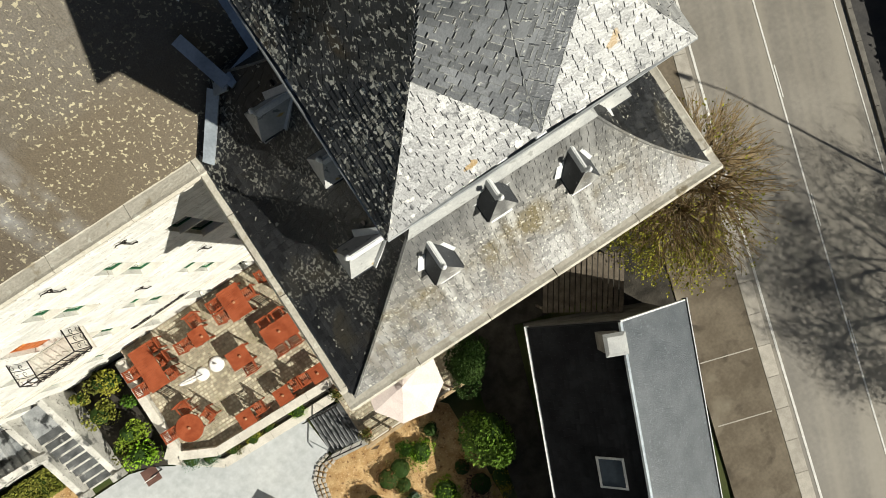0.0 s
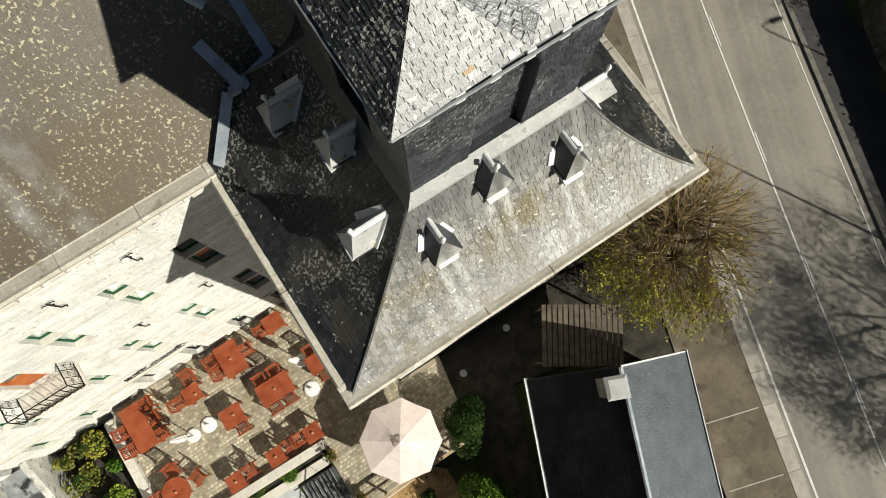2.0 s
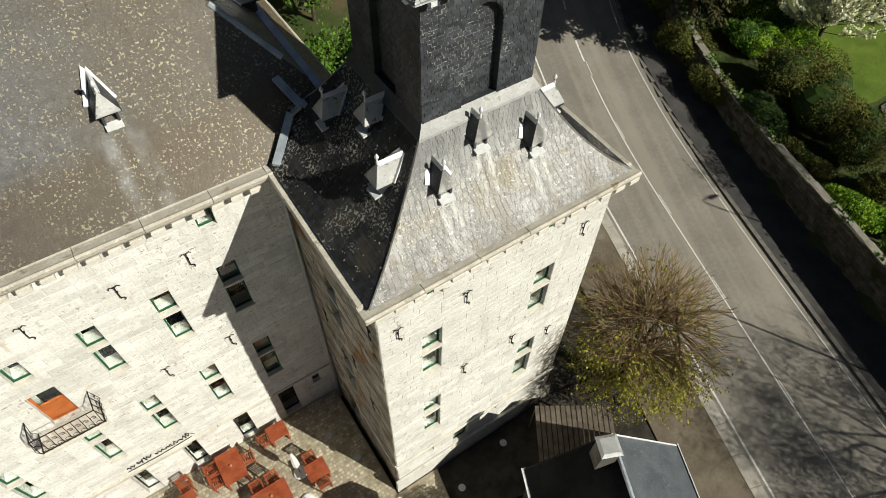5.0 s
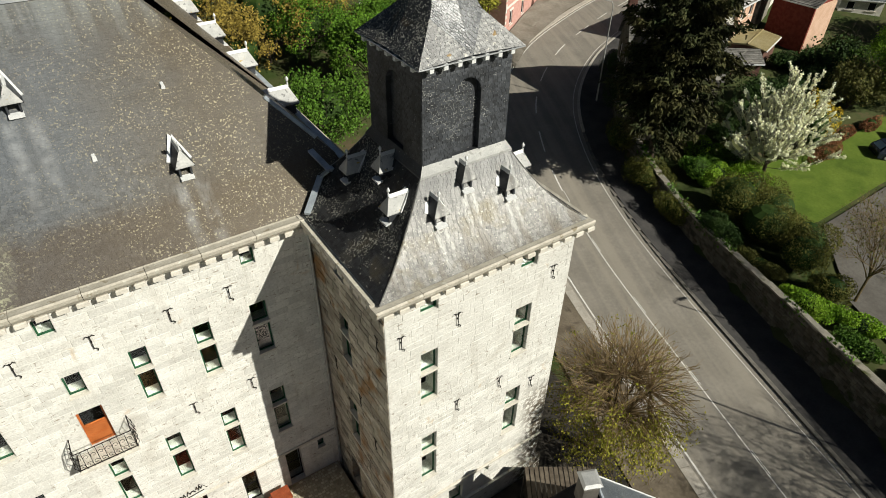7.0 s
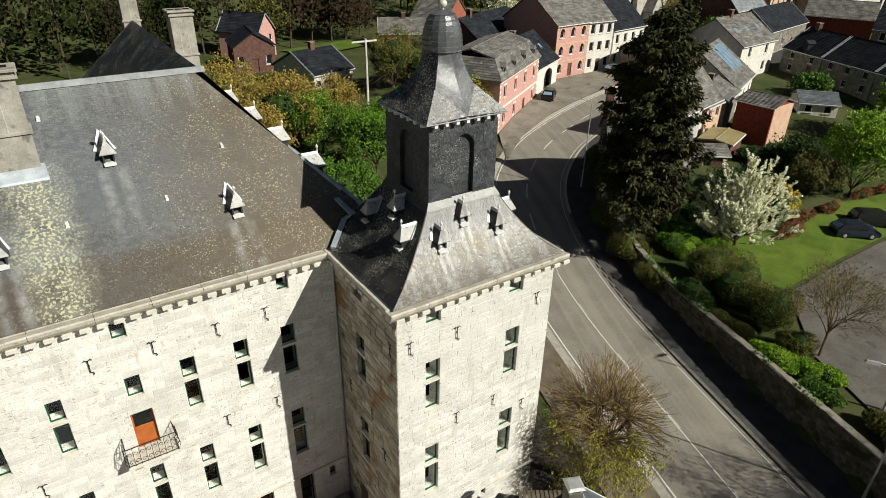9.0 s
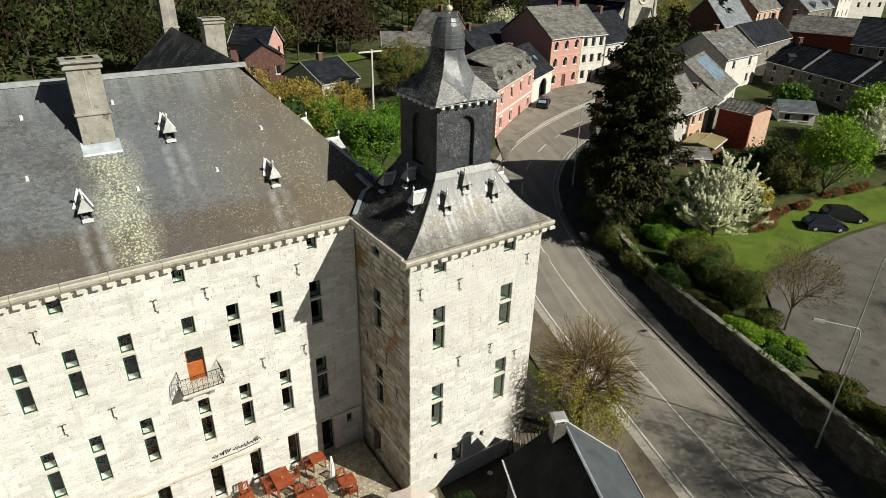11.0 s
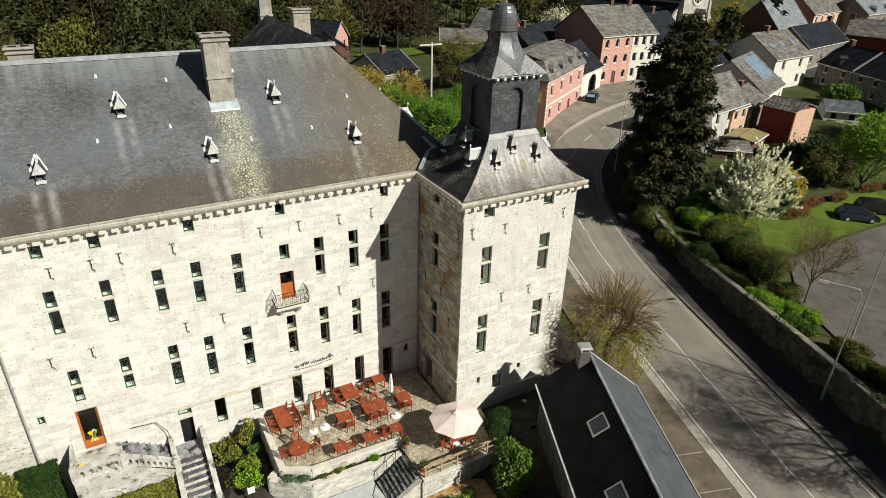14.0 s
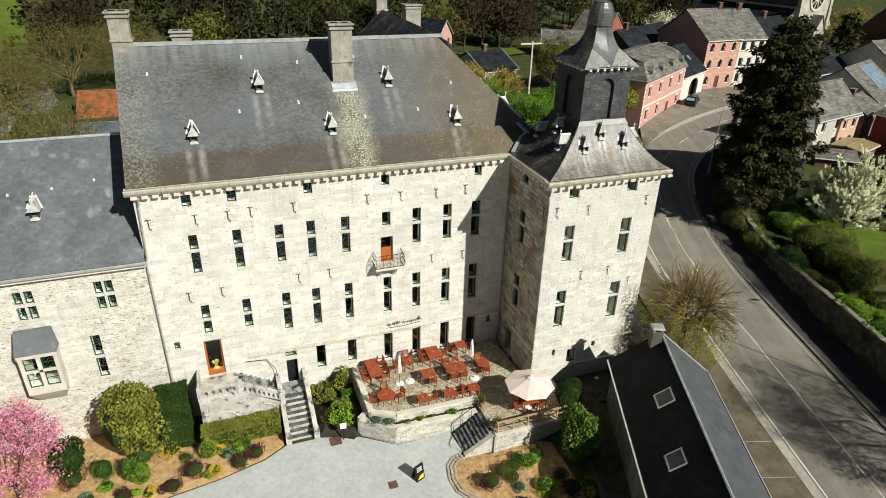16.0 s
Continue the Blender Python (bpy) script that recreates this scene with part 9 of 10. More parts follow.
house("long village house with dark tiled roof", (122, 38), (128, 18), 10, 10.5, 15.0, "render_grey", "roof_black", 6, 2, chimneys=(0.3,))
house("dark red brick village house with slate roof", (134.0, 57.5), (139.5, 45.5), 9, 9.8, 12.8, "brick_deep", "roof_far", 3, 1, chimneys=(0.02,), wins=False, z0=4.6)
house("village house with grey slate roof", (150, 40), (154, 20), 10, 11.5, 16.0, "render_white", "roof_far", 5, 2, chimneys=(0.5,))
house("village house with grey slate roof", (186, 78), (208, 70), 11, 13.5, 18.5, "render_white", "roof_far", 6, 2, chimneys=(0.2, 0.7))
house("village house with grey slate roof", (176, 52), (186, 36), 11, 12.5, 17.5, "brick", "roof_far", 5, 2, chimneys=(0.2, 0.7))
house("dark barn roof behind the pink house", (50, 62), (66, 70), 10, 9.5, 13.5, "brick_dark", "roof_black", 4, 1, chimneys=(0.2,), door=False)
house("dark cottage roof behind the pink house", (40, 60), (50, 66), 9, 8.0, 11.5, "brick", "roof_black", 3, 1, chimneys=())
house("pink brick gabled house with white trim on the slope", (24.2, 93.5), (28.4, 97.0), 8, 8.9, 12.0, "brick_pink", "roof_black", 2, 2, gable=True, chimneys=(), verge=True)
house("dark timber chalet on the slope", (17.3, 85.5), (23.8, 84.5), 7, 8.6, 10.8, "brick_dark", "roof_black", 3, 1, gable=True, chimneys=())
house("grey bungalow with dark tile roof", (23.3, 67.8), (30.4, 69.6), 10, 7.2, 9.7, "terrace_stone", "roof_black", 4, 1, chimneys=(0.5,), door=False, win_h=1.0, verge=True)
house("red brick house with pale windows", (47.8, 93.0), (56.5, 88.5), 8, 7.4, 9.6, "brick", "roof_far", 4, 1, chimneys=(0.5,), z0=4.4, verge=True)
house("slate-roofed house half hidden by trees", (60.0, 88.0), (68.0, 92.0), 8, 9.5, 13.5, "brick", "roof_far", 3, 2, gable=True)
house("white cottage with grey roof behind the wing", (-60.0, 62.0), (-47.0, 61.5), 7, 3.4, 6.0, "render_white", "roof_far", 5, 1, chimneys=(), door=False)
house("cottage with orange tile roof behind the wing", (-39.0, 66.0), (-28.0, 65.0), 7, 4.0, 7.0, "render_white", "roof_red", 5, 1, chimneys=(), door=False)
for c in ((37.5, 24.9), (34.05, 20.5)):
    # the spruce's shade on these houses is in their dark wall colour
    house("rubble-stone roadside house with a gable to the road", (c[0] + 1.72, c[1] + 2.18), (c[0] - 1.72, c[1] - 2.18), 6.5, 8.0, 11.7, "rubble_dark", "roof_far", 2, 2, chimneys=(0.03,), gable=True, z0=2.2, door=False)
house("low white outbuilding with pale sheet roof", (-40.0, 58.5), (-29.0, 58.0), 5, 3.4, 4.6, "render_white", "slate_wing", 5, 1, chimneys=(), door=False)
house("grey cottage behind the wing", (-52.0, 70.0), (-43.0, 69.5), 7, 4.0, 6.6, "render_grey", "roof_far", 3, 1, chimneys=(0.9,), door=False)


def church():
    z0 = 6.0
    c = thing("church", "pale grey stone village church with rose window and dark slate roof", "church", pose(101.2, 76.4, 0, 0, 0, 11.5))
    w, eave, top, d = 10.5, z0 + 10.2, z0 + 20.0, 28.0
    rz = z0 + 11.4
    part("wall", wall_mesh(w, z0 - 2, eave, 0.6, [(w / 2 - 1.0, w / 2 + 1.0, z0, z0 + 3.6)]), "church_stone", c)
    for x in (0, w - 0.6):
        mb = MB()
        mb.box(x, 0.6, z0 - 2, x + 0.6, d, eave)
        part("wall", mb, "church_stone", c)
    mb = MB()
    mb.hexa([(0, 0, eave), (w, 0, eave), (w / 2, 0, top)], [(0, 0.6, eave), (w, 0.6, eave), (w / 2, 0.6, top)])
    part("gable_wall", mb, "church_stone", c)
    for sx in (0, 1):
        mb = MB()
        a = [(-0.4, 0.5, eave - 0.4), (w / 2, 0.5, top), (w / 2, d, top), (-0.4, d, eave - 0.4)] if sx == 0 else [(w / 2, 0.5, top), (w + 0.4, 0.5, eave - 0.4), (w + 0.4, d, eave - 0.4), (w / 2, d, top)]
        mb.hexa(a, [(x, y, z + 0.2) for x, y, z in a])
        part("roof", mb, "roof_black", c)
        # aisle with a lean-to roof
        x0, x1 = (-4.2, 0.0) if sx == 0 else (w, w + 4.2)
        lo, hi = (x0, x1) if sx == 0 else (x1, x0)
        mb = MB()
        mb.hexa([(x0, 0.8, z0 - 2), (x1, 0.8, z0 - 2), (x1, d - 3, z0 - 2), (x0, d - 3, z0 - 2)], [(x0, 0.8, z0 + (5.0 if sx == 0 else 9.0)), (x1, 0.8, z0 + (9.0 if sx == 0 else 5.0)), (x1, d - 3, z0 + (9.0 if sx == 0 else 5.0)), (x0, d - 3, z0 + (5.0 if sx == 0 else 9.0))])
        aisle = part("aisle", mb, "church_stone", c)
        a = [(lo + (lo - hi) * 0.07, 1.2, z0 + 4.8), (hi, 1.2, z0 + 9.05), (hi, d - 2.8, z0 + 9.05), (lo + (lo - hi) * 0.07, d - 2.8, z0 + 4.8)]
        if sx:
            a = a[::-1]
        mb = MB()
        mb.hexa(a, [(x, y, z + 0.18) for x, y, z in a])
        part("roof", mb, "roof_black", aisle)
        mb = MB()
        mb.hexa([(lo, 0.7, z0 + 5.0), (hi, 0.7, z0 + 9.0), (hi, 1.25, z0 + 9.0), (lo, 1.25, z0 + 5.0)][::(-1 if sx else 1)], [(lo, 0.7, z0 + 5.35), (hi, 0.7, z0 + 9.35), (hi, 1.25, z0 + 9.35), (lo, 1.25, z0 + 5.35)][::(-1 if sx else 1)])
        part("coping", mb, "dressed", aisle)
        for q in (0.30, 0.52, 0.74):
            x = lo + (hi - lo) * q
            mb = MB()
            mb.box(x - 0.16, 0.74, z0 + 2.6 + 2.6 * q, x + 0.16, 0.80, z0 + 4.2 + 3.2 * q)
            part("pane", mb, "black", aisle)
    mb = MB()
    f = lambda r, q: (w / 2 + r * math.cos(q), rz + r * math.sin(q))
    for k in range(20):
        an, bn = 2 * math.pi * k / 20, 2 * math.pi * (k + 1) / 20
        (x0, z_0), (x1, z_1), (x2, z_2), (x3, z_3) = f(2.25, an), f(2.25, bn), f(2.75, bn), f(2.75, an)
        mb.hexa([(x0, -0.2, z_0), (x1, -0.2, z_1), (x2, -0.2, z_2), (x3, -0.2, z_3)], [(x0, 0, z_0), (x1, 0, z_1), (x2, 0, z_2), (x3, 0, z_3)])
    for k in range(10):
        a = 2 * math.pi * k / 10
        (x0, z_0), (x1, z_1) = f(0.55, a), f(2.3, a)
        mb.cyl((x0, -0.1, z_0), (x1, -0.1, z_1), 0.13, 0.13, 5)
    mb.cyl((w / 2, -0.18, rz), (w / 2, 0, rz), 0.62, 0.62, 12)
    rose = part("rose_window", mb, "dressed", c)
    mb = MB()
    mb.cyl((w / 2, -0.02, rz), (w / 2, -0.06, rz), 2.3, 2.3, 20)
    part("pane", mb, "black", rose)
    # gabled porch
    px0, px1, pz = w / 2 - 2.3, w / 2 + 2.3, z0 + 4.2
    mb = MB()
    mb.box(px0, -2.2, z0 - 2, px0 + 1.1, 0, pz)
    mb.box(px1 - 1.1, -2.2, z0 - 2, px1, 0, pz)
    mb.hexa([(px0, -2.2, pz), (px1, -2.2, pz), (w / 2, -2.2, pz + 3.6)], [(px0, 0, pz), (px1, 0, pz), (w / 2, 0, pz + 3.6)])
    porch = part("porch", mb, "church_stone", c)
    for sx in (-1, 1):
        e = w / 2 + sx * 2.6
        a = [(e, -2.4, pz - 0.35), (w / 2, -2.4, pz + 3.7), (w / 2, 0, pz + 3.7), (e, 0, pz - 0.35)][::(1 if sx < 0 else -1)]
        mb = MB()
        mb.hexa(a, [(x, y, z + 0.2) for x, y, z in a])
        part("roof", mb, "roof_far", porch)
    mb = MB()
    mb.box(w / 2 - 1.0, 0.3, z0, w / 2 + 1.0, 0.36, z0 + 3.6)
    part("door", mb, "brick_dark", c)
    for x in (-0.9, w):
        mb = MB()
        mb.hexa([(x, -0.9, z0 - 2), (x + 0.9, -0.9, z0 - 2), (x + 0.9, 0.6, z0 - 2), (x, 0.6, z0 - 2)], [(x, -0.1, z0 + 13.0), (x + 0.9, -0.1, z0 + 13.0), (x + 0.9, 0.6, z0 + 13.5), (x, 0.6, z0 + 13.5)])
        part("buttress", mb, "church_stone", c)


church()


# ---- plants ----
def leaf_quads(mb, c, n, spread, size, r, flat=0.0):
    """n small leaf blades scattered about a point."""
    for _ in range(n):
        p = Vector((c[0] + r.gauss(0, spread), c[1] + r.gauss(0, spread), c[2] + r.gauss(0, spread * (1 - flat))))
        a = Vector((r.gauss(0, 1), r.gauss(0, 1), r.gauss(0, 1)))
        if a.length < 1e-3:
            continue
        a.normalize()
        b = a.orthogonal().normalized()
        s = size * r.uniform(0.6, 1.4)
        b = b * s * 0.5
        a = a * s
        n0 = len(mb.v)
        mb.v += [tuple(p - a * 0.5), tuple(p + b), tuple(p + a * 0.5), tuple(p - b)]
        mb.f.append((n0, n0 + 1, n0 + 2, n0 + 3))


def grow(mb, tips, p, d, length, rad, depth, r, spread=0.55, kids=3, lift=0.1):
    """A limb of a few bent pieces that forks into thinner ones."""
    pts = [p]
    n = 3
    for k in range(n):
        d = (d + Vector((r.gauss(0, 0.14), r.gauss(0, 0.14), r.gauss(0, 0.10) + lift * 0.2))).normalized()
        q = pts[-1] + d * (length / n)
        mb.cyl(pts[-1], q, rad * (1 - 0.22 * k), rad * (1 - 0.22 * (k + 1)), 5 if rad > 0.03 else 3)
        pts.append(q)
    if depth == 0:
        tips.append(pts[-1])
        tips.append(pts[-2])
        return
    for k in range(kids):
        nd = (d + Vector((r.gauss(0, spread), r.gauss(0, spread), r.gauss(0, spread * 0.7)))).normalized()
        at = pts[-1] if k < 2 else pts[-2]
        grow(mb, tips, at, nd, length * r.uniform(0.6, 0.85), rad * 0.5, depth - 1, r, spread, kids, lift)


def tree(name, label, x, y, h, crown_r, leaf, seed, leaves=3000, size=0.25, limbs=6, trunk_h=0.3, rad=0.16, depth=2, category="tree", z=None, twig_mat="bark", clump=0.5, fill=0.6, kids=3, group="", core=0.0, steep=0.5):
    r = random.Random(seed)
    z = land(x, y) - 0.1 if z is None else z
    t = thing(name, label, category, pose(x, y, z), group)
    wood, tips = MB(), []
    th = h * trunk_h
    wood.cyl((0, 0, -0.2), (0, 0, th), rad, rad * 0.7, 7)
    for k in range(limbs):
        a = 2 * math.pi * (k + r.random() * 0.6) / limbs
        el = r.uniform(steep, 1.3)
        d = Vector((math.cos(a) * math.cos(el), math.sin(a) * math.cos(el), math.sin(el)))
        grow(wood, tips, Vector((0, 0, th * r.uniform(0.75, 1.0))), d, max(crown_r, h - th) * 0.45, rad * 0.5, depth, r, kids=kids)
    part("trunk", wood, twig_mat, t)
    crown = MB()
    cz = (h + th) / 2
    hz = (h - th) / 2
    spots = []
    for p in tips:
        e = Vector((p.x / crown_r, p.y / crown_r, (p.z - cz) / hz))
        if e.length > 1.1:
            s = 1.1 / e.length
            p = Vector((p.x * s, p.y * s, cz + (p.z - cz) * s))
        spots.append(p)
    extra = int(len(spots) * fill) + 8
    for _ in range(extra):
        u = Vector((r.gauss(0, 1), r.gauss(0, 1), r.gauss(0, 1))).normalized() * r.uniform(0.55, 1.0)
        spots.append(Vector((u.x * crown_r, u.y * crown_r, cz + u.z * hz)))
    per = max(1, leaves // len(spots))
    for p in spots:
        leaf_quads(crown, p, int(per * r.uniform(0.4, 1.6)), clump * r.uniform(0.6, 1.3), size, r)
    part("crown", crown, leaf, t)
    # dark ball inside the crown, added as the shade between its leaves
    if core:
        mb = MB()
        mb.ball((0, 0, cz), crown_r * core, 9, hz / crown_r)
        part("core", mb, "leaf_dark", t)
    return t


def blossom_tree(label, x, y, h, crown_r, seed, branches=60):
    """An open blossoming cherry: many slender rising branches, each strung with flower clusters to its tip."""
    r = random.Random(seed)
    t = thing("cherry_tree", label, "tree", pose(x, y, land(x, y) - 0.1))
    wood, flowers = MB(), MB()
    wood.cyl((0, 0, -0.2), (0, 0, h * 0.18), 0.17, 0.13, 8)
    for k in range(branches):
        a = k * 2.399 + r.gauss(0, 0.2)
        el = 0.15 + 1.35 * ((k + r.random()) / branches) ** 0.8
        tip = Vector((math.cos(a) * math.cos(el) * crown_r, math.sin(a) * math.cos(el) * crown_r, h * 0.30 + math.sin(el) * h * 0.70)) * r.uniform(0.72, 1.06)
        root = Vector((0, 0, h * r.uniform(0.10, 0.24)))
        mid = root.lerp(tip, 0.5) + Vector((r.gauss(0, 0.15), r.gauss(0, 0.15), -0.06 * h * math.cos(el)))
        pts = [root, root.lerp(mid, 0.5) + Vector((0, 0, -0.1)), mid, mid.lerp(tip, 0.5) + Vector((r.gauss(0, 0.1), r.gauss(0, 0.1), 0.05)), tip]
        wood.tube(pts, 0.028, 4)
        strings = [(pts[2], pts[3], pts[4])]
        for _ in range(7):
            b = r.choice((pts[1].lerp(pts[2], r.random()), pts[2].lerp(pts[3], r.random()), pts[3].lerp(pts[4], r.random())))
            d = ((tip - root).normalized() + Vector((r.gauss(0, 0.55), r.gauss(0, 0.55), r.gauss(0.15, 0.4)))).normalized()
            e = b + d * r.uniform(0.5, 1.3)
            wood.cyl(b, e, 0.012, 0.007, 3)
            strings.append((b, b.lerp(e, 0.5), e))
        for p, q, w in strings:
            for _ in range(34):
                f = r.uniform(0.05, 1.0)
                c = p.lerp(q, f * 2) if f < 0.5 else q.lerp(w, f * 2 - 1)
                leaf_quads(flowers, c, 3, 0.06, 0.105, r)
    part("trunk", wood, "bark", t)
    part("crown", flowers, "blossom", t)
    return t


def shrub(label, x, y, rx, ry, h, leaf, seed, leaves=1200, size=0.12, z=None, name="shrub"):
    """A dense low bush with an uneven outline, on a few stems."""
    r = random.Random(seed)
    z = land(x, y) - 0.05 if z is None else z
    s = thing(name, label, "shrub", pose(x, y, z))
    stems = MB()
    for k in range(5):
        a = k * 1.26 + r.random()
        stems.cyl((0.05 * math.cos(a), 0.05 * math.sin(a), -0.1), (rx * 0.5 * math.cos(a), ry * 0.5 * math.sin(a), h * 0.7), 0.03, 0.012, 4)
    part("stem", stems, "bark", s)
    crown = MB()
    lumps = [(Vector((r.uniform(-0.55, 0.55) * rx, r.uniform(-0.55, 0.55) * ry, h * r.uniform(0.35, 0.72))), r.uniform(0.35, 0.6)) for _ in range(9)]
    for _ in range(leaves):
        c, q = r.choice(lumps)
        u = Vector((r.gauss(0, 1), r.gauss(0, 1), r.gauss(0, 1))).normalized() * q * r.uniform(0.75, 1.0)
        p = Vector((c.x + u.x * rx, c.y + u.y * ry, max(0.02, c.z + u.z * h * 0.75)))
        leaf_quads(crown, p, 1, 0.0, size, r)
    part("crown", crown, leaf, s)
    # dark inner body stands for the bush's inner shade, whatever its leaf colour
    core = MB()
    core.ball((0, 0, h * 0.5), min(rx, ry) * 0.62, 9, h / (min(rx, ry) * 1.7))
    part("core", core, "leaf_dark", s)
    return s


def hedge(label, x0, y0, x1, y1, z0, z1, leaf, seed, n=6000, size=0.09):
    r = random.Random(seed)
    hg = thing("hedge", label, "hedge", pose((x0 + x1) / 2, (y0 + y1) / 2, z0))
    w, d, h = x1 - x0, y1 - y0, z1 - z0
    mb = MB()
    # dark box behind the clipped leaves, shade of the hedge's inside as a shape
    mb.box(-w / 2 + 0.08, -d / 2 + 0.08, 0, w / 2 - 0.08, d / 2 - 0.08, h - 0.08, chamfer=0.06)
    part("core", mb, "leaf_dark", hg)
    mb = MB()
    for _ in range(n):
        f = r.random()
        u, v, q = r.uniform(-0.5, 0.5), r.uniform(-0.5, 0.5), r.uniform(0, 1)
        if f < 0.4:
            p = (u * w, v * d, h - 0.05)
        elif f < 0.7:
            p = (u * w, (-d / 2 + 0.06) if r.random() < 0.7 else d / 2 - 0.06, q * h)
        else:
            p = ((-w / 2 + 0.06) if r.random() < 0.5 else w / 2 - 0.06, v * d, q * h)
        k = 0.06 * noise.noise((p[0] * 2.0, p[1] * 2.0, p[2] * 2.0))
        leaf_quads(mb, (p[0] + k, p[1] + k, p[2] + k), 1, 0.025, size, r)
    part("clipped_leaves", mb, leaf, hg)


# multi-stemmed tree by the tower, half in leaf
def twiggy_tree():
    """A pollarded tree: a trunk, short knotted limbs with swollen heads, and a dome of long shoots springing from the heads."""
    r = random.Random(21)
    t = thing("twiggy_tree", "broad pollarded tree with bare shoots and sparse yellow-green leaves", "tree", pose(8.85, -2.6, 0.0))
    wood, shoots, leaves = MB(), MB(), MB()
    wood.tube([(0, 0, -0.2), (0.06, 0.03, 1.2), (-0.04, 0.08, 2.6), (0.0, 0.0, 4.0)], 0.20, 8)
    centre = Vector((0, 0, 5.4))
    heads = [Vector((0.0, 0.3, 6.1))]
    for k in range(7):
        a = k * 0.9 + r.gauss(0, 0.15)
        rr = r.uniform(0.55, 1.35)
        heads.append(Vector((rr * math.cos(a), rr * math.sin(a), r.uniform(4.5, 5.9))))
    for hd in heads:
        foot = Vector((0, 0, r.uniform(3.2, 4.0)))
        knee = foot.lerp(hd, 0.55) + Vector((hd.x * 0.18, hd.y * 0.18, -0.1))
        wood.tube([foot, knee, hd], 0.085, 6)
        wood.ball(hd, 0.17, 6, 0.85)
        for k in range(74):
            u = Vector((r.gauss(0, 1), r.gauss(0, 1), r.gauss(0.25, 0.85))).normalized()
            side = Vector((hd.x, hd.y, 0))
            if side.length > 0.3:
                u = (u + side.normalized() * 0.55).normalized()
            if u.z < -0.6:
                continue
            # each shoot ends on the dome
            reach = 3.45 * r.uniform(0.80, 1.04)
            tip = centre + Vector((u.x * reach, u.y * reach, u.z * reach * 0.98))
            mid = hd.lerp(tip, 0.5) + Vector((r.gauss(0, 0.10), r.gauss(0, 0.10), 0.10 + 0.12 * abs(u.x)))
            shoots.cyl(hd, mid, 0.024, 0.017, 3)
            shoots.cyl(mid, tip, 0.017, 0.008, 3)
            low = min(1.0, 0.04 + 0.9 * smooth01((0.05 - 0.45 * u.y - 0.60 * u.x - 0.9 * u.z) / 1.1))
            for j in range(7):
                b = mid.lerp(tip, r.uniform(-0.3, 0.95))
                e = b + (u + Vector((r.gauss(0, 0.38), r.gauss(0, 0.38), r.gauss(0.1, 0.35)))).normalized() * r.uniform(0.25, 0.65)
                shoots.cyl(b, e, 0.010, 0.005, 3)
                if r.random() < low:
                    leaf_quads(leaves, e, 6, 0.09, 0.085, r)
                elif r.random() < 0.25:
                    leaf_quads(leaves, e, 1, 0.02, 0.06, r)
    for _ in range(260):
        a = r.uniform(2.4, 5.6)
        rr = r.uniform(0.8, 3.0)
        p = Vector((rr * math.cos(a), rr * math.sin(a), r.uniform(1.2, 3.6)))
        q = p + Vector((r.gauss(0, 0.25), r.gauss(0, 0.25), r.uniform(0.2, 0.7)))
        shoots.cyl(p + Vector((0, 0, -0.5)), q, 0.011, 0.006, 3)
        leaf_quads(leaves, q, 12, 0.16, 0.085, r)
    part("trunk", wood, "bark", t)
    tagged(part("shoots", shoots, "twig_pale", t), kind="stuff")
    part("crown", leaves, "leaf_yellow", t)


twiggy_tree()


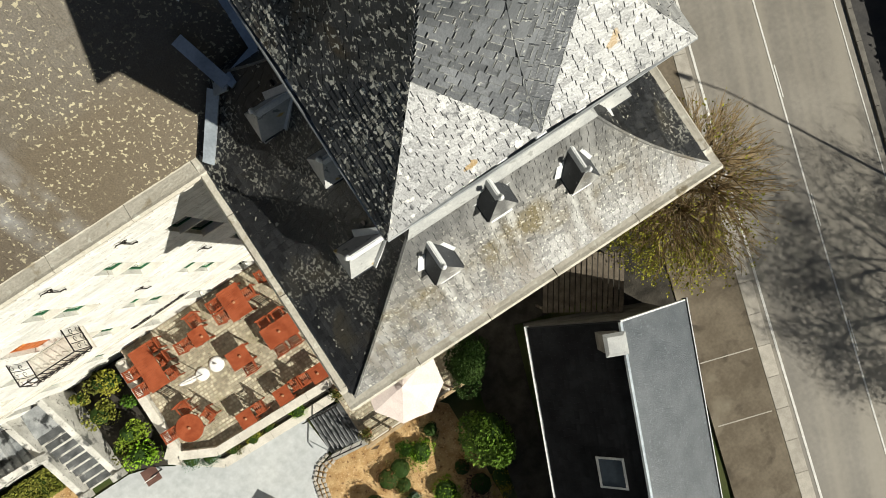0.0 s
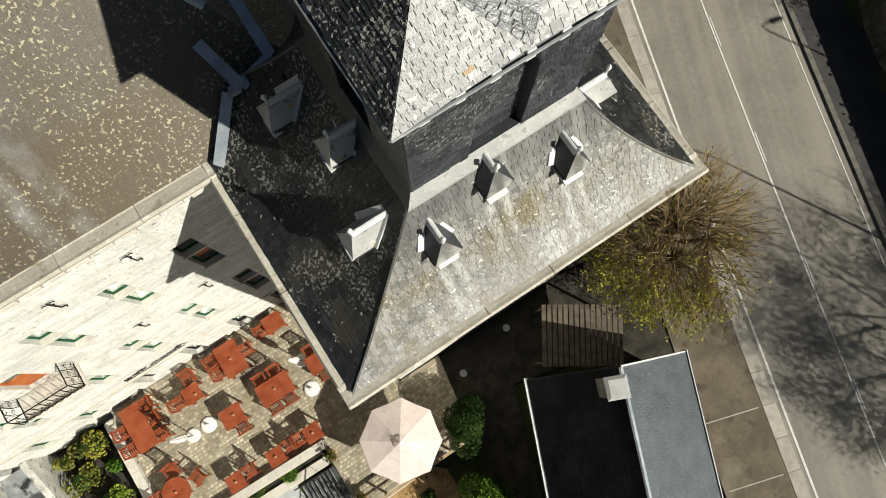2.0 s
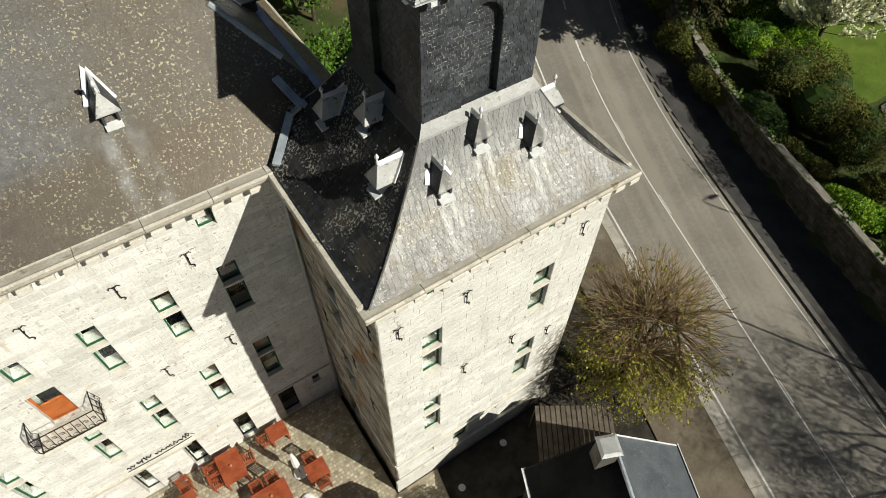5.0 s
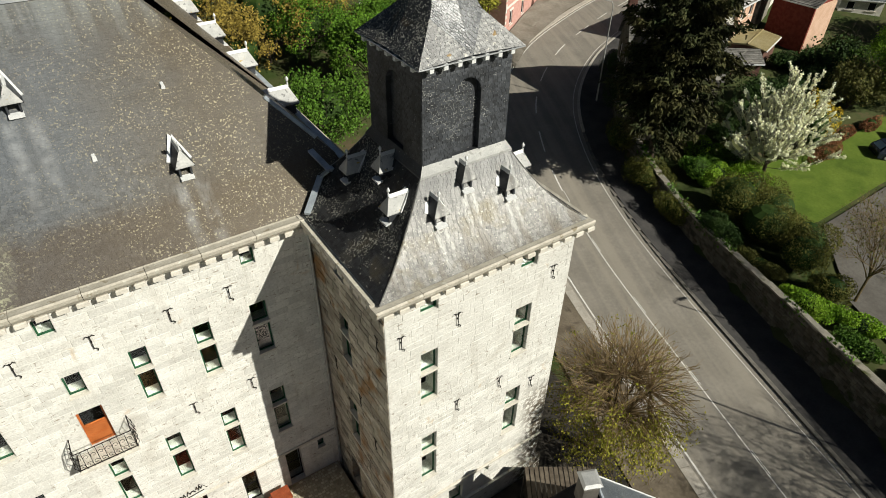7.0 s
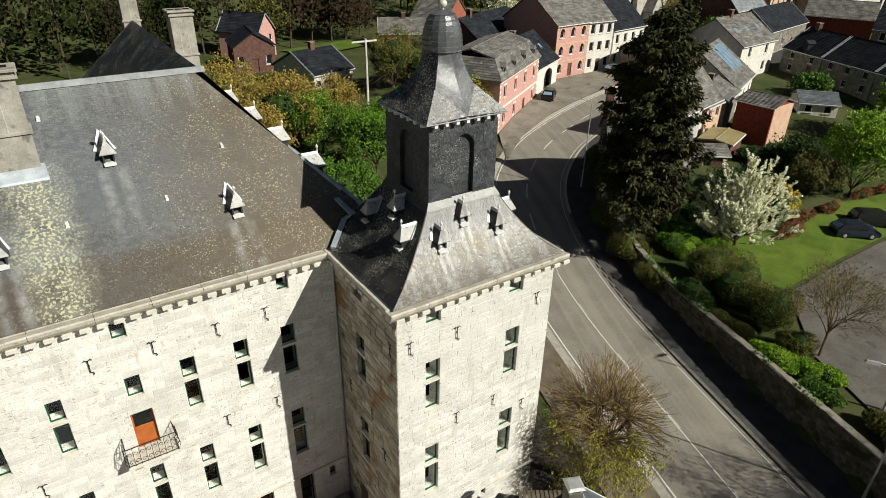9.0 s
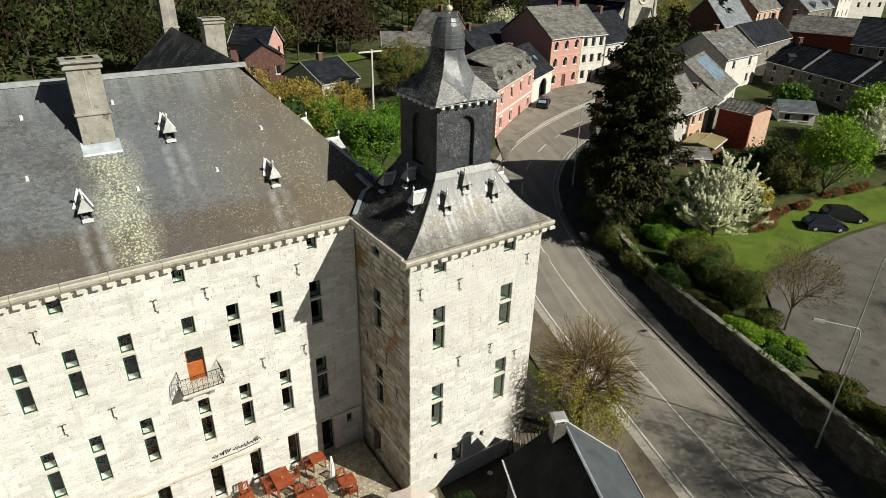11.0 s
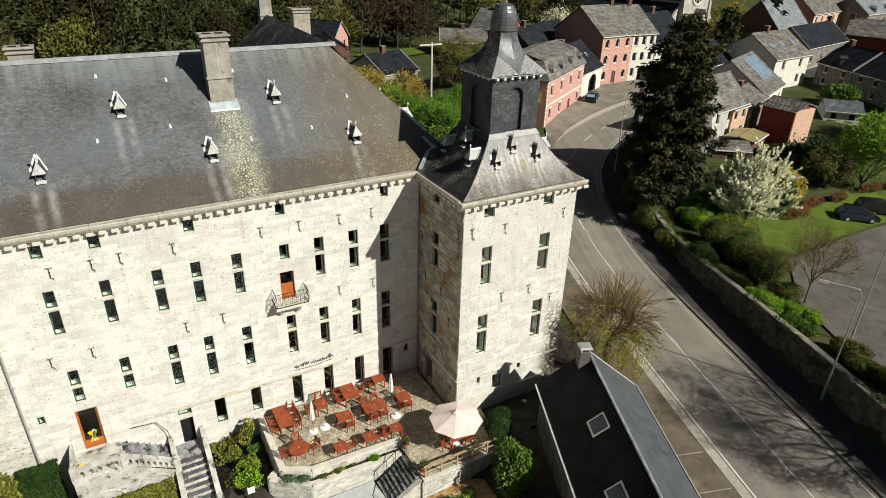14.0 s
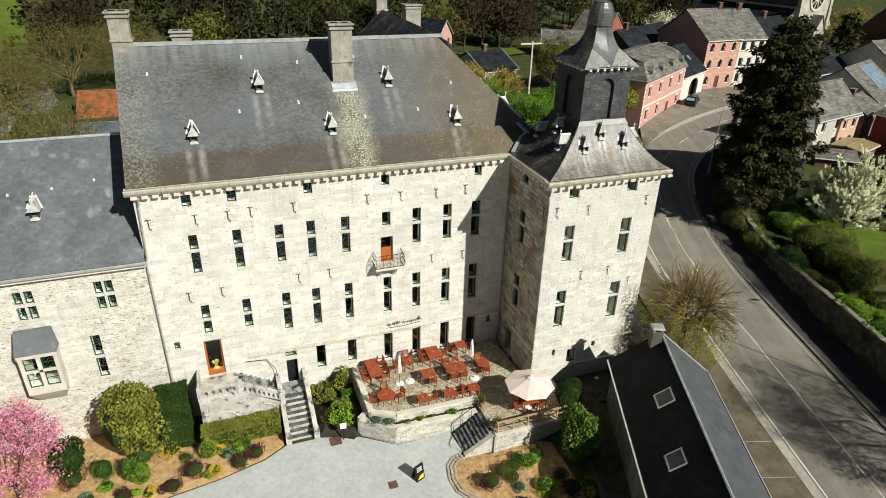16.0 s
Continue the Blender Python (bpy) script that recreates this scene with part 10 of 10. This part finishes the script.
def conifer(x, y, h, rr, seed, limbs=260, z=None, blade=0.30, per=95, bare=0.24):
    """A spruce: a bare lower trunk, then ragged limbs of uneven length that sag and turn up, each hung with tufts of short blades."""
    r = random.Random(seed)
    z = land(x, y) - 0.2 if z is None else z
    t = thing("spruce", "tall dark ragged spruce with a bare lower trunk", "tree", pose(x, y, z))
    wood, crown = MB(), MB()
    wood.cyl((0, 0, 0), (0, 0, h * 0.5), 0.36, 0.22, 8)
    wood.cyl((0, 0, h * 0.5), (0, 0, h * 0.985), 0.22, 0.03, 8)
    for k in range(limbs):
        f = (k + r.random()) / limbs
        zz = h * (bare + (0.985 - bare) * f)
        a = r.uniform(0, 2 * math.pi)
        reach = rr * min(1.0, 0.74 + 1.3 * f) * (1 - f ** 1.9) ** 0.62
        ln = reach * r.choice((0.55, 0.72, 0.85, 0.95, 1.1)) * r.uniform(0.85, 1.12) * (1.0 + 0.16 * math.sin(3 * a + zz * 0.55)) + 0.25
        d = Vector((math.cos(a), math.sin(a), 0))
        side = Vector((-d.y, d.x, 0))
        root = Vector((0, 0, zz))
        droop = r.uniform(0.05, 0.55) * (1.1 - 0.7 * f)
        rise = r.uniform(0.0, 0.30) + 0.35 * f
        pts = [root + d * (ln * q) + Vector((0, 0, ln * (rise * q - droop * q * q + 0.12 * q ** 4))) for q in (0, 0.35, 0.7, 1.0)]
        for p, q in zip(pts, pts[1:]):
            wood.cyl(p, q, 0.035, 0.02, 3)
        tufts = max(3, int(ln * 3.2))
        for j in range(tufts):
            q = (j + r.random()) / tufts * 0.85 + 0.15
            i = min(int(q * 3), 2)
            c0 = pts[i].lerp(pts[i + 1], q * 3 - i) + side * r.gauss(0, 0.16 + 0.16 * ln * (1 - q)) + Vector((0, 0, r.gauss(-0.12, 0.16)))
            for _ in range(int(per / 10 * (0.6 + r.random()))):
                c = c0 + Vector((r.gauss(0, 0.22), r.gauss(0, 0.22), r.gauss(-0.08, 0.15)))
                dirn = (d * r.uniform(0.1, 0.9) + Vector((r.gauss(0, 0.5), r.gauss(0, 0.5), -r.uniform(0.0, 0.9)))).normalized()
                across = dirn.cross(Vector((r.gauss(0, 1), r.gauss(0, 1), r.gauss(0, 1)))).normalized() * (blade * r.uniform(0.16, 0.30))
                e = dirn * (blade * r.uniform(0.6, 1.4))
                n0 = len(crown.v)
                crown.v += [tuple(c - across), tuple(c + across), tuple(c + e + across * 0.3), tuple(c + e - across * 0.3)]
                crown.f.append((n0, n0 + 1, n0 + 2, n0 + 3))
    part("trunk", wood, "bark", t)
    part("crown", crown, "needle", t)


conifer(31.4, 14.9, 20.6, 4.4, 5, 300, blade=0.36, per=235, bare=0.19)
conifer(118.0, 66.0, 13.0, 2.6, 6, 90, blade=0.7, per=60, bare=0.05)
conifer(97.0, 61.0, 12.0, 2.4, 8, 110, blade=0.7, per=60, bare=0.05)

blossom_tree("white-blossomed cherry tree on the lawn edge", 38.7, 8.9, 8.6, 4.6, 31, 72)
blossom_tree("white-blossomed tree beyond the parked cars", 75.0, 11.4, 8.6, 3.8, 32, 46)
tree("cherry_tree", "white-blossomed tree by the car park", 46.5, -14.0, 6.0, 2.6, "blossom", 33, 2400, 0.16, 7, 0.3, 0.09, clump=0.30)
tree("cherry_tree", "pale blossoming tree among distant roofs", 84.0, 100.0, 8.0, 3.6, "leaf_blossom", 34, 2600, 0.30, 7, 0.25, 0.2, clump=0.7)
shrub("golden flowering shrub beside the blossom tree", 45.6, 9.4, 2.0, 1.7, 4.9, "yellow_leaf", 36, 3200, 0.14)
tree("garden_tree", "fresh bright green garden tree", 61.3, 9.6, 9.4, 3.3, "leaf_bright", 37, 16000, 0.17, 9, 0.10, 0.16, depth=3, clump=0.30, fill=0.15, core=0.3)
tree("garden_tree", "dense olive-green garden tree", 56.2, 11.6, 5.0, 2.4, "leaf_olive", 38, 9000, 0.15, 8, 0.12, 0.16, clump=0.34, core=0.5)
tree("garden_tree", "tall yellow-green tree at the garden end", 80.0, 13.0, 10.0, 3.2, "leaf_bright", 39, 9000, 0.27, 8, 0.15, 0.2, clump=0.7)
tree("garden_tree", "yellow-green tree beyond the car park", 84.0, 4.0, 9.0, 4.4, "leaf_bright", 40, 8000, 0.27, 8, 0.15, 0.2, clump=0.7)
for k, (x, y, h, r_, lf) in enumerate(((11.0, 47.5, 9.0, 4.6, "leaf_gold"), (17.0, 50.0, 7.0, 4.2, "leaf_gold"), (14.5, 45.5, 7.0, 3.4, "leaf_fresh"), (17.6, 38.6, 6.6, 3.2, "leaf_fresh"), (6.0, 42.0, 8.0, 4.2, "leaf_gold"), (4.5, 52.0, 10.5, 5.0, "leaf_gold"), (22.0, 45.5, 4.6, 2.6, "leaf_fresh"), (27.5, 47.5, 5.0, 2.6, "leaf_green"), (33.0, 43.5, 6.5, 2.4, "leaf_yellow"), (32.2, 60.2, 10.0, 2.6, "leaf_moss"), (36.5, 62.5, 8.0, 2.8, "leaf_olive"), (38.0, 54.0, 7.0, 2.8, "leaf_olive"), (9.0, 30.0, 7.5, 3.4, "leaf_green"), (8.0, 20.0, 6.5, 3.0, "leaf_green"))):
    tree("garden_tree", "leafy spring tree in the grounds behind the manor", x, y, h, r_, lf, 50 + k, 8000, 0.18, 8, 0.2, 0.16, depth=3, clump=0.34, fill=0.12, group="trees behind the manor", core=0.55)


for k, (x, y, h, r_, lf) in enumerate(((90.0, 53.0, 6.0, 3.0, "leaf_dark"), (104.0, 58.0, 6.5, 3.0, "leaf_green"), (94.5, 57.0, 5.0, 2.4, "leaf_green"), (108.0, 70.0, 8.0, 3.6, "leaf_olive"), (112.0, 76.0, 7.0, 3.6, "leaf_gold"), (118.0, 84.0, 8.0, 4.2, "leaf_olive"), (124.0, 80.0, 8.0, 4.0, "leaf_green"), (130.0, 86.0, 9.0, 4.6, "leaf_gold"), (116.0, 92.0, 9.0, 4.6, "leaf_olive"), (88.5, 30.0, 3.4, 2.2, "leaf_green"), (66.0, 18.0, 1.7, 2.4, "leaf_dark"), (60.0, 17.5, 1.7, 2.6, "leaf_dark"))):
    tree("garden_tree", "leafy tree among the village houses", x, y, h, r_, lf, 400 + k, 4200, 0.26, 7, 0.15, 0.14, clump=0.5, group="village trees")


def bare_tree(label, x, y, h, seed, leaf="leaf_olive", n=250, crown=2.3, depth=3, limbs=8):
    return tree("bare_tree", label, x, y, h, crown, leaf, seed, n, 0.10, limbs, 0.34, 0.10, depth=depth, twig_mat="twig", clump=0.25, fill=0.1, kids=5, steep=0.85)


bare_tree("slender bare young tree at the car park edge", 30.1, -3.8, 7.6, 61, crown=2.6, limbs=11)
bare_tree("slender bare young tree in the car park", 45.0, -12.5, 6.0, 62)
for k, (x, y, h, c) in enumerate(((-52.0, 76.0, 12.0, 7.0), (-41.0, 78.0, 12.0, 7.5), (-62.0, 82.0, 12.0, 7.0), (-33.0, 82.0, 10.0, 6.0), (-47.0, 66.0, 9.5, 5.5), (-72.0, 72.0, 12.0, 7.0), (-38.5, 38.0, 12.5, 7.0), (-45.0, 46.0, 12.0, 6.5))):
    tree("bare_tree", "broad budding tree with brown twigs behind the wing", x, y, h, c, "leaf_moss", 70 + k, 8000, 0.15, 12, 0.2, 0.28, depth=3, twig_mat="twig", clump=0.9, fill=0.3, kids=4, group="budding trees")
# the tree by the wall whose shade lies on the road
tree("roadside_tree", "large roadside tree behind the stone wall", 23.0, -22.3, 12.5, 5.4, "leaf_olive", 80, 76000, 0.058, 9, 0.35, 0.26, depth=3, clump=0.46, fill=0.35)

# planting above the retaining wall
r80 = random.Random(80)
for k, (x, y, rx, ry, h, lf) in enumerate(((31.6, 7.0, 2.6, 2.6, 3.4, "leaf_moss"), (30.6, 3.6, 2.6, 2.8, 3.4, "leaf_moss"), (29.8, 0.2, 2.1, 2.6, 3.2, "leaf_moss"), (33.2, 4.6, 2.4, 2.4, 3.0, "leaf_moss"), (32.2, 1.2, 2.0, 2.2, 2.8, "leaf_moss"), (35.4, 8.0, 2.2, 1.8, 2.2, "leaf_bright"), (29.0, -2.6, 1.4, 1.8, 1.9, "leaf_moss"), (28.4, 9.6, 1.4, 2.2, 2.2, "leaf_moss"), (29.6, 13.6, 1.6, 2.4, 2.4, "leaf_moss"), (31.6, 18.6, 1.8, 2.4, 2.8, "leaf_moss"), (36.6, 10.6, 1.6, 1.4, 1.8, "leaf_green"), (28.2, 5.6, 1.3, 2.2, 1.8, "leaf_dark"), (27.4, 1.6, 1.0, 2.0, 1.3, "leaf_olive"), (26.7, -2.4, 1.2, 2.2, 1.4, "leaf_bright"), (27.6, -5.2, 1.2, 1.8, 1.2, "leaf_bright"), (25.6, -6.6, 1.1, 2.0, 1.2, "leaf_green"), (26.2, -10.0, 1.2, 2.2, 1.4, "leaf_moss"), (24.9, -11.4, 1.0, 2.2, 1.2, "leaf_moss"), (25.4, -14.8, 1.4, 2.6, 1.7, "leaf_moss"), (24.0, -18.4, 1.5, 2.4, 1.8, "leaf_dark"), (33.0, 11.4, 1.8, 1.8, 2.2, "leaf_fresh"), (35.8, 13.2, 2.0, 1.6, 2.0, "leaf_bright"), (34.2, 18.6, 2.0, 2.0, 2.6, "leaf_dark"), (33.8, 10.4, 1.6, 1.6, 2.0, "leaf_bright"), (37.0, 17.0, 2.2, 2.2, 2.6, "leaf_dark"), (40.0, 14.4, 2.2, 1.8, 2.0, "leaf_dark"), (44.0, 14.0, 2.4, 1.8, 2.4, "leaf_dark"), (48.0, 16.0, 2.6, 2.0, 2.4, "leaf_dark"), (36.0, 22.6, 2.2, 2.4, 3.0, "leaf_dark"), (40.0, 27.0, 2.4, 2.4, 3.4, "leaf_dark"), (43.0, 22.0, 2.6, 2.6, 3.2, "leaf_dark"), (56.0, 14.5, 3.0, 2.0, 1.8, "leaf_dark"), (63.0, 12.5, 3.0, 2.0, 2.4, "leaf_green"), (66.0, 15.5, 2.5, 2.0, 3.0, "leaf_green"))):
    shrub("dense garden shrub above the roadside wall", x, y, rx, ry, h, lf, 100 + k, 7500, 0.085)
for k, (x, y, rx, ry) in enumerate(((45.8, 7.8, 2.4, 0.9), (50.0, 8.6, 2.4, 0.9), (54.5, 8.4, 2.2, 0.8), (61.5, 8.6, 2.6, 0.9), (66.5, 8.0, 2.6, 0.9), (49.0, -11.5, 3.2, 1.0), (54.0, -13.0, 3.0, 1.0), (73.0, 6.0, 2.6, 0.8))):
    shrub("rust-brown low hedge shrub at the parking edge", x, y, rx, ry, 1.2, "heather", 140 + k, 2200, 0.10)
for k, (x, y, rx, ry, h) in enumerate(((57.9, 20.1, 2.4, 1.8, 1.8), (57.6, 16.7, 3.0, 1.9, 2.2), (61.5, 15.6, 2.6, 1.7, 2.0), (66.0, 15.4, 2.6, 1.7, 1.9), (67.5, 18.6, 2.6, 1.8, 1.7), (48.3, 16.6, 2.6, 2.4, 2.6), (52.4, 15.6, 2.4, 2.0, 2.2), (44.5, 15.0, 2.0, 2.0, 2.4))):
    shrub("dark overgrown garden shrub behind the blossom tree", x, y, rx, ry, h, "leaf_dark", 240 + k, 3200, 0.16)
shrub("small golden shrub by the brick annexe", 65.4, 22.4, 0.9, 0.9, 1.4, "yellow_leaf", 250, 900, 0.10)
ivy = MB()
r81 = random.Random(81)
for i in range(nearest_index(15.0, -22.0), nearest_index(27.0, 24.0)):
    for _ in range(70):
        off = 7.1 + abs(r81.gauss(0, 0.3))
        p = _LX[i] + RIGHT[i] * off + _T[i] * r81.uniform(0, 1.5)
        z = base_height(*_LX[i]) + wall_h(i) + 0.1
        if noise.noise((p[0] * 0.3, p[1] * 0.3, 4.0)) > -0.05:
            leaf_quads(ivy, (p[0], p[1], z + r81.uniform(-0.5 if off < 7.3 else 0.0, 0.22)), 1, 0.04, 0.16, r81)
part("ivy", ivy, "leaf_green", kind="stuff", label="dark ivy spilling over the retaining wall", category="ivy")

# ---- garden by the house ----
hedge("clipped green box hedge before the perron", -24.6, 0.75, -19.75, 1.95, -0.95, 0.30, "leaf_lime", 151, 9000)
hedge("tall dark clipped yew block beside the perron", -26.9, 1.4, -25.1, 3.9, -0.95, 2.5, "leaf_dark", 152, 9000)
shrub("large rounded olive-green shrub against the wall", -28.75, 1.95, 2.75, 1.95, 4.7, "leaf_lime", 153, 11000, 0.16, -0.95)
shrub("dark green shrub in the mulch bed", -28.2, -0.2, 0.8, 0.8, 1.6, "leaf_green", 154, 1300, 0.12, -0.9)
shrub("dark laurel beside the pink tree", -32.0, 1.4, 1.2, 1.3, 2.6, "leaf_dark", 155, 2600, 0.14, -0.95)
tree("pink_cherry", "pink-blossomed ornamental cherry by the wing", -34.6, 0.4, 5.8, 2.9, "blossom_pink", 156, 16000, 0.085, 9, 0.2, 0.12, depth=2, z=-1.0, clump=0.26, fill=0.9)
for k, (x, y, rx, h, lf) in enumerate(((-25.1, -0.95, 0.85, 0.75, "purple"), (-22.5, -1.1, 0.75, 0.55, "purple"), (-21.5, -0.7, 0.7, 0.6, "purple"), (-28.0, 0.9, 0.95, 1.5, "purple"), (-26.4, 1.2, 0.8, 0.7, "yellow_leaf"), (-23.9, -1.3, 0.5, 0.5, "yellow_leaf"), (-23.2, -0.2, 0.55, 0.45, "leaf_teal"), (-22.7, 0.1, 0.6, 0.5, "leaf_bright"), (-23.7, 0.35, 0.5, 0.5, "yellow_leaf"), (-30.1, 0.3, 0.8, 1.6, "leaf_green"), (-29.9, -0.6, 0.55, 0.5, "leaf_bright"), (-27.6, -1.95, 0.4, 0.45, "yellow_leaf"), (-26.4, -1.7, 0.8, 0.4, "purple"), (-31.8, 0.3, 0.9, 1.0, "heather"), (-30.9, -1.2, 0.6, 0.4, "leaf_teal"), (-29.0, -1.6, 0.7, 0.45, "purple"), (-25.6, 0.4, 0.5, 0.35, "leaf_olive"), (-22.0, 0.4, 0.4, 0.3, "leaf_green"), (-24.4, -1.5, 0.35, 0.3, "leaf_bright"), (-28.3, -1.5, 0.35, 0.3, "leaf_bright"))):
    shrub("small bedding shrub in bark mulch", x, y, rx, rx, h, lf, 160 + k, 900, 0.065, -0.88)


def cone_shrub(x, y, r0, h, leaf, seed):
    """A clipped conical evergreen."""
    r = random.Random(seed)
    s = thing("conical_shrub", "clipped bright green cone shrub in bark mulch", "shrub", pose(x, y, -0.9))
    # dark cone under the leaves, put in for the shade among them
    mb = MB()
    mb.lathe(0, 0, [(r0 * 0.55, 0.0), (r0 * 0.86, h * 0.3), (r0 * 0.6, h * 0.65), (0.03, h * 0.95)], 10)
    part("core", mb, "leaf_dark", s)
    mb = MB()
    for _ in range(1500):
        f = r.random() ** 1.2
        rr = r0 * (0.65 + 1.2 * f if f < 0.3 else 1.01 * (1 - ((f - 0.3) / 0.72) ** 1.5))
        a = r.random() * 2 * math.pi
        leaf_quads(mb, (rr * math.cos(a), rr * math.sin(a), h * f), 1, 0.02, 0.06, r)
    part("crown", mb, leaf, s)


cone_shrub(-24.3, 0.35, 0.55, 1.35, "leaf_cone", 220)
cone_shrub(-28.05, -0.5, 0.55, 1.35, "leaf_cone", 221)
for k, (x, y, rx, h, lf) in enumerate(((-15.1, 3.6, 0.75, 1.9, "leaf_yellow"), (-15.8, 1.2, 0.8, 1.3, "leaf_cone"), (-15.9, 0.1, 0.9, 1.2, "leaf_bright"), (-16.6, 2.6, 0.9, 0.8, "leaf_lime"), (-16.7, 0.8, 0.7, 0.6, "leaf_moss"), (-16.9, 3.7, 0.5, 0.7, "leaf_lime"), (-16.0, 3.9, 0.6, 0.6, "leaf_moss"), (-15.0, 2.4, 0.5, 0.8, "leaf_green"), (-13.9, -1.25, 0.75, 0.5, "leaf_teal"), (-13.2, -1.65, 0.6, 0.45, "leaf_teal"), (-12.2, -1.98, 0.5, 0.22, "leaf_olive"), (-11.2, -2.02, 0.6, 0.25, "leaf_yellow"), (-10.4, -2.05, 0.5, 0.2, "leaf_olive"), (-8.9, -2.08, 0.6, 0.35, "leaf_bright"))):
    shrub("leafy shrub in the bed under the terrace wall", x, y, rx, rx * 0.8, h, lf, 180 + k, 800, 0.10 if x < -14.9 else 0.05, -0.6 if x < -14.9 else 0.15)
shrub("clipped dark green ball beside the parasol", -1.5, -4.4, 1.3, 1.25, 2.5, "leaf_dark", 195, 8000, 0.07, 0.1)
shrub("rounded glossy green shrub in the mulch bed", -2.4, -7.3, 1.4, 1.4, 4.0, "leaf_mid", 196, 7500, 0.12, -0.9)
for k, (x, y, rx, h, lf, sz) in enumerate(((-8.55, -7.65, 0.85, 1.0, "purple", 0.07), (-7.4, -7.0, 0.8, 0.6, "heather", 0.06), (-6.7, -6.9, 0.75, 0.6, "leaf_moss", 0.06), (-7.0, -7.6, 0.6, 0.5, "leaf_moss", 0.06), (-5.5, -6.8, 0.75, 0.6, "leaf_bright", 0.09), (-6.0, -6.4, 0.5, 0.45, "leaf_green", 0.08), (-6.97, -8.4, 0.5, 0.45, "leaf_teal", 0.06), (-5.5, -8.9, 0.85, 0.7, "leaf_bright", 0.09), (-4.3, -8.4, 0.6, 0.5, "heather", 0.06), (-4.0, -9.5, 0.8, 0.6, "purple", 0.07), (-7.2, -9.6, 0.7, 0.4, "purple", 0.06), (-5.9, -10.4, 0.7, 0.5, "leaf_olive", 0.07), (-3.0, -9.8, 0.8, 0.6, "yellow_leaf", 0.06), (-4.6, -6.2, 0.5, 0.4, "leaf_dark", 0.07))):
    shrub("small bedding shrub in orange bark mulch", x, y, rx, rx, h, lf, 200 + k, 900, sz * 0.85, -0.86)
for x, y in ((-6.9, -2.35), (-6.75, -4.5)):
    pt = thing("potted_plant", "small terracotta pot with a clipped yellow-green plant", "plant pot", pose(x, y, TZ), "terrace pots")
    mb = MB()
    mb.lathe(0, 0, [(0.13, 0), (0.19, 0.30), (0.21, 0.30), (0.21, 0.35), (0.17, 0.35)], 12)
    part("pot", mb, "terracotta", pt)
    mb = MB()
    r9 = random.Random(9)
    leaf_quads(mb, (0, 0, 0.58), 320, 0.13, 0.07, r9)
    part("leaves", mb, "leaf_olive", pt)
mb = MB()
mb.ball((PX0 + 0.45, PY + 0.9, 2.12), 0.16, 12)
part("pumpkin", mb, "yellow", label="round yellow pumpkin on the perron platform", category="pumpkin", smooth=True)

# ---- woods on the far slope ----
def woods():
    r = random.Random(300)
    crown, stems = MB(), MB()
    n = 0
    while n < 620:
        x, y = r.uniform(-190, 150), r.uniform(92, 240)
        if y < 96 + 0.25 * max(x - 20, 0) + 10 * noise.noise((x * 0.03, 0, 0)):
            continue
        if x < -21 - 0.2026 * (y + 31.6):
            continue
        h = r.uniform(9, 17)
        z = land(x, y)
        stems.cyl((x, y, z - 0.5), (x + r.gauss(0, 0.5), y, z + h * 0.8), 0.22, 0.06, 4)
        cr = r.uniform(2.6, 4.6)
        per = 75
        for _ in range(per):
            u = Vector((r.gauss(0, 1), r.gauss(0, 1), r.gauss(0, 1))).normalized() * r.uniform(0.5, 1.0)
            leaf_quads(crown, (x + u.x * cr, y + u.y * cr, z + h * 0.62 + u.z * h * 0.42), 2, 0.35, 0.78, r)
        n += 1
    part("woods", crown, "forest_leaf", kind="stuff", label="bare-brown and budding green woodland on the far slope", category="woods")
    part("wood_stems", stems, "bark", kind="stuff", label="dark trunks of the woodland on the slope", category="woods")
    for k, (x, y) in enumerate(((-20, 100), (4, 98), (30, 108), (46, 104), (70, 110), (-44, 104), (86, 118), (14, 112))):
        tree("woodland_tree", "green budding tree at the edge of the woods", x, y, r.uniform(8, 12), 4.5, "forest_leaf" if k % 2 else "leaf_moss", 310 + k, 3000, 0.42, 6, 0.2, 0.2, clump=0.9, group="wood edge trees")


woods()
land_patch("hill_lawn", [(33.5, 92.0), (46.5, 96.0), (46.0, 103.0), (30.0, 99.0)], 0.3, "lawn", "bright green grass slope behind a bungalow", "lawn", 4)
land_patch("meadow", [(-190, 100), (-53, 112), (-62, 160), (-77, 235), (-190, 235)], 0.35, "lawn", "bright green meadow on the slope", "meadow", 3)
